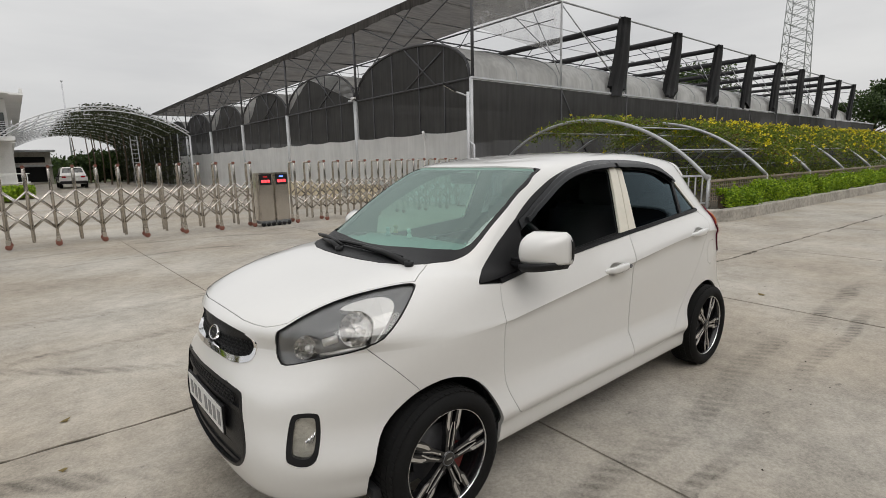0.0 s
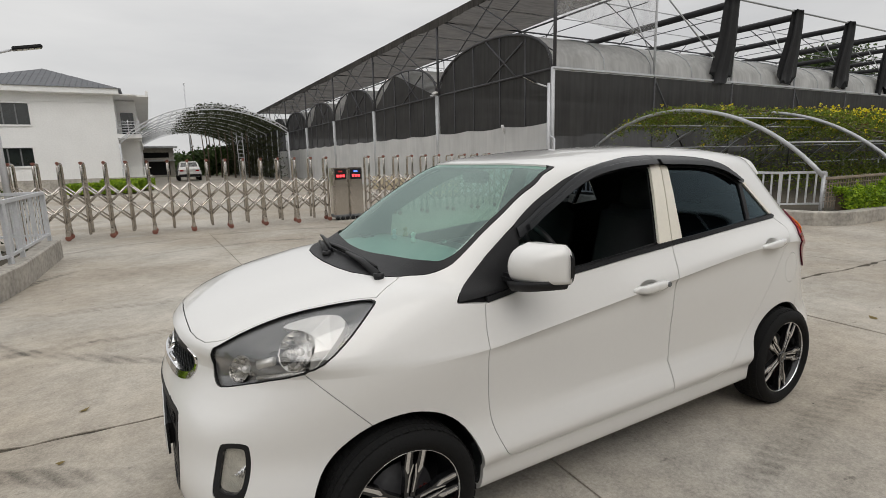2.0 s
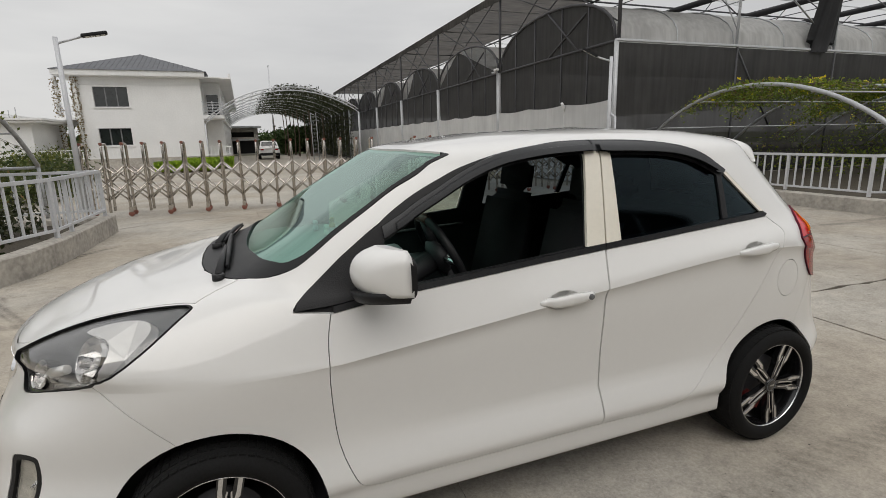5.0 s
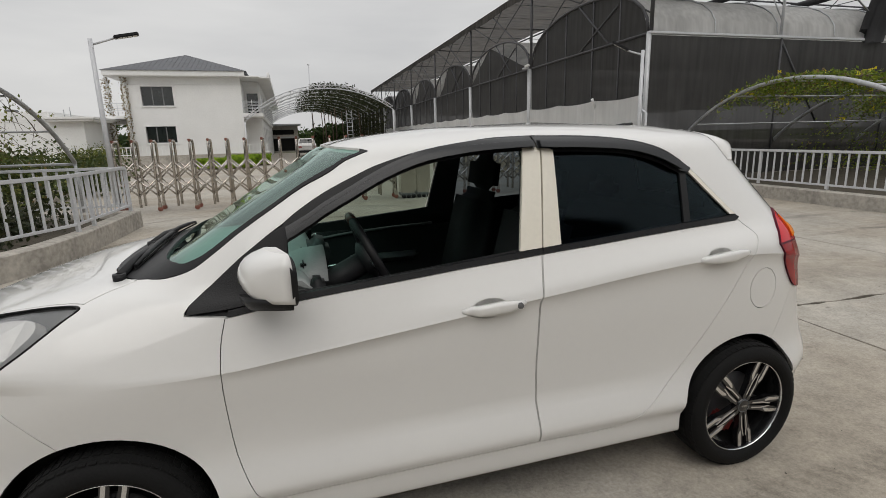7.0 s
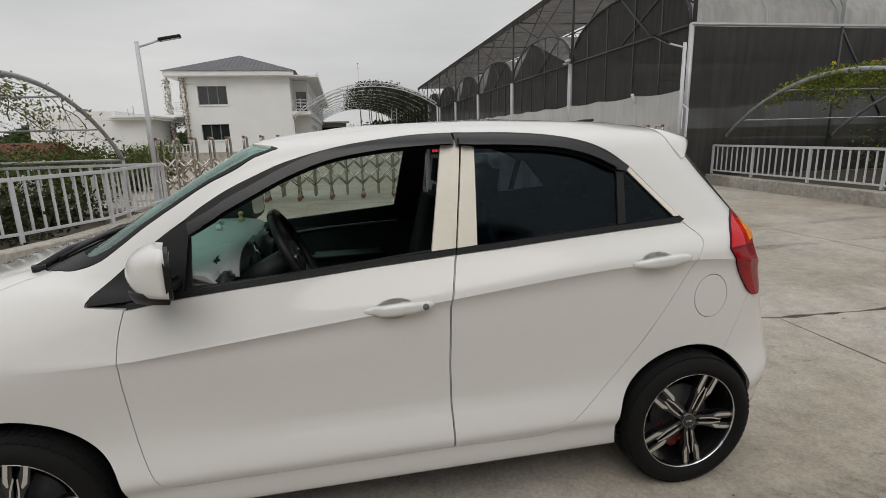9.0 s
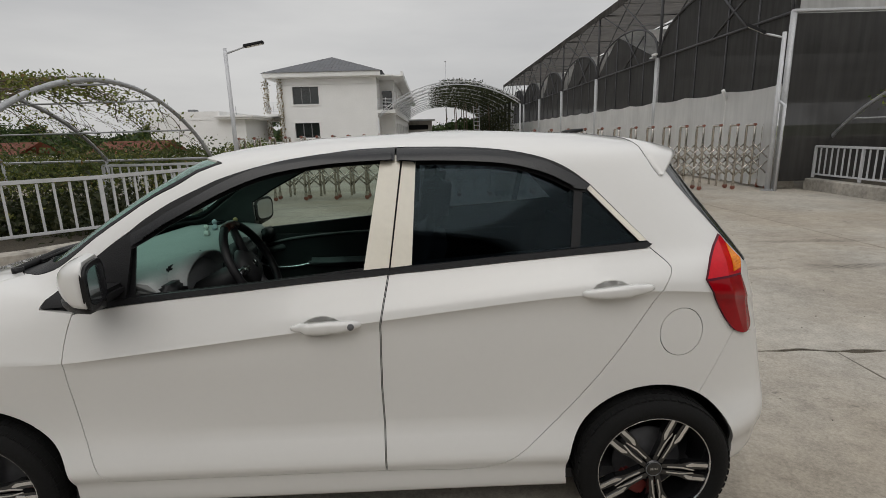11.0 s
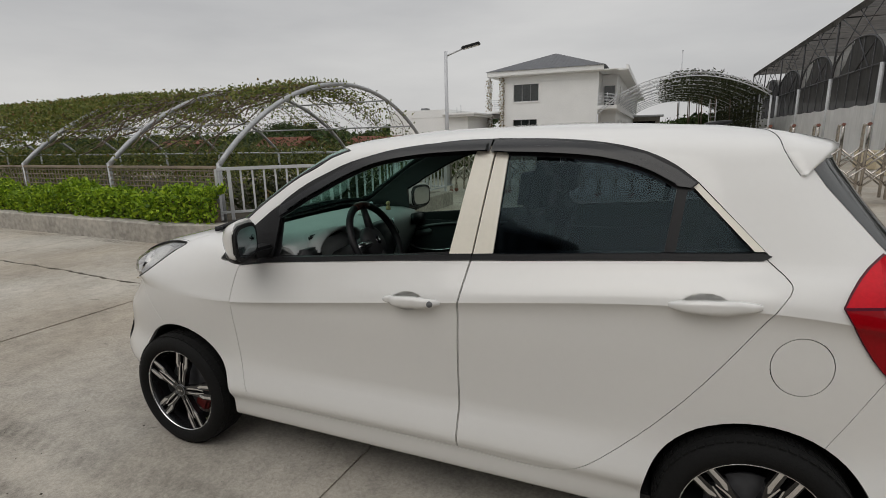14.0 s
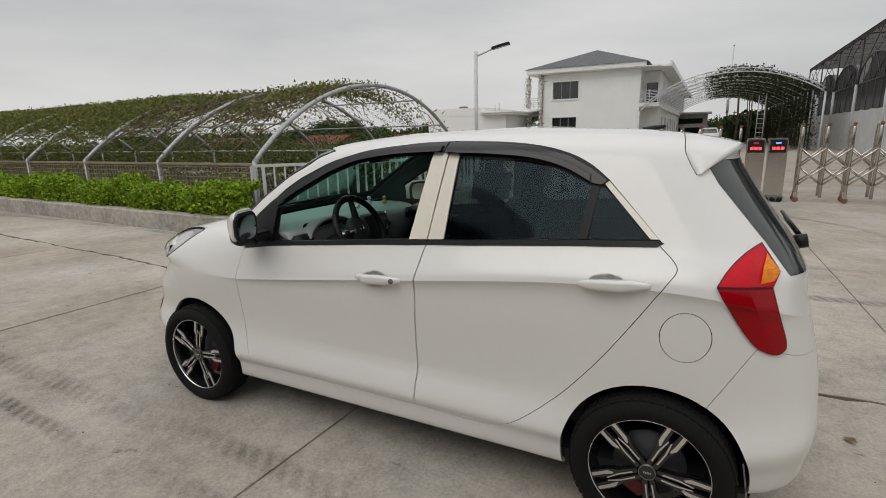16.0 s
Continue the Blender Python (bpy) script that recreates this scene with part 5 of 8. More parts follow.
# ---- concrete slabs of the forecourt ----
def slabs():
    """Cast slabs with open joints: one uneven long joint, cross joints on both sides of it, chipped edges."""
    rng = random.Random(7)
    host = tagged(new("paving"), "pale cast concrete slabs with dark open joints", "pavement", kind="structure")

    def long_joint(x):
        return -0.91 - 0.064 * x + 0.012 * math.sin(x * 3.1) + 0.008 * math.sin(x * 9.7 + 1)

    cols_far = [0.78 + 3.33 * k for k in range(-5, 5)]
    cols_near = [0.26 + 3.33 * k for k in range(-5, 5)]
    chip = lambda a: 0.004 + a * rng.uniform(0, 1) ** 3
    for cols, y_end, sgn, tilt in ((cols_far, -9.75, -1, -0.012), (cols_near, 9.0, 1, 0.04)):
        for xa, xb in zip(cols, cols[1:]):
            n = 30
            edge = []
            for k in range(n + 1):
                x = xa + 0.004 + (xb - xa - 0.008) * k / n
                edge.append((x, long_joint(x) + sgn * (0.003 + chip(0.034))))
            ya = long_joint(xa)
            far = [(xb - 0.004 + tilt * (y_end - ya) - chip(0.003), y_end), (xa + 0.004 + tilt * (y_end - ya), y_end)]
            side_b = [(xb - 0.004 + tilt * (y_end - ya) * f - chip(0.004), ya + (y_end - ya) * f) for f in [k / 16 for k in range(1, 16)]]
            side_a = [(xa + 0.004 + tilt * (y_end - ya) * f + chip(0.004), ya + (y_end - ya) * f) for f in [k / 16 for k in range(15, 0, -1)]]
            loop = edge + side_b + far + side_a
            if sgn < 0:
                loop = loop[::-1]
            bm = bmesh.new()
            top = [bm.verts.new((x, y, 0.012)) for x, y in loop]
            low = [bm.verts.new((x, y, -0.03)) for x, y in loop]
            bm.faces.new(top)
            for i in range(len(top)):
                bm.faces.new((top[i], low[i], low[(i + 1) % len(top)], top[(i + 1) % len(top)]))
            bmesh.ops.recalc_face_normals(bm, faces=bm.faces[:])
            s = part("slab", bm, GROUND, host)
            s.location.z = -0.012
    # dirt that fills the long joint
    dirt = bmesh.new()

    def ribbon(pts, w):
        rows = [[dirt.verts.new((x + dx * sg, y + dy * sg, -0.006)) for sg in (-1, 1)] for (x, y), (dx, dy) in ((p, w) for p in pts)]
        for a, b in zip(rows, rows[1:]):
            dirt.faces.new((a[0], a[1], b[1], b[0]))
    ribbon([(-15.0 + 0.25 * k, long_joint(-15.0 + 0.25 * k)) for k in range(110)], (0, 0.055))
    bmesh.ops.recalc_face_normals(dirt, faces=dirt.faces[:])
    part("joint_filler", dirt, SOIL, host, "dark dirt in the joint")


def leaf_litter():
    """A few fallen leaves and crumbs on the concrete."""
    rng = np.random.default_rng(5)
    spots = [(2.326, -1.363), (2.371, -0.758), (-2.0, -0.29), (4.3, -1.3), (-3.4, 0.4), (3.1, 1.6)]
    for x, y in spots:
        me = leaf_mesh("fallen_leaf", np.array([[0, 0, 0.012]]), 0.045, int(abs(x * 100)), 1.7, 0.85)
        ob = part_mesh("fallen_leaf", me, LEAF_DRY, None)
        place(tagged(ob, "dry brown leaf fallen on the concrete", "leaf", "fallen leaves"), Matrix.Translation((x, y, 0)))
    n = 500
    q = np.stack([rng.uniform(-6, 5, n), rng.uniform(-5, 2.5, n), np.full(n, 0.003)], 1)
    ob = part_mesh("crumbs", leaf_mesh("crumbs", q, 0.008, 9, 1.4, 0.7), SOIL, None)
    tagged(ob, "dark crumbs of soil scattered on the concrete", "debris", kind="stuff")


def rear_wall():
    """The long net-clad greenhouse front across the yard, behind the viewer."""
    root = thing("net_wall", Matrix.Translation((0, 11.6, 0)), "long dark net-clad greenhouse front across the yard", "wall", kind="structure")
    part("net", box((-45, 45, 0, 0.1, 0.1, 6.6)), NETROLL, root)
    for k in range(14):
        part("column", tube([(-45.5 + 7 * k, -0.12, 0), (-45.5 + 7 * k, -0.12, 6.75)], 0.07, 8), GALV, root)
    part("top_rail", box((-46, 46, -0.1, 0.12, 6.6, 6.72)), GALV, root)


rear_wall()
slabs()
leaf_litter()


# ---- car ----
FRONT = [(1.80, 0.19), (1.85, 0.23), (1.878, 0.32), (1.888, 0.42), (1.885, 0.52), (1.882, 0.62), (1.862, 0.70), (1.838, 0.775), (1.80, 0.857), (1.56, 0.937), (1.27, 1.0), (1.05, 1.042), (0.76, 1.218), (0.56, 1.34), (0.40, 1.425), (0.05, 1.472)]
SIDE = [(0.69, 0.19), (0.720, 0.21), (0.730, 0.29), (0.745, 0.345), (0.710, 0.455), (0.706, 0.60), (0.724, 0.75), (0.731, 0.842), (0.719, 0.876), (0.692, 0.94), (0.667, 1.0), (0.655, 1.035), (0.610, 1.17), (0.568, 1.29), (0.517, 1.395), (0.38, 1.458)]
REAR = [(-1.62, 0.24), (-1.68, 0.27), (-1.70, 0.36), (-1.71, 0.45), (-1.71, 0.55), (-1.70, 0.66), (-1.68, 0.76), (-1.66, 0.84), (-1.645, 0.90), (-1.64, 0.97), (-1.62, 1.02), (-1.60, 1.06), (-1.50, 1.2), (-1.42, 1.32), (-1.36, 1.415), (-1.1, 1.462)]
RISE = [0, 0, 0, 0, 0.0, -0.02, -0.05, -0.08, -0.085, -0.075, -0.062, -0.058, -0.04, -0.02, 0, 0]
BOXY_F = [5.0, 5.4, 6.0, 6.0, 6.0, 6.5, 7, 7.5, 8, 8, 7.5, 7.2, 10.0, 9.5, 5.4, 3.2]
BOW = [0.08, 0.08, 0.08, 0.08, 0.10, 0.16, 0.30, 0.36, 0.22, 0.08, 0.03, 0.0, 0.0, 0.0, 0.0, 0.0]
BOXY_R = [7, 7.3, 7.5, 7.5, 7.2, 6.6, 6.1, 6, 6, 6, 5.5, 5, 4.4, 4.0, 3.4, 3.0]
XM = -0.35
CREASE = 7


def smooth_rows(rows, per):
    return [np.array(q) for q in spline([np.atleast_1d(r) for r in rows], per)]


def body_grid(per=5, half=72):
    """The car's skin as rings from sill to roof: each ring runs from nose to tail as two quarter superellipses."""
    table = [np.array([*f, *s, *r, k, bf, br, bw]) for f, s, r, k, bf, br, bw in zip(FRONT, SIDE, REAR, RISE, BOXY_F, BOXY_R, BOW)]
    rings = []
    # the flank is broken at the shoulder crease, with two rings set close to it
    whole = np.array(smooth_rows(table, per))
    flank = np.vstack([smooth_rows(table[:CREASE + 1], per), smooth_rows(table[CREASE:], per)[1:]])
    rows = np.hstack([whole, flank[:, 2:4]])
    at = CREASE * per
    near = [rows[at] + (rows[at + 1] - rows[at]) * 0.2, rows[at] + (rows[at - 1] - rows[at]) * 0.07, rows[at] + (rows[at - 1] - rows[at]) * 0.3]
    rows = [*rows[:at], near[2], near[1], rows[at], near[0], *rows[at + 1:]]
    for xf, zf, w_soft, z_soft, xr, zr, rise, bf, br, bow, w_crisp, z_crisp in rows:
        ring = []
        for k in range(half + 1):
            th = math.pi * k / half
            c, s = math.cos(th), math.sin(th)
            n = bf if c > 0 else br
            r = (abs(c) ** n + s ** n) ** (-1 / n)
            X, Y = c * r, s * r
            x = XM + X * ((xf - XM) if c > 0 else (XM - xr))
            crisp = max(0.0, min(1.0, (1.05 - x) / 0.4)) * max(0.0, min(1.0, (x + 1.75) / 0.25))
            zs = z_soft + (z_crisp - z_soft) * crisp
            y = (w_soft + (w_crisp - w_soft) * crisp) * Y
            d = max(0.0, 0.842 - zs)
            if 0.6 < zs:
                y -= Y * 0.72 * d * math.exp(-d / 0.05) * crisp
            # the doors' hollow above the sill
            hollow = max(0.0, min(1.0, (0.62 - x) / 0.3)) * max(0.0, min(1.0, (x + 0.85) / 0.3))
            if 0.3 < zs < 0.62:
                y -= Y * 0.009 * hollow * math.exp(-(zs - 0.455) / 0.05 if zs > 0.455 else (zs - 0.455) / 0.022)
            if c > 0:
                x -= bow * Y * Y * X ** 4
            lower = max(0.0, 1 - max(0.0, zs - 0.62) / 0.35) if zs > 0.3 else 0.6
            y += Y * 0.028 * lower * (math.exp(-((x - 1.19) / 0.36) ** 2) + 0.8 * math.exp(-((x + 1.19) / 0.36) ** 2))
            e = abs(X) ** (5 if c > 0 else 3)
            z = zs + rise * (min(x, 0.85) + 0.27)
            climb = 0.028 * min(1.0, max(0.0, (0.8 - x) / 1.05)) + 0.036 * min(1.1, max(0.0, (-0.27 - x) / 1.13))
            z += climb * math.exp(-((zs - 0.842) / 0.11) ** 2)
            z = z * (1 - e) + (zf if c > 0 else zr) * e
            ring.append((x, y, z))
        rings.append(ring)
    return rings


from mathutils.bvhtree import BVHTree
from mathutils.interpolate import poly_3d_calc

SHEET = []


class Skin:
    """The car's skin as points, outward normals and quads, from which solid sheets at any depth are made."""

    def __init__(self):
        g = body_grid(4, 64)
        bm = bmesh.new()
        rows = [[bm.verts.new(p) for p in r] + [bm.verts.new((x, -y, z)) for x, y, z in r[-2:0:-1]] for r in g]
        self.k = k = len(rows[0])
        for a, b in zip(rows, rows[1:]):
            for i in range(k):
                bm.faces.new((a[i], a[(i + 1) % k], b[(i + 1) % k], b[i]))
        top = bm.verts.new((-0.55, 0, 1.492))
        for i in range(k):
            bm.faces.new((rows[-1][i], rows[-1][(i + 1) % k], top))
        bmesh.ops.recalc_face_normals(bm, faces=bm.faces[:])
        bm.normal_update()
        bm.verts.index_update()
        self.co = np.array([v.co[:] for v in bm.verts])
        self.no = np.array([v.normal[:] for v in bm.verts])
        self.faces = [[v.index for v in f.verts] for f in bm.faces]
        bm.free()
        # slower-turning directions for the offsets, so that sheets do not cross themselves at the crease
        way = self.no[:-1].reshape(-1, k, 3)
        for _ in range(3):
            pad = np.concatenate([way[:1]] * 3 + [way] + [way[-1:]] * 3)
            way = sum(pad[i:i + len(way)] for i in range(7)) / 7
        way = way.reshape(-1, 3)
        self.way = np.vstack([way / np.linalg.norm(way, axis=1)[:, None], self.no[-1:]])
        self.tree = BVHTree.FromPolygons(self.co.tolist(), self.faces)

    def near(self, p):
        """The nearest place on the skin, its smooth normal and its distance."""
        loc, _, i, d = self.tree.find_nearest(p)
        f = self.faces[i]
        w = poly_3d_calc([Vector(self.co[k]) for k in f], loc)
        return loc, sum((Vector(self.no[k]) * q for k, q in zip(f, w)), Vector()).normalized(), d

    def shade(self, me):
        """Gives a sheet cut from the skin the skin's own smooth normals; its cut edges stay crisp."""
        me.update()
        at = [self.near(v.co) for v in me.vertices]
        out = [None] * len(me.loops)
        for f in me.polygons:
            f.use_smooth = True
            n = f.normal
            for k in f.loop_indices:
                _, sn, d = at[me.loops[k].vertex_index]
                c = n.dot(sn)
                if c > 0.93 or (c > 0.7 and d < 0.003):
                    out[k] = sn
                elif c < -0.93:
                    out[k] = -sn
                else:
                    out[k] = n
        me.normals_split_custom_set([tuple(q) for q in out])

    def solid(self, out, inn):
        """A closed sheet between two offsets from the skin."""
        n = len(self.co)
        v = np.vstack([self.co + self.way * out, self.co + self.way * inn])
        f = self.faces + [[i + n for i in q[::-1]] for q in self.faces]
        k = self.k
        f += [[(i + 1) % k, i, i + n, (i + 1) % k + n] for i in range(k)]
        me = bpy.data.meshes.new("sheet")
        me.from_pydata(v.tolist(), [], f)
        bm = bmesh.new()
        bm.from_mesh(me)
        bmesh.ops.recalc_face_normals(bm, faces=bm.faces[:])
        bm.to_mesh(me)
        bm.free()
        return me

    def at(self, x, z):
        """The half width of the skin near a place in side view."""
        d = (self.co[:, 0] - x) ** 2 + (self.co[:, 2] - z) ** 2 + (self.co[:, 1] < 0) * 9
        i = np.argsort(d)[:4]
        w = 1 / (d[i] + 1e-6)
        return float((self.co[i, 1] * w).sum() / w.sum())


def boolean(a, b, op):
    """The mesh of a cut by, or kept within, b."""
    oa, ob = new("solid_a", a), new("solid_b", b)
    mod = oa.modifiers.new("cut", "BOOLEAN")
    mod.operation, mod.solver, mod.object = op, "EXACT", ob
    bpy.context.view_layer.update()
    me = bpy.data.meshes.new_from_object(oa.evaluated_get(bpy.context.evaluated_depsgraph_get()))
    bpy.data.objects.remove(oa)
    bpy.data.objects.remove(ob)
    me.materials.clear()
    return me


def to_mesh(bm):
    me = bpy.data.meshes.new("cutter")
    bm.to_mesh(me)
    bm.free()
    return me


def joined(*bms):
    out = bmesh.new()
    for b in bms:
        me = to_mesh(b)
        out.from_mesh(me)
        bpy.data.meshes.remove(me)
    return out


def inset(outline, d):
    """The outline drawn in by d."""
    p = [np.array(q, float) for q in outline]
    area = sum(a[0] * b[1] - a[1] * b[0] for a, b in zip(p, p[1:] + p[:1]))
    s = 1 if area > 0 else -1
    out = []
    for i, q in enumerate(p):
        e1, e2 = q - p[i - 1], p[(i + 1) % len(p)] - q
        e1, e2 = e1 / (np.linalg.norm(e1) + 1e-9), e2 / (np.linalg.norm(e2) + 1e-9)
        n = np.array([-(e1 + e2)[1], (e1 + e2)[0]]) * s
        n /= np.linalg.norm(n) + 1e-9
        out.append(tuple(q + n * d / max(0.5, abs(np.dot(n, np.array([-e1[1], e1[0]]))))))
    return out


def prism3(points, way, far):
    """A closed prism of a loop in space, drawn along a direction both ways."""
    bm = bmesh.new()
    d = Vector(way).normalized() * far
    lo = [bm.verts.new(Vector(p) - d) for p in points]
    hi = [bm.verts.new(Vector(p) + d) for p in points]
    k = len(lo)
    bm.faces.new(lo)
    bm.faces.new(hi[::-1])
    for i in range(k):
        bm.faces.new((lo[i], hi[i], hi[(i + 1) % k], lo[(i + 1) % k]))
    bmesh.ops.recalc_face_normals(bm, faces=bm.faces[:])
    return bm


def mirrored(points):
    return [(x, -y, z) for x, y, z in points]


def half(me, side):
    """The faces of me on one side of the car, as a mesh."""
    bm = bmesh.new()
    bm.from_mesh(me)
    gone = [f for f in bm.faces if f.calc_center_median().y * side < 0]
    bmesh.ops.delete(bm, geom=gone, context="FACES")
    out = bpy.data.meshes.new("half")
    bm.to_mesh(out)
    bm.free()
    return out


def flip_y(me):
    bm = bmesh.new()
    bm.from_mesh(me)
    for v in bm.verts:
        v.co.y *= -1
    bmesh.ops.reverse_faces(bm, faces=bm.faces[:])
    out = bpy.data.meshes.new("mirror_half")
    bm.to_mesh(out)
    bm.free()
    return out


def outer_faces(me):
    """Only the outward skin of a thin sheet, one surface thick."""
    bm = bmesh.new()
    bm.from_mesh(me)
    gone = [f for f in bm.faces if f.normal.dot(f.calc_center_median() - Vector((-0.1, 0, 0.6))) < 0.12]
    bmesh.ops.delete(bm, geom=gone, context="FACES")
    out = bpy.data.meshes.new("pane")
    bm.to_mesh(out)
    bm.free()
    return out


def panel(name, me, material, parent, label="", sharp=32):
    """A pressed or moulded panel: smooth but for its edges."""
    me.materials.clear()
    ob = part_mesh(name, me, material, parent, label, True)
    if SHEET:
        SHEET[0].shade(me)
    else:
        me.set_sharp_from_angle(angle=radians(sharp))
    return ob


def faceted(name, me, material, parent, label, a, b, turn):
    """A lens with a ridge from a to b in side view, behind which its face turns to the rear."""
    d = Vector((b[0] - a[0], 0, b[1] - a[1])).normalized()
    across = Vector((-d.z, 0, d.x))
    if across.x > 0:
        across = -across
    at = Vector((a[0], 0, a[1]))
    bm = bmesh.new()
    bm.from_mesh(me)
    bmesh.ops.bisect_plane(bm, geom=bm.verts[:] + bm.edges[:] + bm.faces[:], plane_co=at, plane_no=across)
    bm.to_mesh(me)
    bm.free()
    ob = panel(name, me, material, parent, label)
    nor = [Vector(q.vector) for q in me.corner_normals]
    for f in me.polygons:
        if (f.center - at).dot(across) > 0 and abs(f.normal.y) > 0.3:
            for k in f.loop_indices:
                nor[k] = (nor[k] + across * turn).normalized()
    me.normals_split_custom_set([tuple(q) for q in nor])
    return ob


# side view outlines (x, z)
BELT = [(0.80, 0.932), (0.647, 0.954), (0.467, 0.971), (0.249, 0.989), (0.022, 1.009), (-0.187, 1.024), (-0.27, 1.031), (-0.465, 1.044), (-0.684, 1.061), (-0.913, 1.077), (-1.165, 1.09)]
RAIL = [(0.618, 1.178), (0.57, 1.214), (0.484, 1.266), (0.38, 1.314), (0.29, 1.350), (0.14, 1.389), (-0.03, 1.414), (-0.162, 1.428), (-0.312, 1.432), (-0.531, 1.427), (-0.703, 1.411), (-0.828, 1.382), (-0.915, 1.341), (-0.985, 1.287)]
SAIL = [(0.924, 0.936), (0.909, 0.956), (0.85, 1.002), (0.757, 1.080), (0.667, 1.146)]
LOW_F = [(0.608, 1.128), (0.526, 1.172), (0.489, 1.196), (0.39, 1.246), (0.305, 1.289), (0.208, 1.328), (0.12, 1.353), (0.01, 1.370), (-0.09, 1.380), (-0.25, 1.387)]
LOW_R = [(-0.372, 1.382), (-0.507, 1.378), (-0.683, 1.364), (-0.816, 1.331), (-0.903, 1.289), (-0.925, 1.277)]
DOOR_FRONT_EDGE = [(0.812, 0.91), (0.828, 0.84), (0.834, 0.762), (0.834, 0.653), (0.819, 0.472), (0.778, 0.352), (0.745, 0.312), (0.70, 0.299)]
B_EDGE = [(-0.268, 1.01), (-0.246, 0.90), (-0.236, 0.846), (-0.229, 0.615), (-0.233, 0.299)]
REAR_EDGE = [(-0.49, 0.290), (-0.60, 0.298), (-0.70, 0.345), (-0.85, 0.468), (-0.99, 0.635), (-1.11, 0.808), (-1.205, 0.955), (-1.232, 0.995), (-1.229, 1.022), (-1.18, 1.068)]

REAR_EDGE = [(float(p[0]), float(p[1])) for p in spline(REAR_EDGE, 3)]
DOOR_FRONT_EDGE = [(float(p[0]), float(p[1])) for p in spline(DOOR_FRONT_EDGE, 3)]
RAIL_F = [(float(p[0]), float(p[1])) for p in spline(RAIL[:9], 3)]
RAIL_R = [(float(p[0]), float(p[1])) for p in spline(RAIL[8:], 3)]
LOW_F = [(float(p[0]), float(p[1])) for p in spline(LOW_F, 2)]
LOW_R = [(float(p[0]), float(p[1])) for p in spline(LOW_R, 3)]


def down(line, d):
    return [(x, z - d) for x, z in line]


def both(outline, y0=0.2, y1=1.2):
    """Prisms of a side outline through both flanks."""
    return joined(prism(outline, y0, y1), prism(outline, -y1, -y0))


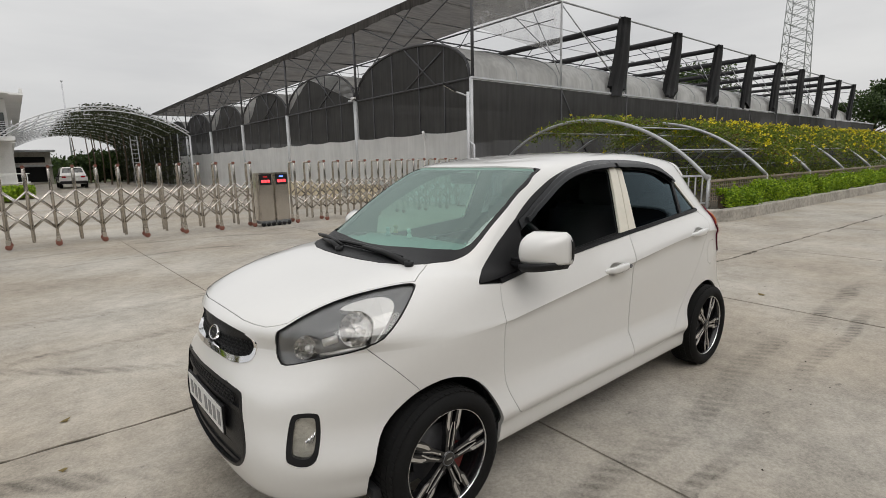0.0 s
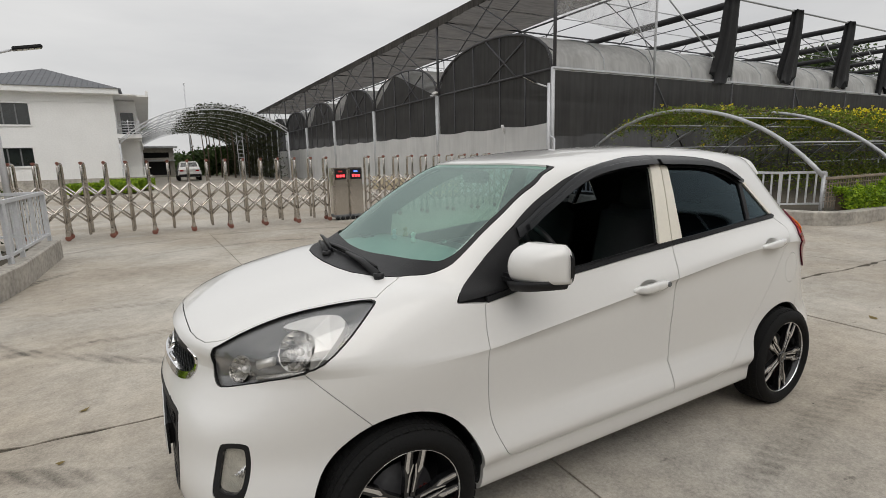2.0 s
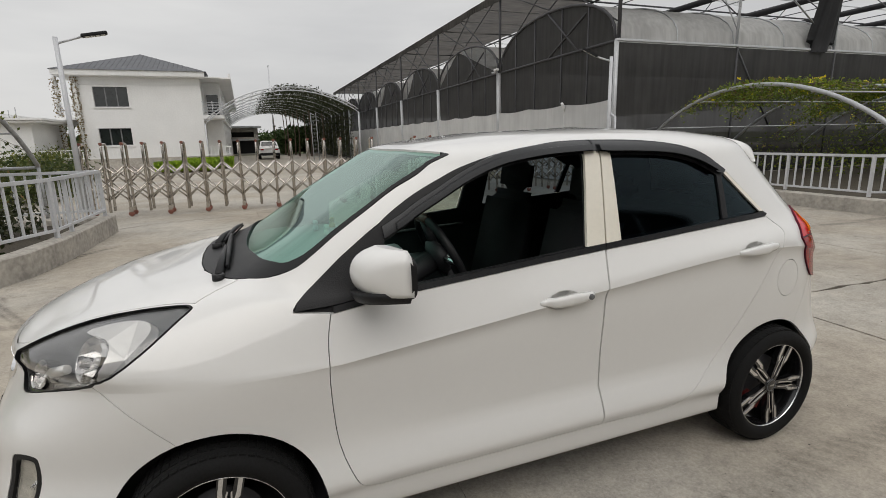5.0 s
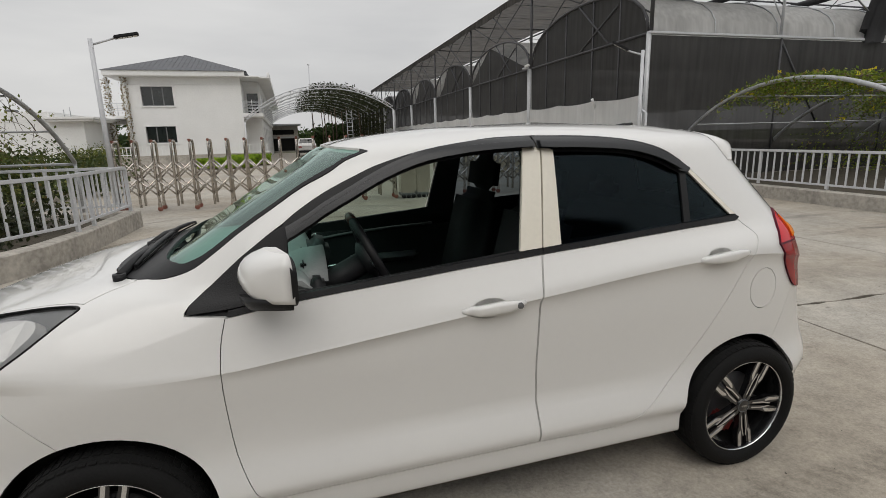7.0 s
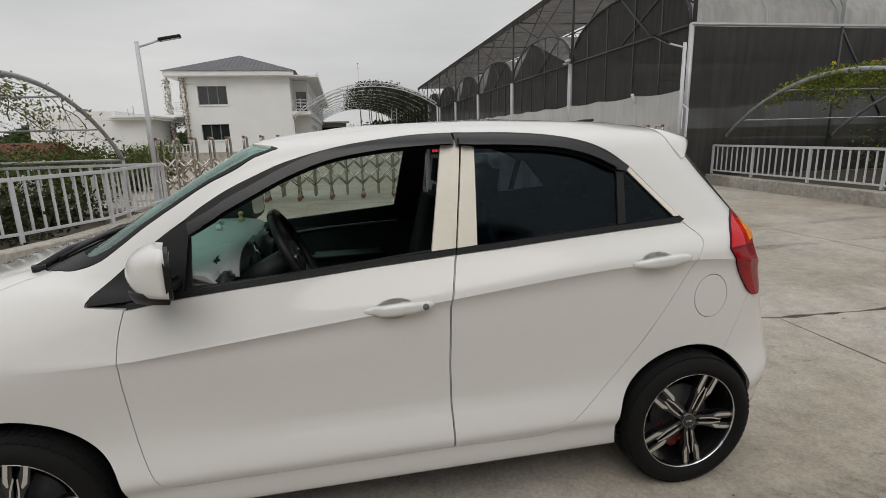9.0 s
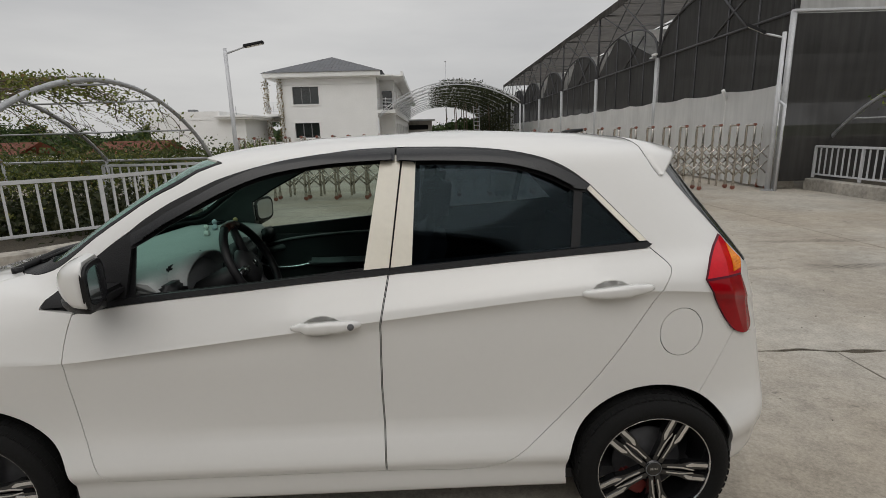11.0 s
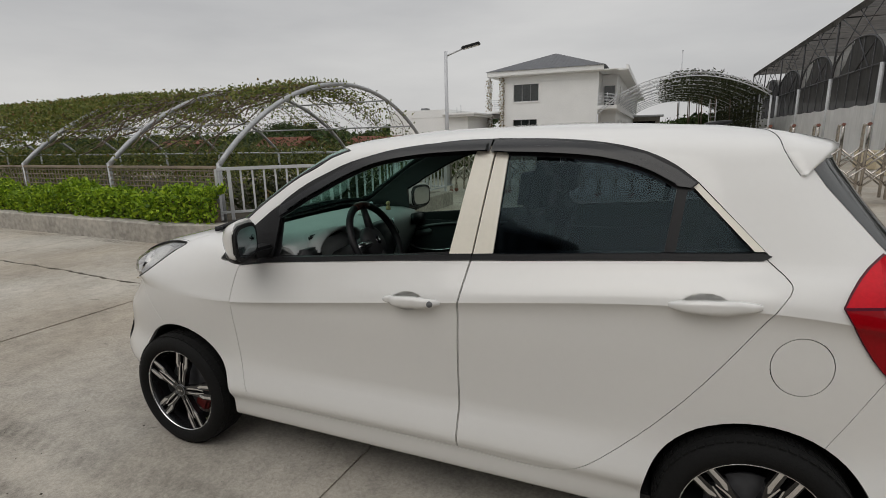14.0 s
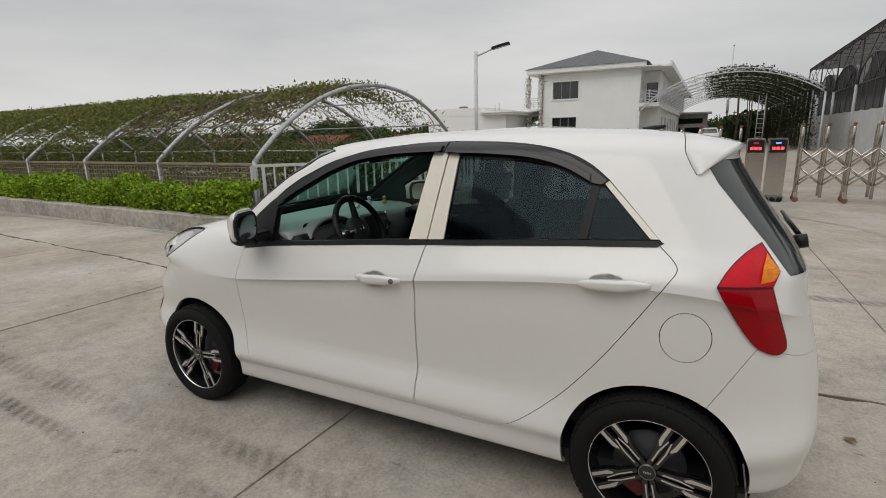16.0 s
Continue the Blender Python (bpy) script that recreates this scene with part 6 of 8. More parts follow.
def car():
    root = thing("hatchback", Matrix.Identity(4), "white five-door hatchback parked on the concrete forecourt", "car")
    skin = Skin()
    SHEET.append(skin)
    body = skin.solid(0.0, -0.018)
    trim = skin.solid(0.0012, -0.012)
    glassy = skin.solid(-0.007, -0.0105)
    proud = skin.solid(0.022, 0.003)
    liner = skin.solid(-0.0185, -0.0215)

    def take(sheet, bm):
        """The piece of a sheet within a cutter."""
        return boolean(sheet, to_mesh(bm), "INTERSECT")

    def drop(sheet, bm):
        return boolean(sheet, to_mesh(bm), "DIFFERENCE")

    # wheel arches
    wheels_cut = []
    for x, r in ((1.1925, 0.324), (-1.1925, 0.315)):
        ring = [(x + r * math.cos(a), 0.276 + r * math.sin(a)) for a in [2 * math.pi * k / 56 for k in range(56)]]
        wheels_cut.append(both(ring, 0.45, 1.2))
    arches = to_mesh(joined(*wheels_cut))
    body = boolean(body, arches, "DIFFERENCE")
    liner = boolean(liner, arches, "DIFFERENCE")

    # glasshouse opening on each flank
    opening = [(0.925, 0.926)] + SAIL + RAIL_F + RAIL_R[1:] + [(-1.178, 1.085)] + down(BELT, 0.022)[::-1]
    body = drop(body, both(opening))
    liner = drop(liner, both(LOW_F + [(-0.19, 1.03)] + BELT[4:1:-1] + [(0.612, 0.962)]))
    liner = drop(liner, both(LOW_R + [(-0.97, 1.26), (-1.12, 1.1), (-0.9, 1.08), (-0.35, 1.045)]))

    # windscreen, from above
    frit = [(1.063, 0.508), (1.0, 0.550), (0.935, 0.571), (0.87, 0.577), (0.77, 0.571), (0.65, 0.561), (0.545, 0.544), (0.457, 0.531), (0.40, 0.513), (0.320, 0.494), (0.330, 0.475), (0.380, 0.430), (0.420, 0.36), (0.436, 0.2), (0.438, 0)]
    cowl_edge = [(1.213, 0), (1.206, 0.17), (1.188, 0.30), (1.15, 0.40), (1.11, 0.465)]
    screen = spline(cowl_edge + frit, 3)
    screen_all = screen + [(x, -y) for x, y in screen[-2:0:-1]]
    glass_line = spline([(1.045, 0), (1.042, 0.1), (1.032, 0.21), (1.004, 0.41), (0.972, 0.494), (0.93, 0.543), (0.87, 0.561), (0.77, 0.557), (0.65, 0.547), (0.545, 0.530), (0.457, 0.517), (0.40, 0.499), (0.338, 0.479), (0.380, 0.417), (0.412, 0.34), (0.428, 0.18), (0.430, 0)], 3)
    glass_all = glass_line + [(x, -y) for x, y in glass_line[-2:0:-1]]
    body = drop(body, prism(screen_all, 0.8, 1.6, "z"))
    liner = drop(liner, prism(glass_all, 0.8, 1.6, "z"))
    surround = drop(take(trim, prism(inset(screen_all, 0.002), 0.8, 1.6, "z")), prism(glass_all, 0.8, 1.6, "z"))
    panel("windscreen_surround", surround, BLACK, root, "black cowl and windscreen border")
    wind = panel("windscreen", outer_faces(take(glassy, prism(inset(glass_all, -0.004), 0.8, 1.6, "z"))), SCREENGLASS, root, "green-tinted windscreen")

    # headlights
    head = [(1.723, 0.43, 0.848), (1.724, 0.415, 0.777), (1.721, 0.433, 0.74), (1.71, 0.461, 0.728), (1.658, 0.515, 0.741), (1.564, 0.595, 0.766), (1.482, 0.656, 0.789), (1.426, 0.684, 0.818), (1.354, 0.672, 0.863), (1.289, 0.646, 0.909), (1.221, 0.606, 0.956), (1.212, 0.587, 0.969), (1.247, 0.566, 0.972), (1.366, 0.525, 0.961), (1.491, 0.483, 0.939), (1.598, 0.46, 0.908), (1.682, 0.447, 0.874), (1.715, 0.434, 0.857)]
    way = (0.45, 0.6, 0.66)
    c = np.mean(head, 0)
    head = spline(head, 2, True)
    small = [tuple(c + (np.array(p) - c) * 0.985) for p in head]
    mway = (0.45, -0.6, 0.66)
    head_cut = joined(prism3(head, way, 0.14), prism3(mirrored(head), mway, 0.14))
    body = drop(body, head_cut)
    liner = drop(liner, joined(prism3(head, way, 0.14), prism3(mirrored(head), mway, 0.14)))
    lens = take(glassy, prism3(small, way, 0.14))
    rim_in = [tuple(c + (np.array(p) - c) * 0.972) for p in head]
    rim = drop(take(trim, prism3(small, way, 0.14)), prism3(rim_in, way, 0.16))
    for side in (1, -1):
        hl = panel("headlight", rim if side > 0 else flip_y(rim), BLACK, root, "large swept-back headlight with dark bezel")
        ln = panel("lens", lens.copy() if side > 0 else flip_y(lens), LENSGLASS, hl, "clear lens")
        ln.visible_shadow = False
        headlight_inside(hl, side, head)

    # hood, from above
    hood = [(1.777, 0), (1.776, 0.1), (1.771, 0.23), (1.757, 0.31), (1.738, 0.372), (1.708, 0.413), (1.682, 0.439), (1.598, 0.453), (1.491, 0.476), (1.366, 0.519), (1.247, 0.560), (1.203, 0.582), (1.075, 0.503), (1.11, 0.465), (1.15, 0.40), (1.188, 0.30), (1.206, 0.17), (1.213, 0)]
    hood_all = hood + [(x, -y) for x, y in hood[-2:0:-1]]
    bonnet = take(body, prism(inset(hood_all, 0.0036), 0.72, 1.3, "z"))
    body = drop(body, prism(hood_all, 0.72, 1.3, "z"))
    panel("hood", bonnet, PAINT, root)

    # grille, intake, fog lamps
    grille = [(0, 0.727), (0.122, 0.722), (0.247, 0.712), (0.316, 0.725), (0.333, 0.743), (0.336, 0.77), (0.331, 0.80), (0.304, 0.818), (0.25, 0.830), (0.15, 0.839), (0, 0.842)]
    grille = spline(grille, 3)
    grille_all = grille + [(-y, z) for y, z in grille[-2:0:-1]]
    intake = [(0, 0.652), (0.112, 0.651), (0.314, 0.633), (0.355, 0.612), (0.37, 0.541), (0.398, 0.443), (0.375, 0.377), (0.294, 0.316), (0.15, 0.285), (0, 0.272)]
    intake = spline(intake, 3)
    intake_all = intake + [(-y, z) for y, z in intake[-2:0:-1]]
    fog = [(1.75, 0.558, 0.568), (1.73, 0.576, 0.583), (1.675, 0.616, 0.581), (1.66, 0.625, 0.562), (1.661, 0.626, 0.488), (1.682, 0.629, 0.422), (1.717, 0.609, 0.399), (1.762, 0.572, 0.408), (1.778, 0.555, 0.428), (1.765, 0.548, 0.506)]
    fog = [(1.720 + (x - 1.717) * 0.88, 0.588 + (y - 0.59) * 0.88, z) for x, y, z in spline(fog, 3, True)]
    fway, mfway = (0.6, 0.8, 0.0), (0.6, -0.8, 0.0)
    body = drop(body, joined(prism(grille_all, 1.5, 2.1, "x"), prism(intake_all, 1.5, 2.1, "x"), prism3(fog, fway, 0.1), prism3(mirrored(fog), mfway, 0.1)))
    front_fittings(root, skin, grille_all, intake_all, fog, fway, take, drop, trim, glassy)

    # tail lamps and rear screen
    over = spline([(-1.353, 0.965), (-1.372, 1.002), (-1.4, 1.036), (-1.436, 1.067), (-1.475, 1.09)], 3)
    under = spline([(-1.511, 0.9635), (-1.54, 0.87), (-1.567, 0.785), (-1.56, 0.756), (-1.53, 0.747), (-1.483, 0.768), (-1.449, 0.805), (-1.421, 0.845), (-1.383, 0.908), (-1.353, 0.9615)], 3)
    tail = over + [(-1.531, 1.009)] + under
    body = drop(body, both(tail, 0.3, 1.2))
    upper = over + [(-1.531, 1.009), (-1.511, 0.966)]
    lower = under
    amber = [(-1.490, 1.060), (-1.529, 1.011), (-1.512, 0.985), (-1.474, 0.977), (-1.480, 1.022)]
    rim = take(proud_lamp(skin), both(inset(tail, 0.0012), 0.3, 1.2))
    rim = drop(rim, joined(both(inset(upper, 0.0022), 0.3, 1.2), both(inset(lower, 0.0022), 0.3, 1.2)))
    up = take(proud_lamp(skin), both(inset(upper, 0.0024), 0.3, 1.2))
    lo = take(proud_lamp(skin), both(inset(lower, 0.0024), 0.3, 1.2))
    am = take(skin.solid(0.0105, 0.002), both(amber, 0.3, 1.2))
    ribs = [[(-1.470, z), (-1.535, z + 0.012), (-1.535, z + 0.0165), (-1.470, z + 0.0045)] for z in (0.980, 0.988, 0.996, 1.004, 1.012)]
    ribs = take(take(skin.solid(0.0125, 0.008), both(inset(amber, 0.002), 0.3, 1.2)), joined(*[both(r, 0.3, 1.2) for r in ribs]))
    for side in (1, -1):
        tl = faceted("tail_light", half(lo, side), TAILDEEP, root, "tall red tail lamp with an amber corner", (-1.445, 0.957), (-1.526, 0.762), 0.4)
        faceted("brake_lens", half(up, side), TAILRED, tl, "bright red upper lens", (-1.447, 0.966), (-1.458, 1.08), 0.4)
        panel("lamp_rim", half(rim, side), TAILRIM, tl, "dark violet rim")
        amber_lens = panel("indicator_lens", half(am, side), AMBER, tl, "amber indicator lens")
        panel("rib", half(ribs, side), AMBER, amber_lens)
    rear = [(-1.285, 1.35), (-1.335, 1.27), (-1.488, 1.085), (-1.56, 0.99), (-2.0, 0.96), (-2.0, 1.35)]
    body = drop(body, prism(rear, -0.9, 0.9))
    liner = drop(liner, prism([(-1.36, 1.33), (-1.52, 1.08), (-2.0, 1.05), (-2.0, 1.33)], -0.45, 0.45))
    panel("rear_window", take(trim, prism(inset(rear, 0.002), -0.9, 0.9)), DARKGLASS, root, "dark rear window glass")

    # doors, fuel flap
    fd = DOOR_FRONT_EDGE + B_EDGE[::-1] + down(BELT[1:7], 0.006)[::-1]
    rd = [(x - 0.001, z) for x, z in B_EDGE] + REAR_EDGE + down(BELT[7:], 0.006)[::-1]
    flap = [(-1.275 + 0.08 * math.cos(a), 0.783 + 0.087 * math.sin(a)) for a in [2 * math.pi * k / 40 for k in range(40)]]
    fdoor = take(body, prism(inset(fd, 0.0028), 0.3, 1.2))
    rdoor = take(body, prism(inset(rd, 0.0028), 0.3, 1.2))
    flap_me = take(body, prism(inset(flap, 0.0026), 0.3, 1.2))
    body = drop(body, both(fd, 0.3))
    body = drop(body, both(rd, 0.3))
    body = drop(body, prism(flap, 0.3, 1.2))
    # front bumper and rear bumper
    fb = [(1.482, 0.787), (1.56, 0.87), (1.70, 0.93), (2.1, 0.95), (2.1, 0.05), (1.15, 0.05), (1.15, 0.42), (1.24, 0.53), (1.302, 0.60), (1.391, 0.694)]
    bump = take(body, prism(inset(fb, 0.002), -1.2, 1.2))
    body = drop(body, prism(fb, -1.2, 1.2))
    panel("front_bumper", bump, PAINT, root)
    rb = [(-1.484, 0.766), (-1.428, 0.671), (-1.354, 0.542), (-1.25, 0.40), (-1.25, 0.05), (-2.1, 0.05), (-2.1, 0.72), (-1.62, 0.735)]
    bump = take(body, prism(inset(rb, 0.002), -1.2, 1.2))
    body = drop(body, prism(rb, -1.2, 1.2))
    panel("rear_bumper", bump, PAINT, root)

    panel("fuel_flap", flap_me, PAINT, root)
    panel("body", body, PAINT, root)
    inside = liner.copy()
    for v in inside.vertices:
        v.co -= skin.near(v.co)[1] * 0.006
    panel("seam_backing", liner, BLACK, root, "black inner skin")
    panel("inner_lining", inside, mat("cabin_lining", (0.05, 0.052, 0.052), 0.7, 0, 0.1, 8, 120, 0.1), root, "dark grey inner lining")

    # bowls behind the handles
    bowls = {}
    for (x, z), which in (((-0.036, 0.850), "f"), ((-1.018, 0.945), "r")):
        lean_ = radians(6 if which == "r" else 2)
        ys = skin.at(x, z) + (0.0035 if which == "r" else 0.0)
        m_ball = Matrix.Translation((x, ys + 0.026 * math.cos(lean_), z + 0.026 * math.sin(lean_))) @ Matrix.Rotation(lean_, 4, "X") @ Matrix.Diagonal((0.092, 0.045, 0.080, 1))

        def ball():
            bm = bmesh.new()
            bmesh.ops.create_uvsphere(bm, u_segments=40, v_segments=24, radius=1, matrix=m_ball)
            return bm
        if which == "f":
            fdoor = drop(fdoor, ball())
        else:
            rdoor = drop(rdoor, ball())
        bm = bmesh.new()
        bm.from_mesh(take(skin.solid(0.0, -0.09), ball()))
        cap = []
        for f in bm.faces:
            _, sn, d = skin.near(f.calc_center_median())
            if d < 0.0012 and f.normal.dot(sn) > 0.9:
                cap.append(f)
        bmesh.ops.delete(bm, geom=cap, context="FACES")
        bmesh.ops.reverse_faces(bm, faces=bm.faces[:])
        bowls[which] = to_mesh(bm)

    # pieces of the glasshouse
    sail = [(0.919, 0.930)] + SAIL[1:] + [(0.617, 1.172), (0.609, 1.13), (0.630, 0.957), (0.80, 0.936)]
    frame_f = RAIL_F + [(-0.25, 1.40)] + down(LOW_F, 0.010)[::-1]
    frame_r = [(-0.330, 1.432)] + RAIL_R[1:] + [(-0.965, 1.262)] + down(LOW_R, 0.012)[::-1]
    cream_f = [(-0.252, 1.405), (-0.322, 1.405), (-0.2705, 1.033), (-0.184, 1.027)]
    cream_r = [(-0.329, 1.405), (-0.2765, 1.033), (-0.349, 1.039), (-0.374, 1.405)]
    pane_r = [(-0.368, 1.39)] + [(x, z + 0.012) for x, z in LOW_R] + [(-0.90, 1.077), (-0.345, 1.035)]
    pane_f = [(0.611, 1.14)] + [(x, z + 0.01) for x, z in LOW_F[1:]] + [(-0.178, 1.02)] + down(BELT[1:6], 0.006)[::-1]
    divider = [(-0.898, 1.08), (-0.926, 1.284), (-0.956, 1.28), (-0.93, 1.083)]
    quarter = [(-0.948, 1.285), (-1.143, 1.092), (-0.925, 1.078)]
    cream_c = [(-0.984, 1.283), (-1.168, 1.094), (-1.141, 1.093), (-0.967, 1.276)]
    belt_f = BELT[:7] + down(BELT[:7], 0.019)[::-1]
    belt_r = BELT[6:] + [(-1.186, 1.082)] + down(BELT[6:], 0.019)[::-1]
    belt_r[0] = (-0.2745, 1.0315)
    visor_f = [(0.612, 1.168)] + [(x + 0.002, z + 0.040) for x, z in LOW_F[1:]] + [(-0.299, 1.429), (-0.299, 1.388)] + [(x, z + 0.001) for x, z in LOW_F[::-1]]
    visor_r = [(-0.306, 1.428), (-0.507, 1.422), (-0.69, 1.407), (-0.828, 1.374), (-0.918, 1.328), (-0.978, 1.286), (-0.962, 1.272)] + LOW_R[::-1] + [(-0.306, 1.386)]
    ridge_f = [(x, z + 0.027) for x, z in LOW_F[1:]] + [(-0.290, 1.415), (-0.290, 1.393)] + [(x, z + 0.005) for x, z in LOW_F[:0:-1]]
    ridge_r = [(-0.315, 1.413)] + [(x, z + 0.026) for x, z in LOW_R[:-1]] + [(x, z + 0.005) for x, z in LOW_R[-2::-1]] + [(-0.315, 1.391)]
    pieces = {}
    for key, sheet, outline in (("sail", trim, sail), ("frame_f", trim, frame_f), ("frame_r", trim, frame_r), ("cream_f", trim, cream_f), ("cream_r", trim, cream_r), ("pane_r", glassy, pane_r), ("pane_f", glassy, pane_f), ("divider", trim, divider), ("quarter", glassy, quarter), ("cream_c", trim, cream_c), ("belt_f", proud, belt_f), ("belt_r", proud, belt_r)):
        pieces[key] = take(sheet, prism(outline, 0.2, 1.2))
        if sheet is glassy:
            pieces[key] = outer_faces(pieces[key])
    pieces["visor_f"] = take(skin.solid(0.012, 0.003), prism(visor_f, 0.2, 1.2))
    pieces["ridge_f"] = take(skin.solid(0.028, 0.0115), prism(ridge_f, 0.2, 1.2))
    pieces["visor_r"] = take(skin.solid(0.012, 0.003), prism(visor_r, 0.2, 1.2))
    pieces["ridge_r"] = take(skin.solid(0.028, 0.0115), prism(ridge_r, 0.2, 1.2))
    pieces["belt_f"] = take(skin.solid(0.0035, -0.01), prism(belt_f, 0.2, 1.2))
    pieces["belt_r"] = take(skin.solid(0.0035, -0.01), prism(belt_r, 0.2, 1.2))

    def side_of(me, side):
        return me.copy() if side > 0 else flip_y(me)

    for side in (1, -1):
        d = panel("front_door", side_of(fdoor, side), PAINT, root, "white front door with its window wound down" if side > 0 else "white front door")
        panel("sail_trim", side_of(pieces["sail"], side), BLACK, d, "black triangular trim")
        panel("window_frame", side_of(pieces["frame_f"], side), BLACK, d, "black window frame")
        panel("pillar_trim", side_of(pieces["cream_f"], side), CREAM, d, "cream pillar strip")
        panel("belt_moulding", side_of(pieces["belt_f"], side), BLACK, d, "black belt moulding")
        panel("rain_visor", side_of(pieces["visor_f"], side), SMOKE, d, "smoky plastic rain visor")
        panel("visor_ridge", side_of(pieces["ridge_f"], side), SMOKE, d)
        if side < 0:
            panel("pane", flip_y(pieces["pane_f"]), SIDEGLASS, d, "lightly tinted pane")
        part_mesh("handle_recess", side_of(bowls["f"], side), PAINT, d, "", True)
        door_handle(d, side, (0.064, 0.850), (-0.174, 0.859), skin, True)
        d = panel("rear_door", side_of(rdoor, side), PAINT, root, "white rear door with dark tinted glass")
        panel("window_frame", side_of(pieces["frame_r"], side), BLACK, d, "black window frame")
        panel("pillar_trim", side_of(pieces["cream_r"], side), CREAM, d, "cream pillar strip")
        panel("belt_moulding", side_of(pieces["belt_r"], side), BLACK, d, "black belt moulding")
        panel("rain_visor", side_of(pieces["visor_r"], side), SMOKE, d, "smoky plastic rain visor")
        panel("visor_ridge", side_of(pieces["ridge_r"], side), SMOKE, d)
        for key in ("pane_r", "quarter"):
            panel("pane", side_of(pieces[key], side), TINTGLASS, d, "dark tinted pane")
        panel("pane_divider", side_of(pieces["divider"], side), BLACK, d, "black upright")
        panel("quarter_trim", side_of(pieces["cream_c"], side), CREAM, d, "cream strip along the quarter pane")
        part_mesh("handle_recess", side_of(bowls["r"], side), PAINT, d, "", True)
        door_handle(d, side, (-0.918, 0.938), (-1.160, 0.953), skin, False)
        mirror(root, side)
    spoiler(root, skin)
    cabin(root)
    for x, turn in ((1.1925, 186), (-1.1925, 172)):
        for side in (1, -1):
            wheel(root, x, side, turn)
    return root


def proud_lamp(skin):
    return skin.solid(0.008, -0.012)


def headlight_inside(parent, side, head):
    """Grey bezel bowl, two round reflectors with chrome rings, a pale side reflector and a bar behind the lens."""
    def put(bm):
        for v in bm.verts:
            v.co.y *= side
        if side < 0:
            bmesh.ops.reverse_faces(bm, faces=bm.faces[:])
        return bm
    n = Vector((0.45, 0.6, 0.66)).normalized()
    c = Vector(np.mean(head, 0))
    bm = bmesh.new()
    rows = [[bm.verts.new(c + (Vector(p) - c) * k - n * d) for p in head] for k, d in ((0.97, 0.012), (0.90, 0.030), (0.72, 0.062), (0.35, 0.075))]
    m = len(head)
    for a, b in zip(rows, rows[1:]):
        for i in range(m):
            bm.faces.new((a[i], a[(i + 1) % m], b[(i + 1) % m], b[i])).smooth = True
    bm.faces.new(rows[-1])
    bmesh.ops.recalc_face_normals(bm, faces=bm.faces[:])
    part("bezel", put(bm), BEZEL, parent, "grey bezel")
    for q, r in (((1.662, 0.521, 0.814), 0.042), ((1.506, 0.620, 0.872), 0.064)):
        m4 = Matrix.Translation(Vector(q) - n * 0.034) @ Vector((0.72, 0.52, 0.45)).to_track_quat("Z", "Y").to_matrix().to_4x4()
        bm = bmesh.new()
        rg = []
        for rr, zz, wob_ in ((0.3, -0.05, 0.0), (0.55, -0.042, 0.006), (0.82, -0.022, 0.008), (1.0, 0.004, 0.0), (1.035, 0.006, 0.0), (1.05, -0.03, 0.0)):
            rg.append([bm.verts.new((r * rr * math.cos(2 * math.pi * k / 18), r * rr * math.sin(2 * math.pi * k / 18), zz + wob_ * ((k * 7) % 5 - 2))) for k in range(18)])
        for p_, q_ in zip(rg, rg[1:]):
            for k in range(18):
                bm.faces.new((p_[k], p_[(k + 1) % 18], q_[(k + 1) % 18], q_[k]))
        bm.faces.new(rg[0])
        bmesh.ops.recalc_face_normals(bm, faces=bm.faces[:])
        bmesh.ops.transform(bm, matrix=m4, verts=bm.verts[:])
        part("reflector", put(bm), BOWL, parent, "faceted chrome reflector bowl")
        bm = bmesh.new()
        bmesh.ops.create_uvsphere(bm, u_segments=14, v_segments=8, radius=0.013, matrix=m4 @ Matrix.Translation((0, 0, -0.022)))
        part("bulb", put(bm), REFLECT, parent)
    q = spline([(1.518, 0.529, 0.921), (1.428, 0.543, 0.943), (1.351, 0.58, 0.946), (1.336, 0.621, 0.925), (1.376, 0.651, 0.885), (1.45, 0.676, 0.822), (1.477, 0.669, 0.806), (1.462, 0.660, 0.862), (1.450, 0.607, 0.909)], 3, True)
    bm = bmesh.new()
    top = [bm.verts.new(Vector(p) - n * 0.016) for p in q]
    low = [bm.verts.new(Vector(p) - n * 0.05) for p in q]
    bm.faces.new(top)
    for i in range(len(q)):
        bm.faces.new((top[i], low[i], low[(i + 1) % len(q)], top[(i + 1) % len(q)]))
    bmesh.ops.recalc_face_normals(bm, faces=bm.faces[:])
    part("side_reflector", put(bm), REFLECT, parent, "pale silver side reflector")
    bm = bmesh.new()
    sweep(bm, [Vector(p) - n * 0.025 for p in ((1.617, 0.547, 0.776), (1.564, 0.598, 0.789), (1.489, 0.661, 0.808))], 0.008, 6)
    sweep(bm, [Vector(p) - n * 0.035 for p in ((1.619, 0.575, 0.835), (1.572, 0.60, 0.848))], 0.015, 8)
    part("reflector_bar", put(bm), REFLECT, parent, "silver bar")


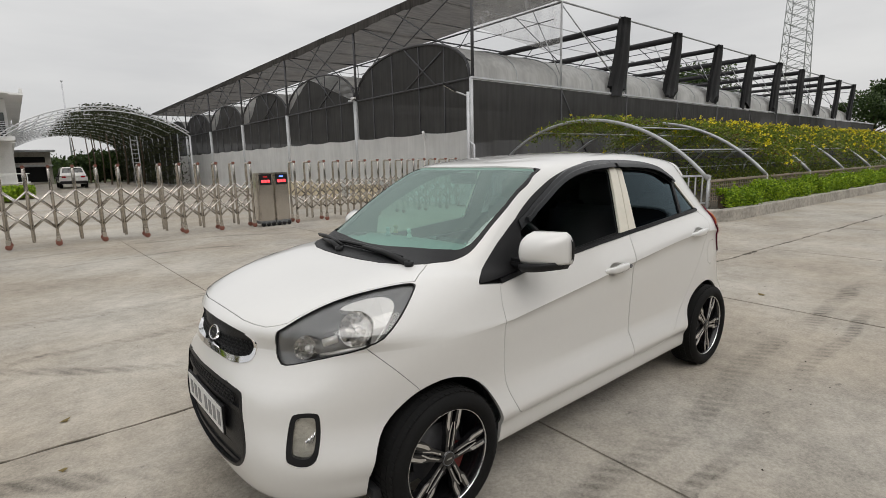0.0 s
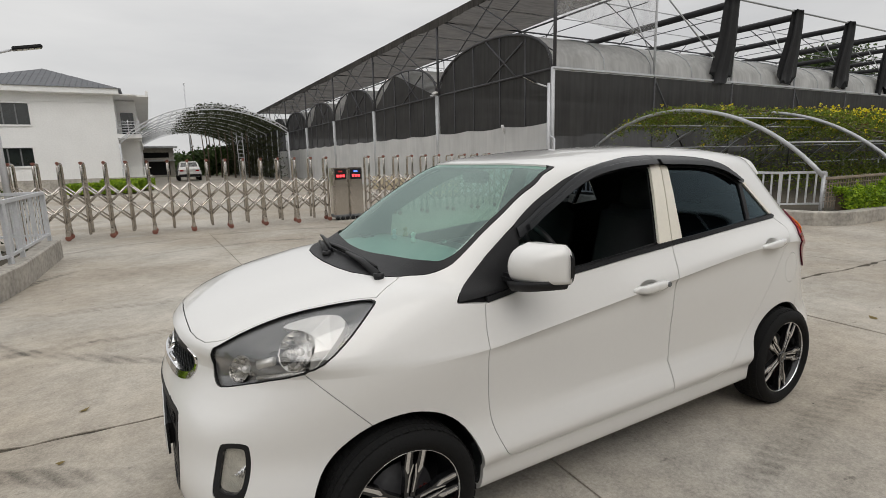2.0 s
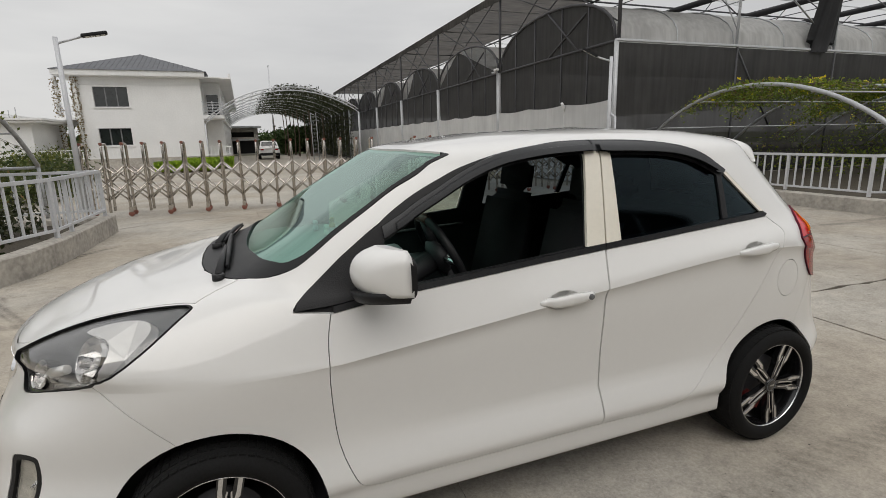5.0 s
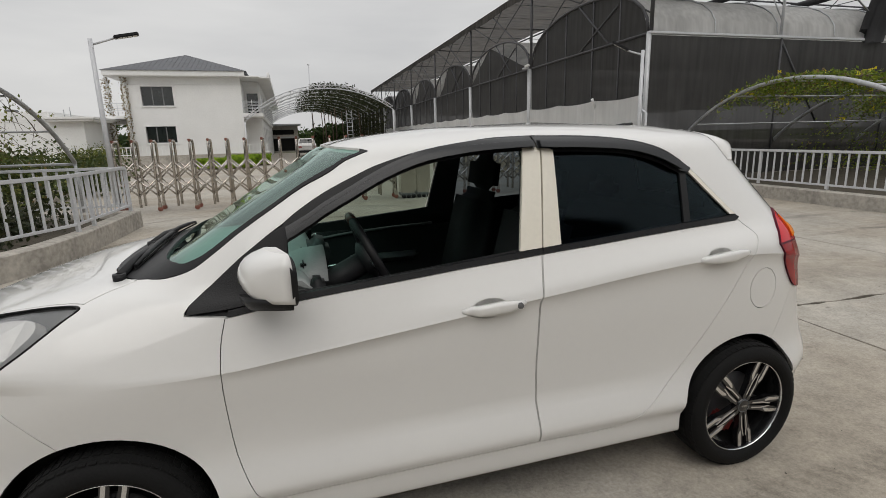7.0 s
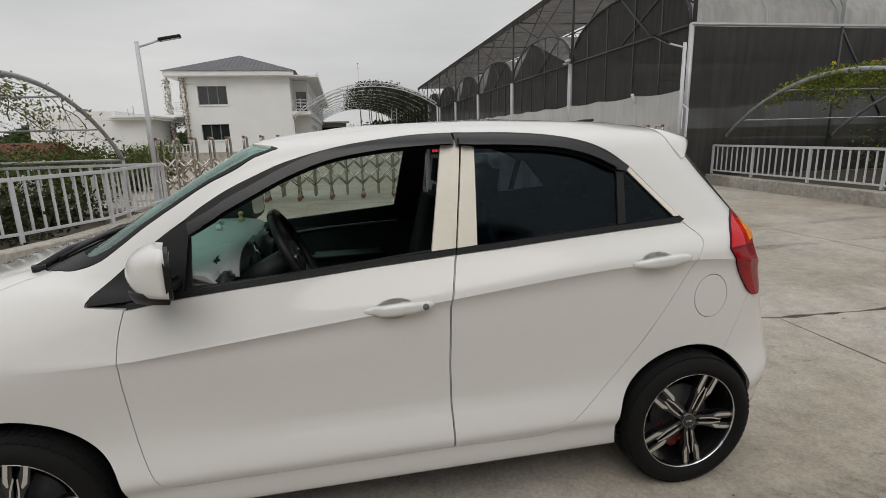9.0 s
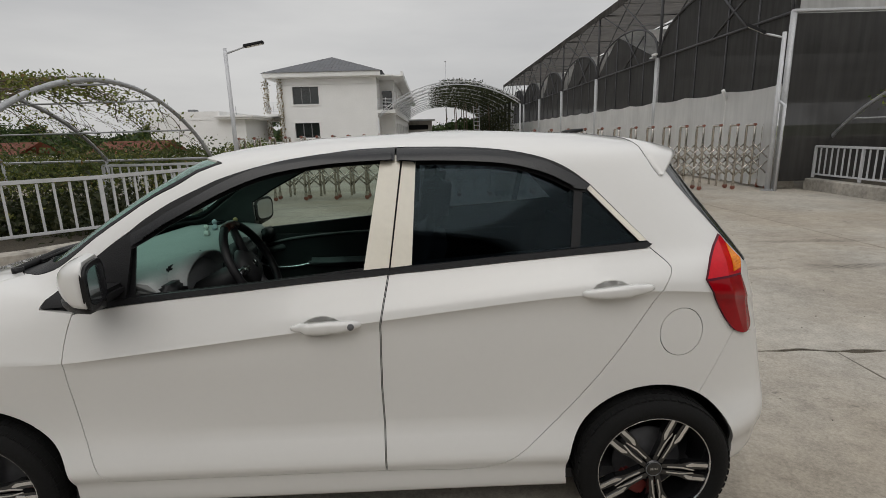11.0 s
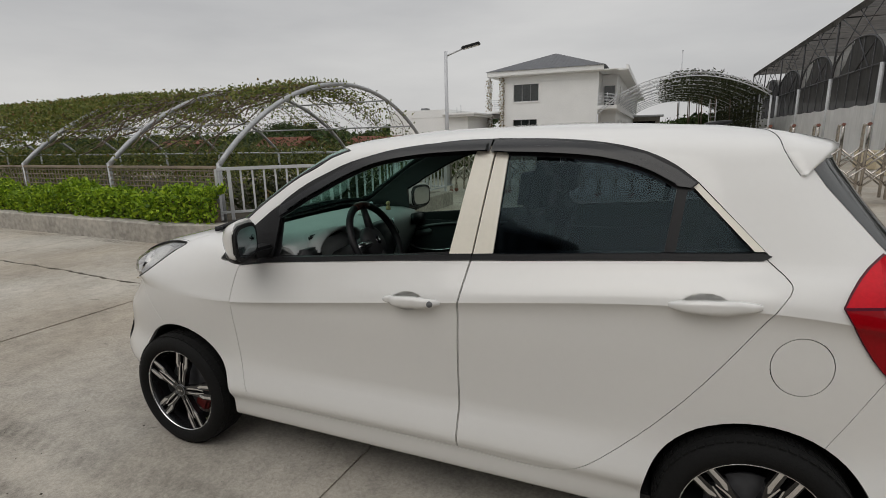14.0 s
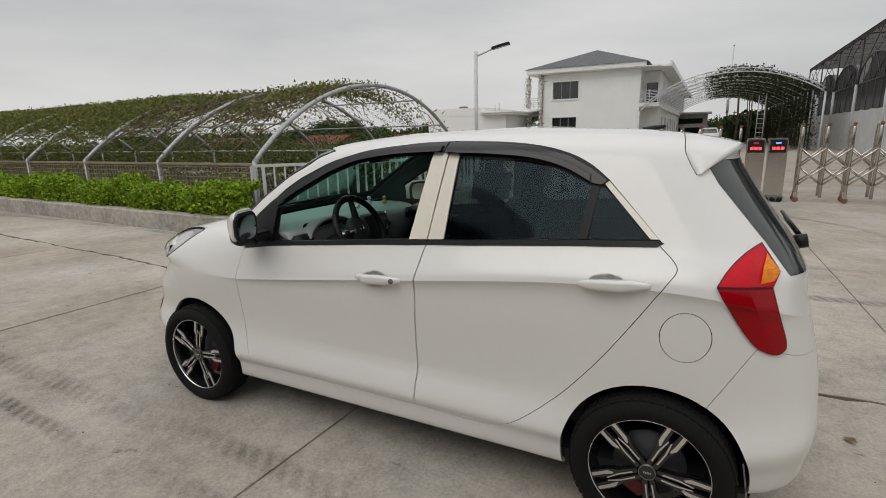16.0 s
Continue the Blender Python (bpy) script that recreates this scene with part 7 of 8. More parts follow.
def front_fittings(root, skin, grille_all, intake_all, fog, fway, take, drop, trim, glassy):
    """Honeycomb grille with chrome lip and emblem, lower intake, number plate and fog lamps."""
    deep = skin.solid(-0.025, -0.035)
    g = panel("grille", take(deep, prism(inset(grille_all, -0.01), 1.5, 2.1, "x")), BLACK, root, "black honeycomb grille with a chrome lip")
    lip = drop(take(skin.solid(0.004, -0.03), prism(grille_all, 1.5, 2.1, "x")), prism([(y * 0.965, 0.842 + (z - 0.842) * 0.83) if z < 0.79 else (y * 0.965, z + 0.003) for y, z in grille_all], 1.4, 2.2, "x"))
    panel("chrome_lip", lip, CHROME, g, "chrome lip")
    comb = bmesh.new()
    for r in range(8):
        for k in range(-12, 13):
            y, z = (k + 0.5 * (r % 2)) * 0.027, 0.738 + 0.0135 * r
            if abs(y) < 0.315 - 0.5 * max(0, z - 0.80):
                x = 1.826 - 0.55 * max(0, z - 0.775) - 0.3 * max(0, 0.775 - z) * 0 - 0.60 * y * y + 0.2 * (0.78 - z) - 0.006
                for a in range(6):
                    p = [(x, y + 0.0135 * math.cos(t), z + 0.0078 * math.sin(t)) for t in (a * math.pi / 3, (a + 1) * math.pi / 3)]
                    sweep(comb, p, 0.0028, 4, False)
    part("honeycomb", comb, BLACK, g)
    m = Matrix.Translation((1.829, 0.045, 0.782)) @ Vector((0.93, 0.05, 0.36)).to_track_quat("Z", "Y").to_matrix().to_4x4()
    bm = lathe([(0.036, 0.004), (0.039, 0.007), (0.042, 0.003), (0.042, -0.006)], 32, "z")
    bmesh.ops.transform(bm, matrix=m @ Matrix.Diagonal((1.0, 0.72, 1, 1)), verts=bm.verts[:])
    e = part("emblem", bm, CHROME, g, "oval chrome emblem", True)
    bm = lathe([(0, 0.0035), (0.037, 0.0035)], 28, "z")
    bmesh.ops.transform(bm, matrix=m @ Matrix.Diagonal((1.0, 0.72, 1, 1)), verts=bm.verts[:])
    part("emblem_face", bm, BLACK, e)
    bm = bmesh.new()
    for k in (-1, 0, 1):
        boxes(bm, (0.019 * k - 0.0025, 0.019 * k + 0.0025, -0.013, 0.013, 0.0036, 0.0052))
    bmesh.ops.transform(bm, matrix=m @ Matrix.Rotation(math.pi / 2, 4, "Z"), verts=bm.verts[:])
    part("emblem_bar", bm, CHROME, e)

    i = panel("lower_intake", take(skin.solid(-0.045, -0.055), prism(inset(intake_all, -0.015), 1.5, 2.1, "x")), BLACK, root, "wide black lower air intake")
    edge = drop(take(skin.solid(0.002, -0.05), prism(inset(intake_all, 0.001), 1.5, 2.1, "x")), prism(inset(intake_all, 0.014), 1.4, 2.2, "x"))
    panel("intake_rim", edge, BLACK, i, "black intake rim")
    comb = bmesh.new()
    for r in range(5):
        for k in range(-11, 12):
            y, z = (k + 0.5 * (r % 2)) * 0.03, 0.572 + 0.0155 * r
            x = 1.868 - 0.20 * y * y - 0.05 * max(0, z - 0.60)
            if abs(y) < 0.29 - 1.2 * max(0, z - 0.605):
                for a in range(6):
                    p = [(x, y + 0.0155 * math.cos(t), z + 0.0095 * math.sin(t)) for t in (a * math.pi / 3, (a + 1) * math.pi / 3)]
                    sweep(comb, p, 0.003, 4, False)
    part("honeycomb", comb, BLACK, i)
    for z0, z1 in ((0.545, 0.565), (0.37, 0.40), (0.325, 0.34)):
        bm = bmesh.new()
        pts = [(1.872 - 0.2 * (k * 0.045) ** 2, k * 0.045) for k in range(-8, 9)]
        lo = [[bm.verts.new((x + dx, y, z)) for dx, z in ((0, z0), (0, z1), (-0.03, z1), (-0.03, z0))] for x, y in pts]
        for a, b in zip(lo, lo[1:]):
            for q in range(4):
                bm.faces.new((a[q], b[q], b[(q + 1) % 4], a[(q + 1) % 4]))
        bmesh.ops.recalc_face_normals(bm, faces=bm.faces[:])
        part("intake_bar", bm, BLACK, i)
    plate = part("number_plate", box((1.878, 1.886, -0.235, 0.235, 0.432, 0.542), bevel=0.004), mat("plate_white", (0.72, 0.72, 0.70), 0.4, 0, 0.04, 10, 60, 0.02), root, "white number plate with dark bars")
    dark = mat("plate_ink", (0.22, 0.22, 0.225), 0.5, 0, 0.1, 20, 80, 0.0)
    for k in range(7):
        y = -0.195 + 0.058 * k + (0.03 if k > 2 else 0)
        part("plate_bar", box((1.886, 1.8872, y, y + 0.036, 0.456, 0.518)), dark, plate)
    bm = bmesh.new()
    boxes(bm, (1.875, 1.8825, -0.238, 0.238, 0.429, 0.545))
    part("plate_holder", bm, BLACK, plate)
    part("plate_bracket", box((1.82, 1.878, -0.2, 0.2, 0.447, 0.527)), BLACK, plate)

    c = np.mean(fog, 0)
    inner = [tuple(c + (np.array(p) - c) * 0.985) for p in fog]
    lens = [tuple(c + np.array([0.0, 0.003, 0.004]) + (np.array(p) - c) * np.array([0.70, 0.70, 0.76])) for p in fog]
    pod = drop(take(skin.solid(-0.002, -0.03), prism3(inner, fway, 0.1)), prism3(lens, fway, 0.12))
    glass = take(skin.solid(-0.008, -0.014), prism3(lens, fway, 0.1))
    back = take(skin.solid(-0.017, -0.022), prism3([tuple(c + (np.array(p) - c) * 1.04) for p in lens], fway, 0.1))
    for side in (1, -1):
        f = panel("fog_lamp", pod.copy() if side > 0 else flip_y(pod), BLACK, root, "rounded rectangular fog lamp in a black surround")
        panel("reflector", back.copy() if side > 0 else flip_y(back), FOGPALE, f, "pale silvered reflector")
        ln = panel("lens", glass.copy() if side > 0 else flip_y(glass), LENSGLASS, f, "clear lens")
        ln.visible_shadow = False
        bm = bmesh.new()
        for k in range(4):
            sweep(bm, [(1.722 - 0.011 * k, (0.557 + 0.008 * k) * side, 0.440 + 0.004 * k), (1.699 - 0.009 * k, (0.570 + 0.0065 * k) * side, 0.478 + 0.010 * k)], 0.004, 5)
        part("reflector_rib", bm, CHROME, f)


def door_handle(parent, side, a, b, skin, key):
    """A pull handle standing off a round scoop."""
    n = 14
    bm = bmesh.new()
    rows = []
    for k in range(n + 1):
        f = k / n
        x, z = a[0] + (b[0] - a[0]) * f, a[1] + (b[1] - a[1]) * f
        h = 0.020 * (math.sin(math.pi * min(max(f, 0.02), 0.98))) ** 0.45 + 0.002
        y = skin.at(x, z)
        out = 0.026 * math.sin(math.pi * min(max(f, 0.0), 1.0)) ** 0.6 + 0.004
        rows.append([bm.verts.new((x, (y + dy) * side, z + dz)) for dy, dz in ((out - 0.020, -h), (out - 0.004, -h * 0.9), (out, -h * 0.4), (out, h * 0.4), (out - 0.004, h * 0.9), (out - 0.020, h))])
    for p, q in zip(rows, rows[1:]):
        for j in range(6):
            bm.faces.new((p[j], q[j], q[(j + 1) % 6], p[(j + 1) % 6])).smooth = True
    bm.faces.new(rows[0])
    bm.faces.new(rows[-1][::-1])
    bmesh.ops.recalc_face_normals(bm, faces=bm.faces[:])
    h = part("handle", bm, PAINT, parent)
    if key and side > 0:
        x, z = b[0] + 0.032, b[1] - 0.001
        m = Matrix.Translation((x, skin.at(x, z) + 0.0235, z)) @ pose(0, 0, 0, -90, 0, 0)
        bm = lathe([(0, 0.002), (0.008, 0.002), (0.009, 0.0), (0.0105, 0.003), (0.0115, -0.004)], 18, "z")
        bmesh.ops.transform(bm, matrix=m, verts=bm.verts[:])
        part("keyhole", bm, GREYPL, h, "dark keyhole")


def mirror(root, side):
    """Door mirror: rounded white cap over a black foot, with its glass facing back."""
    bm = bmesh.new()
    rows = []
    for j in range(11):
        v = j / 10
        z = 1.000 + 0.136 * v
        cap_ = math.sqrt(max(0.0, 1 - (max(0.0, v - 0.66) / 0.36) ** 2.6))
        r = []
        wy = 0.086 * (1 - 0.10 * v ** 2.2) * (0.55 + 0.45 * cap_)
        dx = 0.112 * (math.sin(math.pi * (0.26 + 0.58 * v))) ** 0.75 * (0.25 + 0.75 * cap_)
        for k in range(17):
            t = math.pi * k / 16
            y = 0.811 + 0.004 * v - 0.036 * math.sin(t) + wy * math.copysign(abs(math.cos(t)) ** 0.62, math.cos(t))
            x = 0.600 + dx * math.sin(t) ** 0.75
            r.append(bm.verts.new((x, y * side, z)))
        rows.append(r)
    for p, q in zip(rows, rows[1:]):
        for k in range(16):
            bm.faces.new((p[k], p[k + 1], q[k + 1], q[k])).smooth = True
        bm.faces.new((p[0], q[0], q[16], p[16]))
    bm.faces.new(rows[0])
    bm.faces.new(rows[-1])
    bmesh.ops.recalc_face_normals(bm, faces=bm.faces[:])
    def swing(bm):
        for v in bm.verts:
            v.co.x += (0.89 - abs(v.co.y)) * 0.30
        return bm
    m = part("door_mirror", swing(bm), PAINT, root, "white door mirror on a black foot")
    bm = bmesh.new()
    rows = []
    for z, k_ in ((1.003, 0.99), (0.985, 0.97), (0.966, 0.86)):
        r = []
        for k in range(17):
            t = math.pi * k / 16
            r.append(bm.verts.new((0.601 + 0.112 * k_ * math.sin(t) ** 0.75, (0.808 - 0.036 * math.sin(t) + 0.082 * k_ * math.copysign(abs(math.cos(t)) ** 0.62, math.cos(t))) * side, z + 0.012 * math.cos(t))))
        rows.append(r)
    for p, q in zip(rows, rows[1:]):
        for k in range(17):
            bm.faces.new((p[k], p[(k + 1) % 17], q[(k + 1) % 17], q[k])).smooth = True
    bm.faces.new(rows[0])
    bm.faces.new(rows[-1])
    bmesh.ops.recalc_face_normals(bm, faces=bm.faces[:])
    part("mirror_base", swing(bm), BLACK, m, "black lower shell")
    bm = box((0.635, 0.715, 0.625, 0.76, 0.965, 1.008), bevel=0.013)
    part("mirror_foot", box_side(bm, side), BLACK, m, "black foot")
    def oval(w_, h_):
        return [(0.814 + w_ * math.copysign(abs(math.cos(t)) ** 0.55, math.cos(t)), 1.055 + h_ * math.copysign(abs(math.sin(t)) ** 0.55, math.sin(t))) for t in [2 * math.pi * k / 40 for k in range(40)]]
    bm = prism(oval(0.085, 0.072), 0.590, 0.606, "x")
    part("mirror_rim", swing(box_side(bm, side)), BLACK, m, "black rim")
    bm = prism(oval(0.072, 0.058), 0.5875, 0.591, "x")
    part("mirror_glass", swing(box_side(bm, side)), mat("mirror_silver", (0.55, 0.57, 0.60), 0.03, 1.0, 0.02, 5, 40, 0.0), m, "mirror glass")


def box_side(bm, side):
    if side < 0:
        for v in bm.verts:
            v.co.y *= -1
        bmesh.ops.reverse_faces(bm, faces=bm.faces[:])
    return bm


def spoiler(root, skin):
    """Roof-edge spoiler, rear wiper, roof aerial and windscreen wipers."""
    bm = bmesh.new()
    rows = []
    front = spline([Vector(p) for p in ((-1.20, 0, 1.452), (-1.205, 0.15, 1.449), (-1.212, 0.28, 1.438), (-1.220, 0.38, 1.420), (-1.228, 0.445, 1.395), (-1.250, 0.475, 1.350), (-1.272, 0.490, 1.311))], 3)
    edge = spline([Vector(p) for p in ((-1.425, 0, 1.400), (-1.420, 0.15, 1.398), (-1.402, 0.28, 1.392), (-1.376, 0.36, 1.380), (-1.348, 0.407, 1.362), (-1.314, 0.448, 1.336), (-1.279, 0.485, 1.307))], 3)
    line = [(Vector(a), Vector(b), 1) for a, b in zip(front, edge)]
    line = [(a, b, -1) for a, b, _ in line[:0:-1]] + line
    for a, b, sg in line:
        w_ = b - a
        k_ = min(1.0, w_.length / 0.15)
        on, sn, _ = skin.near(a)
        r = [on - sn * 0.008, on + sn * 0.0015 - Vector((0.004, 0, 0)), a + w_ * 0.55 + Vector((0, -0.002, 0.005 * k_)), a + w_ * 0.88 + Vector((0, 0, 0.004 * k_)), b, b + Vector((0.012, -0.01, -0.017)) * k_, a + w_ * 0.55 + Vector((0.0, -0.02, -0.055)) * k_, a + w_ * 0.15 + Vector((0.02, -0.03, -0.06)) * k_]
        rows.append([bm.verts.new((p.x, p.y * sg, p.z)) for p in r])
    for p, q in zip(rows, rows[1:]):
        for j in range(8):
            bm.faces.new((p[j], q[j], q[(j + 1) % 8], p[(j + 1) % 8])).smooth = True
    bm.faces.new(rows[0])
    bm.faces.new(rows[-1][::-1])
    bmesh.ops.recalc_face_normals(bm, faces=bm.faces[:])
    sp = part("roof_spoiler", bm, PAINT, root)
    for sg in (1, -1):
        line = []
        for p in front:
            on, sn, _ = skin.near(Vector(p))
            line.append((on.x + 0.003, on.y * sg, on.z))
        part("spoiler_seam", tube(line, 0.0022, 6), BLACK, sp, "dark seam")
    bm = tube([(-1.63, 0.06, 1.010), (-1.672, 0.06, 1.018)], 0.028, 10)
    sweep(bm, [(-1.660, 0.06, 1.015), (-1.630, -0.26, 1.06)], 0.011, 6)
    sweep(bm, [(-1.645, 0.02, 1.04), (-1.622, -0.34, 1.075)], 0.008, 6)
    part("rear_wiper", bm, BLACK, root, "black rear wiper")
    part("roof_aerial", tube([(-1.03, 0, 1.456), (-1.07, 0, 1.468), (-1.12, 0, 1.476)], [0.018, 0.012, 0.006], 8), BLACK, root, "short black roof aerial")
    for pivot, knee, b0, b1 in (((1.138, 0.455, 1.018), (1.122, 0.06, 1.046), (1.112, 0.37, 1.034), (1.108, -0.30, 1.044)), ((1.165, -0.10, 1.022), (1.118, -0.36, 1.040), (1.135, -0.12, 1.036), (1.062, -0.53, 1.046))):
        w = part("windscreen_wiper", tube([pivot, (Vector(pivot) + Vector(knee)) / 2 + Vector((0, 0, 0.012)), knee], [0.016, 0.012, 0.008], 8), BLACK, root, "black windscreen wiper")
        part("wiper_pivot", tube([Vector(pivot) - Vector((0, 0, 0.02)), Vector(pivot) + Vector((0, 0, 0.012))], 0.02, 12), BLACK, w)
        d = Vector(b1) - Vector(b0)
        part("wiper_blade", tube([Vector(b0) + d * f + Vector((0, 0, 0.010 * math.sin(math.pi * f))) for f in (0, 0.25, 0.5, 0.75, 1)], [0.006, 0.009, 0.010, 0.009, 0.005], 6), BLACK, w)
        part("wiper_rubber", tube([Vector(b0) + Vector((-0.004, 0, -0.008)), Vector(b1) + Vector((-0.004, 0, -0.008))], 0.004, 5), RUBBER, w)


def soft_box(size, bevel=0.05, m=None):
    bm = bmesh.new()
    bmesh.ops.create_cube(bm, size=1, matrix=Matrix.Diagonal((*size, 1)))
    bmesh.ops.bevel(bm, geom=bm.edges[:], offset=bevel, segments=3, affect="EDGES", clamp_overlap=True)
    for f in bm.faces:
        f.smooth = True
    if m is not None:
        bmesh.ops.transform(bm, matrix=m, verts=bm.verts[:])
    return bm


def cabin(root):
    """Dashboard, steering wheel, seats and floor."""
    dash = mat("dashboard_plastic", (0.34, 0.355, 0.348), 0.55, 0, 0.1, 9, 180, 0.15)
    dark = mat("cabin_dark_plastic", (0.03, 0.03, 0.032), 0.55, 0, 0.15, 9, 180, 0.15)
    cloth = mat("black_seat_cloth", (0.022, 0.022, 0.024), 0.9, 0, 0.25, 14, 250, 0.4)
    part("floor", box((-1.5, 1.5, -0.68, 0.68, 0.20, 0.24)), dark, root)
    part("firewall", box((1.12, 1.14, -0.6, 0.6, 0.24, 0.93)), dark, root)
    prof = [(1.05, 0.98), (0.95, 1.005), (0.80, 1.008), (0.66, 1.0), (0.58, 0.985), (0.545, 0.95), (0.56, 0.87), (0.60, 0.78), (0.66, 0.66), (0.75, 0.55), (1.05, 0.5)]
    bm = bmesh.new()
    rows = []
    for k in range(-12, 13):
        y = 0.615 * k / 12
        bulge = 0.03 * math.cos(y / 0.62 * 1.4)
        rows.append([bm.verts.new((x - (bulge if x < 0.9 else 0), y * (0.80 if x > 1 else 0.87 if x > 0.9 else 0.93 if x > 0.75 else 1.0), z + (0.012 * math.cos(y * 2.2) if z > 0.9 else 0))) for x, z in prof])
    for p, q in zip(rows, rows[1:]):
        for j in range(len(prof) - 1):
            bm.faces.new((p[j], p[j + 1], q[j + 1], q[j])).smooth = True
    bmesh.ops.recalc_face_normals(bm, faces=bm.faces[:])
    bm.faces.new(rows[0])
    bm.faces.new(rows[-1][::-1])
    bmesh.ops.recalc_face_normals(bm, faces=bm.faces[:])
    d = part("dashboard", bm, dash, root, "grey moulded dashboard")
    bm = bmesh.new()
    rows = []
    for k in range(13):
        a = math.pi * k / 12
        rows.append([bm.verts.new((x, 0.345 + w_ * math.cos(a), 0.955 + h_ * math.sin(a))) for x, w_, h_ in ((0.66, 0.15, 0.055), (0.56, 0.175, 0.082), (0.485, 0.18, 0.088), (0.488, 0.165, 0.074), (0.56, 0.15, 0.06))])
    for p, q in zip(rows, rows[1:]):
        for j in range(4):
            bm.faces.new((p[j], p[j + 1], q[j + 1], q[j])).smooth = True
    bmesh.ops.recalc_face_normals(bm, faces=bm.faces[:])
    part("instrument_hood", bm, dash, d, "grey instrument hood")
    part("dial", box((0.555, 0.575, 0.20, 0.49, 0.90, 1.02), bevel=0.008), BLACK, d)
    part("centre_console", soft_box((0.10, 0.26, 0.36), 0.03, Matrix.Translation((0.525, -0.02, 0.83)) @ pose(0, 0, 0, 0, -14, 0)), dark, d, "dark centre console")
    for s in (1, -1):
        part("console_strip", tube([(0.50, -0.02 + 0.145 * s, 1.0), (0.468, -0.02 + 0.15 * s, 0.93), (0.52, -0.02 + 0.12 * s, 0.72)], 0.013, 6), ALLOY, d, "silver strip")
        part("side_vent", soft_box((0.05, 0.13, 0.065), 0.012, Matrix.Translation((0.525, 0.545 * s, 0.945))), BLACK, d, "black air vent")
        part("speaker_grille", soft_box((0.07, 0.09, 0.008), 0.003, Matrix.Translation((0.80, 0.53 * s, 1.017))), BLACK, d)
    axis = Vector((-0.90, 0, 0.44)).normalized()
    m = Matrix.Translation((0.30, 0.345, 0.985)) @ axis.to_track_quat("Z", "Y").to_matrix().to_4x4()
    ring = [m @ Vector((0.178 * math.cos(a), 0.178 * math.sin(a), 0)) for a in [2 * math.pi * k / 48 for k in range(49)]]
    bm = sweep(bmesh.new(), ring, 0.0165, 10, False)
    w = part("steering_wheel", bm, BLACK, root, "black three-spoke steering wheel with wood-brown grips")
    hub = lathe([(0, 0.012), (0.05, 0.010), (0.075, -0.005), (0.08, -0.03), (0.05, -0.05)], 28, "z")
    bmesh.ops.transform(hub, matrix=m, verts=hub.verts[:])
    part("hub", hub, dark, w)
    emb = lathe([(0, 0.014), (0.016, 0.0135), (0.018, 0.011)], 20, "z")
    bmesh.ops.transform(emb, matrix=m, verts=emb.verts[:])
    part("wheel_emblem", emb, CHROME, w)
    wood = mat("brown_wheel_grip", (0.07, 0.022, 0.014), 0.35, 0, 0.25, 25, 120, 0.05)
    for k, a in enumerate((0.0, math.pi / 2, math.pi)):
        a = (math.pi / 2 - 0.1, math.pi, -math.pi / 2 + 0.1)[k]
        part("spoke", tube([m @ Vector((0.05 * math.cos(a), 0.05 * math.sin(a), -0.01)), m @ Vector((0.172 * math.cos(a), 0.172 * math.sin(a), 0))], [0.02, 0.014], 8), ALLOY if k == 1 else dark, w)
    for a0 in (math.pi / 2, -math.pi / 2):
        arc_pts = [m @ Vector((0.178 * math.cos(a0 + t), 0.178 * math.sin(a0 + t), 0)) for t in (-0.32, -0.16, 0, 0.16, 0.32)]
        part("grip", tube(arc_pts, 0.0182, 10), wood, w, "wood-brown grip")
    part("steering_column", tube([m @ Vector((0, 0, -0.03)), m @ Vector((0, 0, -0.28))], 0.045, 10), dark, root)
    for y in (0.345, -0.345):
        s = part("front_seat", soft_box((0.50, 0.47, 0.16), 0.06, Matrix.Translation((-0.05, y, 0.50))), cloth, root, "black cloth front seat")
        part("backrest", soft_box((0.15, 0.47, 0.66), 0.06, Matrix.Translation((-0.34, y, 0.83)) @ pose(0, 0, 0, 0, -14, 0)), cloth, s)
        part("headrest", soft_box((0.11, 0.28, 0.22), 0.05, Matrix.Translation((-0.44, y, 1.235)) @ pose(0, 0, 0, 0, -8, 0)), cloth, s)
        for dy in (-0.06, 0.06):
            part("headrest_post", tube([(-0.405, y + dy, 1.05), (-0.43, y + dy, 1.16)], 0.007, 6), CHROME, s)
        part("seat_base", box((-0.25, 0.17, y - 0.18, y + 0.18, 0.24, 0.43), bevel=0.02), dark, s)
    b = part("rear_bench", soft_box((0.46, 1.16, 0.18), 0.06, Matrix.Translation((-0.83, 0, 0.52))), cloth, root, "black cloth rear bench")
    part("backrest", soft_box((0.16, 1.16, 0.56), 0.06, Matrix.Translation((-1.10, 0, 0.80)) @ pose(0, 0, 0, 0, -16, 0)), cloth, b)
    for y in (0.32, -0.32):
        part("headrest", soft_box((0.10, 0.24, 0.14), 0.045, Matrix.Translation((-1.19, y, 1.12))), cloth, b)
    for s in (1, -1):
        part("door_card", box((-0.95, 0.85, 0.60 * s - 0.008, 0.60 * s + 0.008, 0.32, 0.93), bevel=0.004), dark, root, "dark door card")
        part("armrest", soft_box((0.42, 0.06, 0.05), 0.02, Matrix.Translation((0.10, 0.575 * s, 0.76))), GREYPL, root)
        y = 0.586 * s
        part("card_trim", tube([(float(px), y, float(pz)) for px, pz in spline([(0.60, 0.72), (0.63, 0.79), (0.56, 0.86), (0.42, 0.90), (0.15, 0.925), (-0.2, 0.94)], 4)], 0.008, 6), GREYPL, root)
        part("inner_pull", tube([(float(px), y, float(pz)) for px, pz in spline([(0.60, 0.765), (0.52, 0.735), (0.38, 0.735), (0.24, 0.765)], 4)], 0.010, 6), ALLOY, root, "silver door pull")
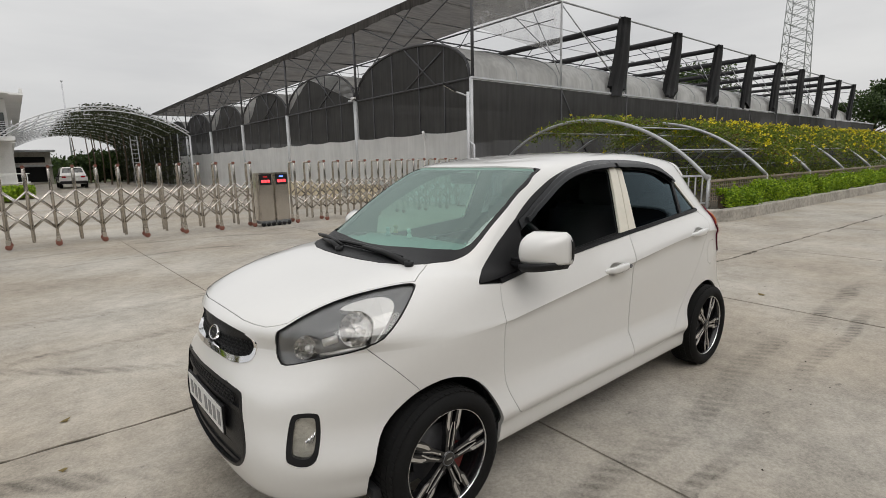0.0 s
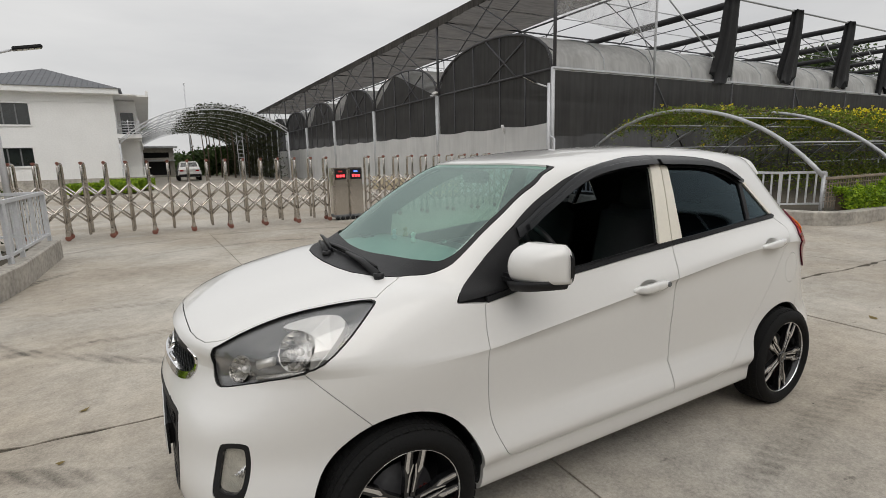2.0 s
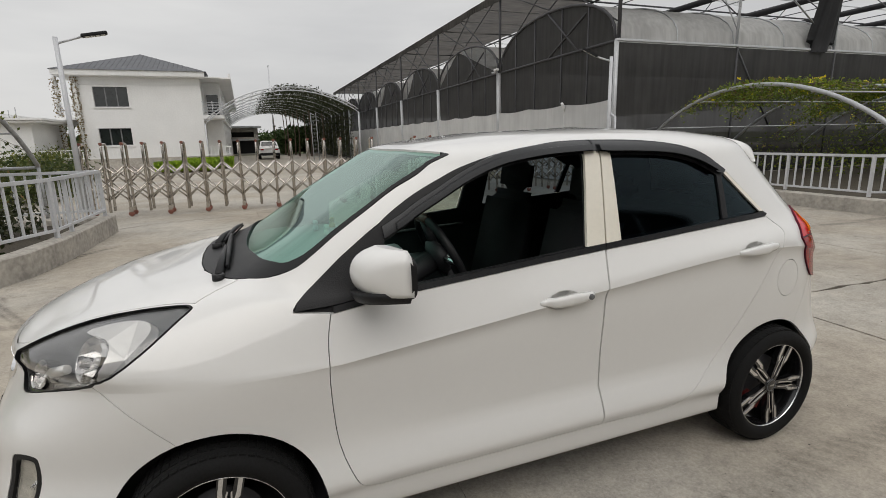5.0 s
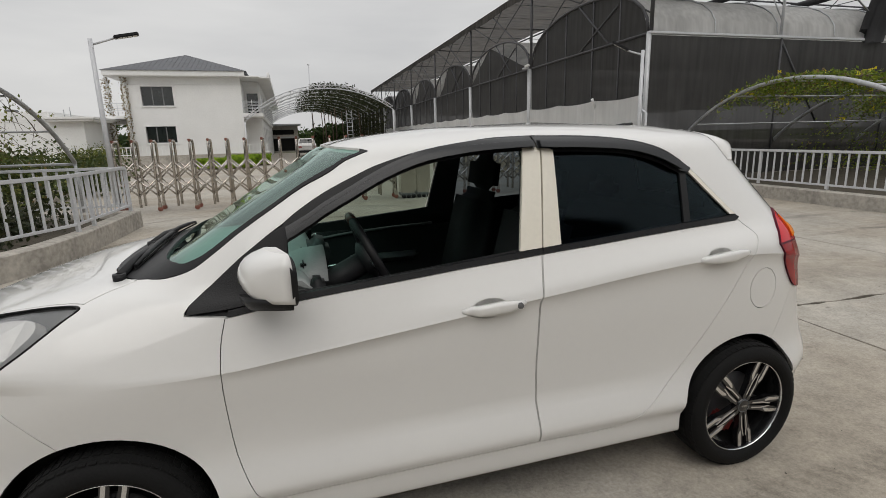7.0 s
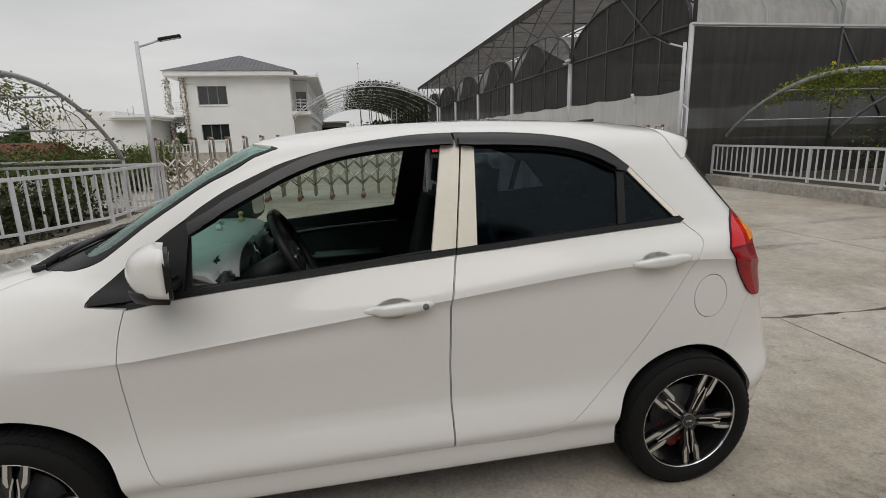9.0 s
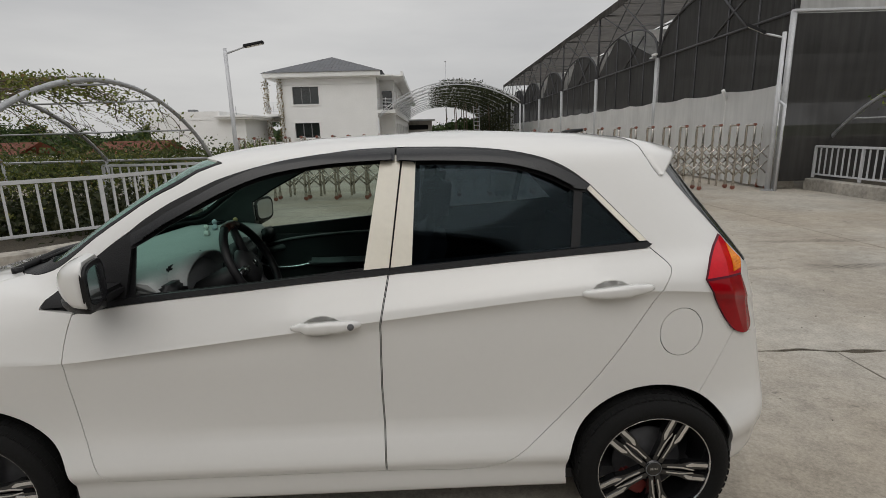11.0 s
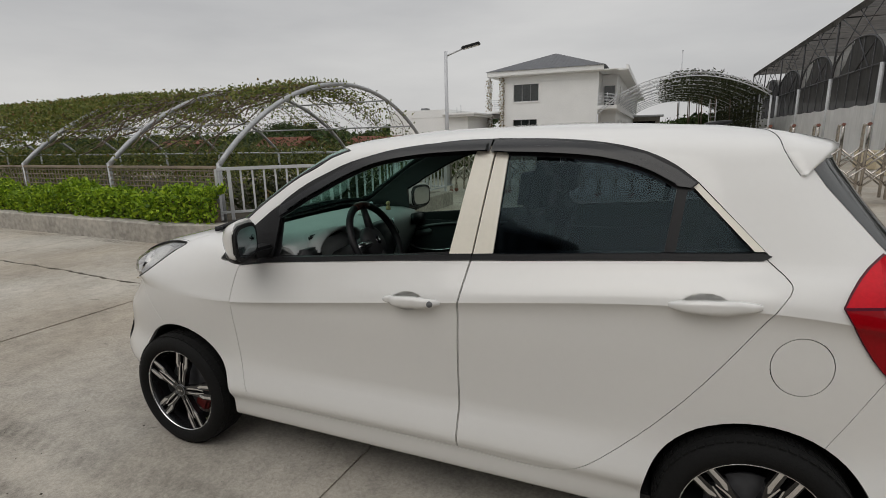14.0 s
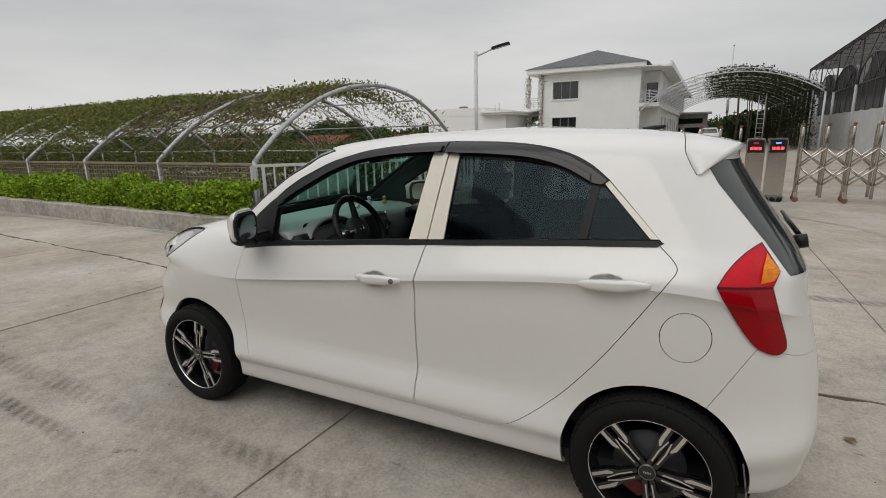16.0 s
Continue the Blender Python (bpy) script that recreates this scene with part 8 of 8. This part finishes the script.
        part("door_release", soft_box((0.12, 0.02, 0.035), 0.008, Matrix.Translation((0.50, y, 0.845)) @ pose(0, 0, 0, 0, 12, 0)), GREYPL, root)
        part("door_speaker", soft_box((0.17, 0.012, 0.17), 0.005, Matrix.Translation((0.56, y, 0.52))), BLACK, root)
    part("rear_view_mirror", soft_box((0.03, 0.22, 0.06), 0.012, Matrix.Translation((0.40, 0, 1.345))), BLACK, root)


def figurine(x, y, turn, robe):
    """A small round-headed ornament on the dashboard, one plain shape."""
    bm = lathe([(0.74 * r, 0.74 * z) for r, z in [(0, 0), (0.020, 0), (0.021, 0.012), (0.015, 0.03), (0.009, 0.036), (0.014, 0.042), (0.018, 0.052), (0.015, 0.064), (0.006, 0.070), (0, 0.071)]], 18, "z")
    ob = part("figurine", bm, mat("figurine_" + robe, {"white": (0.75, 0.74, 0.70), "ochre": (0.45, 0.32, 0.14), "blue": (0.45, 0.5, 0.55)}[robe], 0.5, 0, 0.1, 40, 120, 0.05), None)
    place(tagged(ob, "small round-headed ornament standing on the dashboard", "figurine", "dashboard ornaments"), Matrix.Translation((x, y, 1.018)) @ rot(turn))


def wheel(root, x, side, turn):
    """Tyre with grooved tread, black alloy rim with five split spokes and machined faces, hub cap, brake."""
    w = tagged(new("wheel"), "black alloy wheel with machined split spokes")
    w.parent = root
    w.location = (x, 0.745 * side, 0.276)
    if side < 0:
        w.rotation_euler.z = math.pi
    prof = [(0.205, -0.135), (0.235, -0.142), (0.262, -0.132), (0.276, -0.112), (0.2785, -0.06), (0.2785, -0.02), (0.274, 0.004), (0.262, 0.022), (0.24, 0.032), (0.222, 0.030), (0.207, 0.018), (0.203, 0.005)]
    part("tyre", lathe(spline(prof, 2), 72), RUBBER, w, "black tyre")
    if "lugs" not in WHEEL:
        bm = bmesh.new()
        for k in range(64):
            a = 2 * math.pi * k / 64
            m = Matrix.Rotation(a, 4, "Y")
            for y0, y1, r0, r1 in ((-0.018, 0.012, 0.2715, 0.2765), (-0.052, -0.024, 0.276, 0.2815), (-0.094, -0.060, 0.276, 0.2815), (-0.128, -0.10, 0.2715, 0.2795)):
                b = bmesh.new()
                boxes(b, (-0.0098, 0.0098, y0, y1, r0, r1))
                bmesh.ops.transform(b, matrix=m, verts=b.verts[:])
                me = to_mesh(b)
                bm.from_mesh(me)
                bpy.data.meshes.remove(me)
        WHEEL["lugs"] = to_mesh(bm)
        barrel = [(0.2035, 0.012), (0.199, 0.004), (0.196, -0.02), (0.188, -0.04), (0.186, -0.12)]
        WHEEL["barrel"] = to_mesh(lathe(barrel, 64))
        lip = [(0.2050, 0.011), (0.2050, 0.0155), (0.2020, 0.0155), (0.2015, 0.009)]
        WHEEL["lip"] = to_mesh(lathe(lip, 72))
        disc = [(0.0, -0.06), (0.125, -0.06), (0.125, -0.07), (0.0, -0.07)]
        WHEEL["disc"] = to_mesh(lathe(disc, 40))
        bm = bmesh.new()
        faces = bmesh.new()

        def slab(b, outline, y0, y1, m):
            t = prism([(px, pz) for px, pz in outline], y0, y1)
            bmesh.ops.transform(t, matrix=m, verts=t.verts[:])
            me = to_mesh(t)
            b.from_mesh(me)
            bpy.data.meshes.remove(me)
        for k in range(5):
            m = Matrix.Rotation(2 * math.pi * k / 5, 4, "Y")
            for s in (1, -1):
                def q(pts):
                    return [(r, s * t) for r, t in pts]
                # blades: black body under, bright face on top
                slab(bm, q([(0.030, 0.003), (0.03, 0.02), (0.10, 0.026), (0.135, 0.038), (0.202, 0.040), (0.202, 0.012), (0.15, 0.009), (0.10, 0.004)]), -0.022, 0.004, m)
                slab(faces, q([(0.048, 0.0075), (0.05, 0.0135), (0.105, 0.0150), (0.152, 0.0075), (0.148, 0.0035), (0.10, 0.0095)]), 0.004, 0.0062, m)
                slab(faces, q([(0.122, 0.0165), (0.116, 0.0215), (0.135, 0.0330), (0.202, 0.0345), (0.202, 0.0215), (0.150, 0.0205)]), 0.004, 0.0062, m)
        WHEEL["spokes"] = to_mesh(bm)
        WHEEL["faces"] = to_mesh(faces)
        WHEEL["cap"] = to_mesh(lathe([(0, 0.010), (0.024, 0.010), (0.030, 0.007), (0.034, 0.0), (0.036, -0.02)], 32))
        WHEEL["ring"] = to_mesh(lathe([(0.0265, 0.0098), (0.0275, 0.0112), (0.0290, 0.0098)], 32))
        nut = lathe([(0, -0.008), (0.008, -0.008), (0.009, -0.02)], 6)
        WHEEL["nut"] = to_mesh(nut)
        bm = bmesh.new()
        for k in range(5):
            boxes(bm, (-0.013 + 0.0055 * k, -0.010 + 0.0055 * k, 0.0099, 0.0106, -0.004, 0.004))
        WHEEL["mark"] = to_mesh(bm)
        WHEEL["caliper"] = to_mesh(box((0.065, 0.14, -0.085, -0.035, -0.06, 0.06), bevel=0.012))
    part_mesh("tread", WHEEL["lugs"], RUBBER, w)
    r = part_mesh("rim", WHEEL["barrel"], RIMBLACK, w)
    part_mesh("rim_lip", WHEEL["lip"], ALLOY, r, "thin machined rim edge")
    sp = part_mesh("spoke", WHEEL["spokes"], RIMBLACK, r)
    fc = part_mesh("spoke_face", WHEEL["faces"], ALLOY, r, "machined spoke faces")
    for o in (sp, fc):
        o.rotation_euler.y = radians(turn)
    part_mesh("brake_disc", WHEEL["disc"], DARKSTEEL, w)
    cal = part_mesh("brake_caliper", WHEEL["caliper"], mat("red_caliper", (0.13, 0.014, 0.012), 0.5, 0, 0.2, 15, 80, 0.1), w, "dull red caliper")
    cal.rotation_euler.y = radians(150 if x > 0 else 60)
    c = part_mesh("hub_cap", WHEEL["cap"], RIMBLACK, w, "black hub cap")
    part_mesh("cap_ring", WHEEL["ring"], GREYPL, c)
    part_mesh("cap_mark", WHEEL["mark"], ALLOY, c)
    for k in range(4):
        a = 2 * math.pi * k / 4 + 0.4
        n = part_mesh("wheel_nut", WHEEL["nut"], RIMBLACK, w)
        n.location = (0.05 * math.cos(a), 0, 0.05 * math.sin(a))
    bm = bmesh.new()
    rows = [[bm.verts.new((0.326 * math.cos(a), y, 0.326 * math.sin(a))) for y in (-0.30, -0.08)] for a in [radians(-12 + 204 * k / 34) for k in range(35)]]
    for a, b in zip(rows, rows[1:]):
        bm.faces.new((a[0], a[1], b[1], b[0])).smooth = True
    back_wall = [r[0] for r in rows]
    bm.faces.new(back_wall)
    part("arch_liner", bm, BLACK, w, "black wheel-arch liner")


WHEEL = {}
FOGPALE = mat("pale_fog_reflector", (0.55, 0.53, 0.46), 0.35, 0.2, 0.25, 30, 90, 0.0)
REFLECT = mat("silvered_reflector", (0.72, 0.71, 0.68), 0.32, 0.55, 0.1, 20, 60, 0.0)
BOWL = mat("headlight_chrome", (0.62, 0.61, 0.59), 0.12, 1.0, 0.1, 20, 60, 0.0)
BEZEL = mat("grey_headlight_bezel", (0.17, 0.17, 0.172), 0.38, 0.3, 0.06, 12, 80, 0.0)
SCREENGLASS = glass_mat("green_windscreen_glass", (0.55, 0.92, 0.80), 0.80, shine=0.19, film=(0.74, 0.92, 0.86))
TINTGLASS = glass_mat("dark_tinted_glass", (0.72, 0.87, 1.0), 0.30, shine=0.055, film=(0.21, 0.28, 0.31), edge=3.0)
SIDEGLASS = glass_mat("side_glass", (0.80, 0.95, 0.86), 0.62)
LENSGLASS = glass_mat("clear_lens", (1, 1, 1), 0.93, shine=0.08)
car()
figurine(0.69, -0.15, 20, "white")
figurine(0.72, -0.32, 0, "blue")
figurine(0.63, -0.37, -30, "ochre")
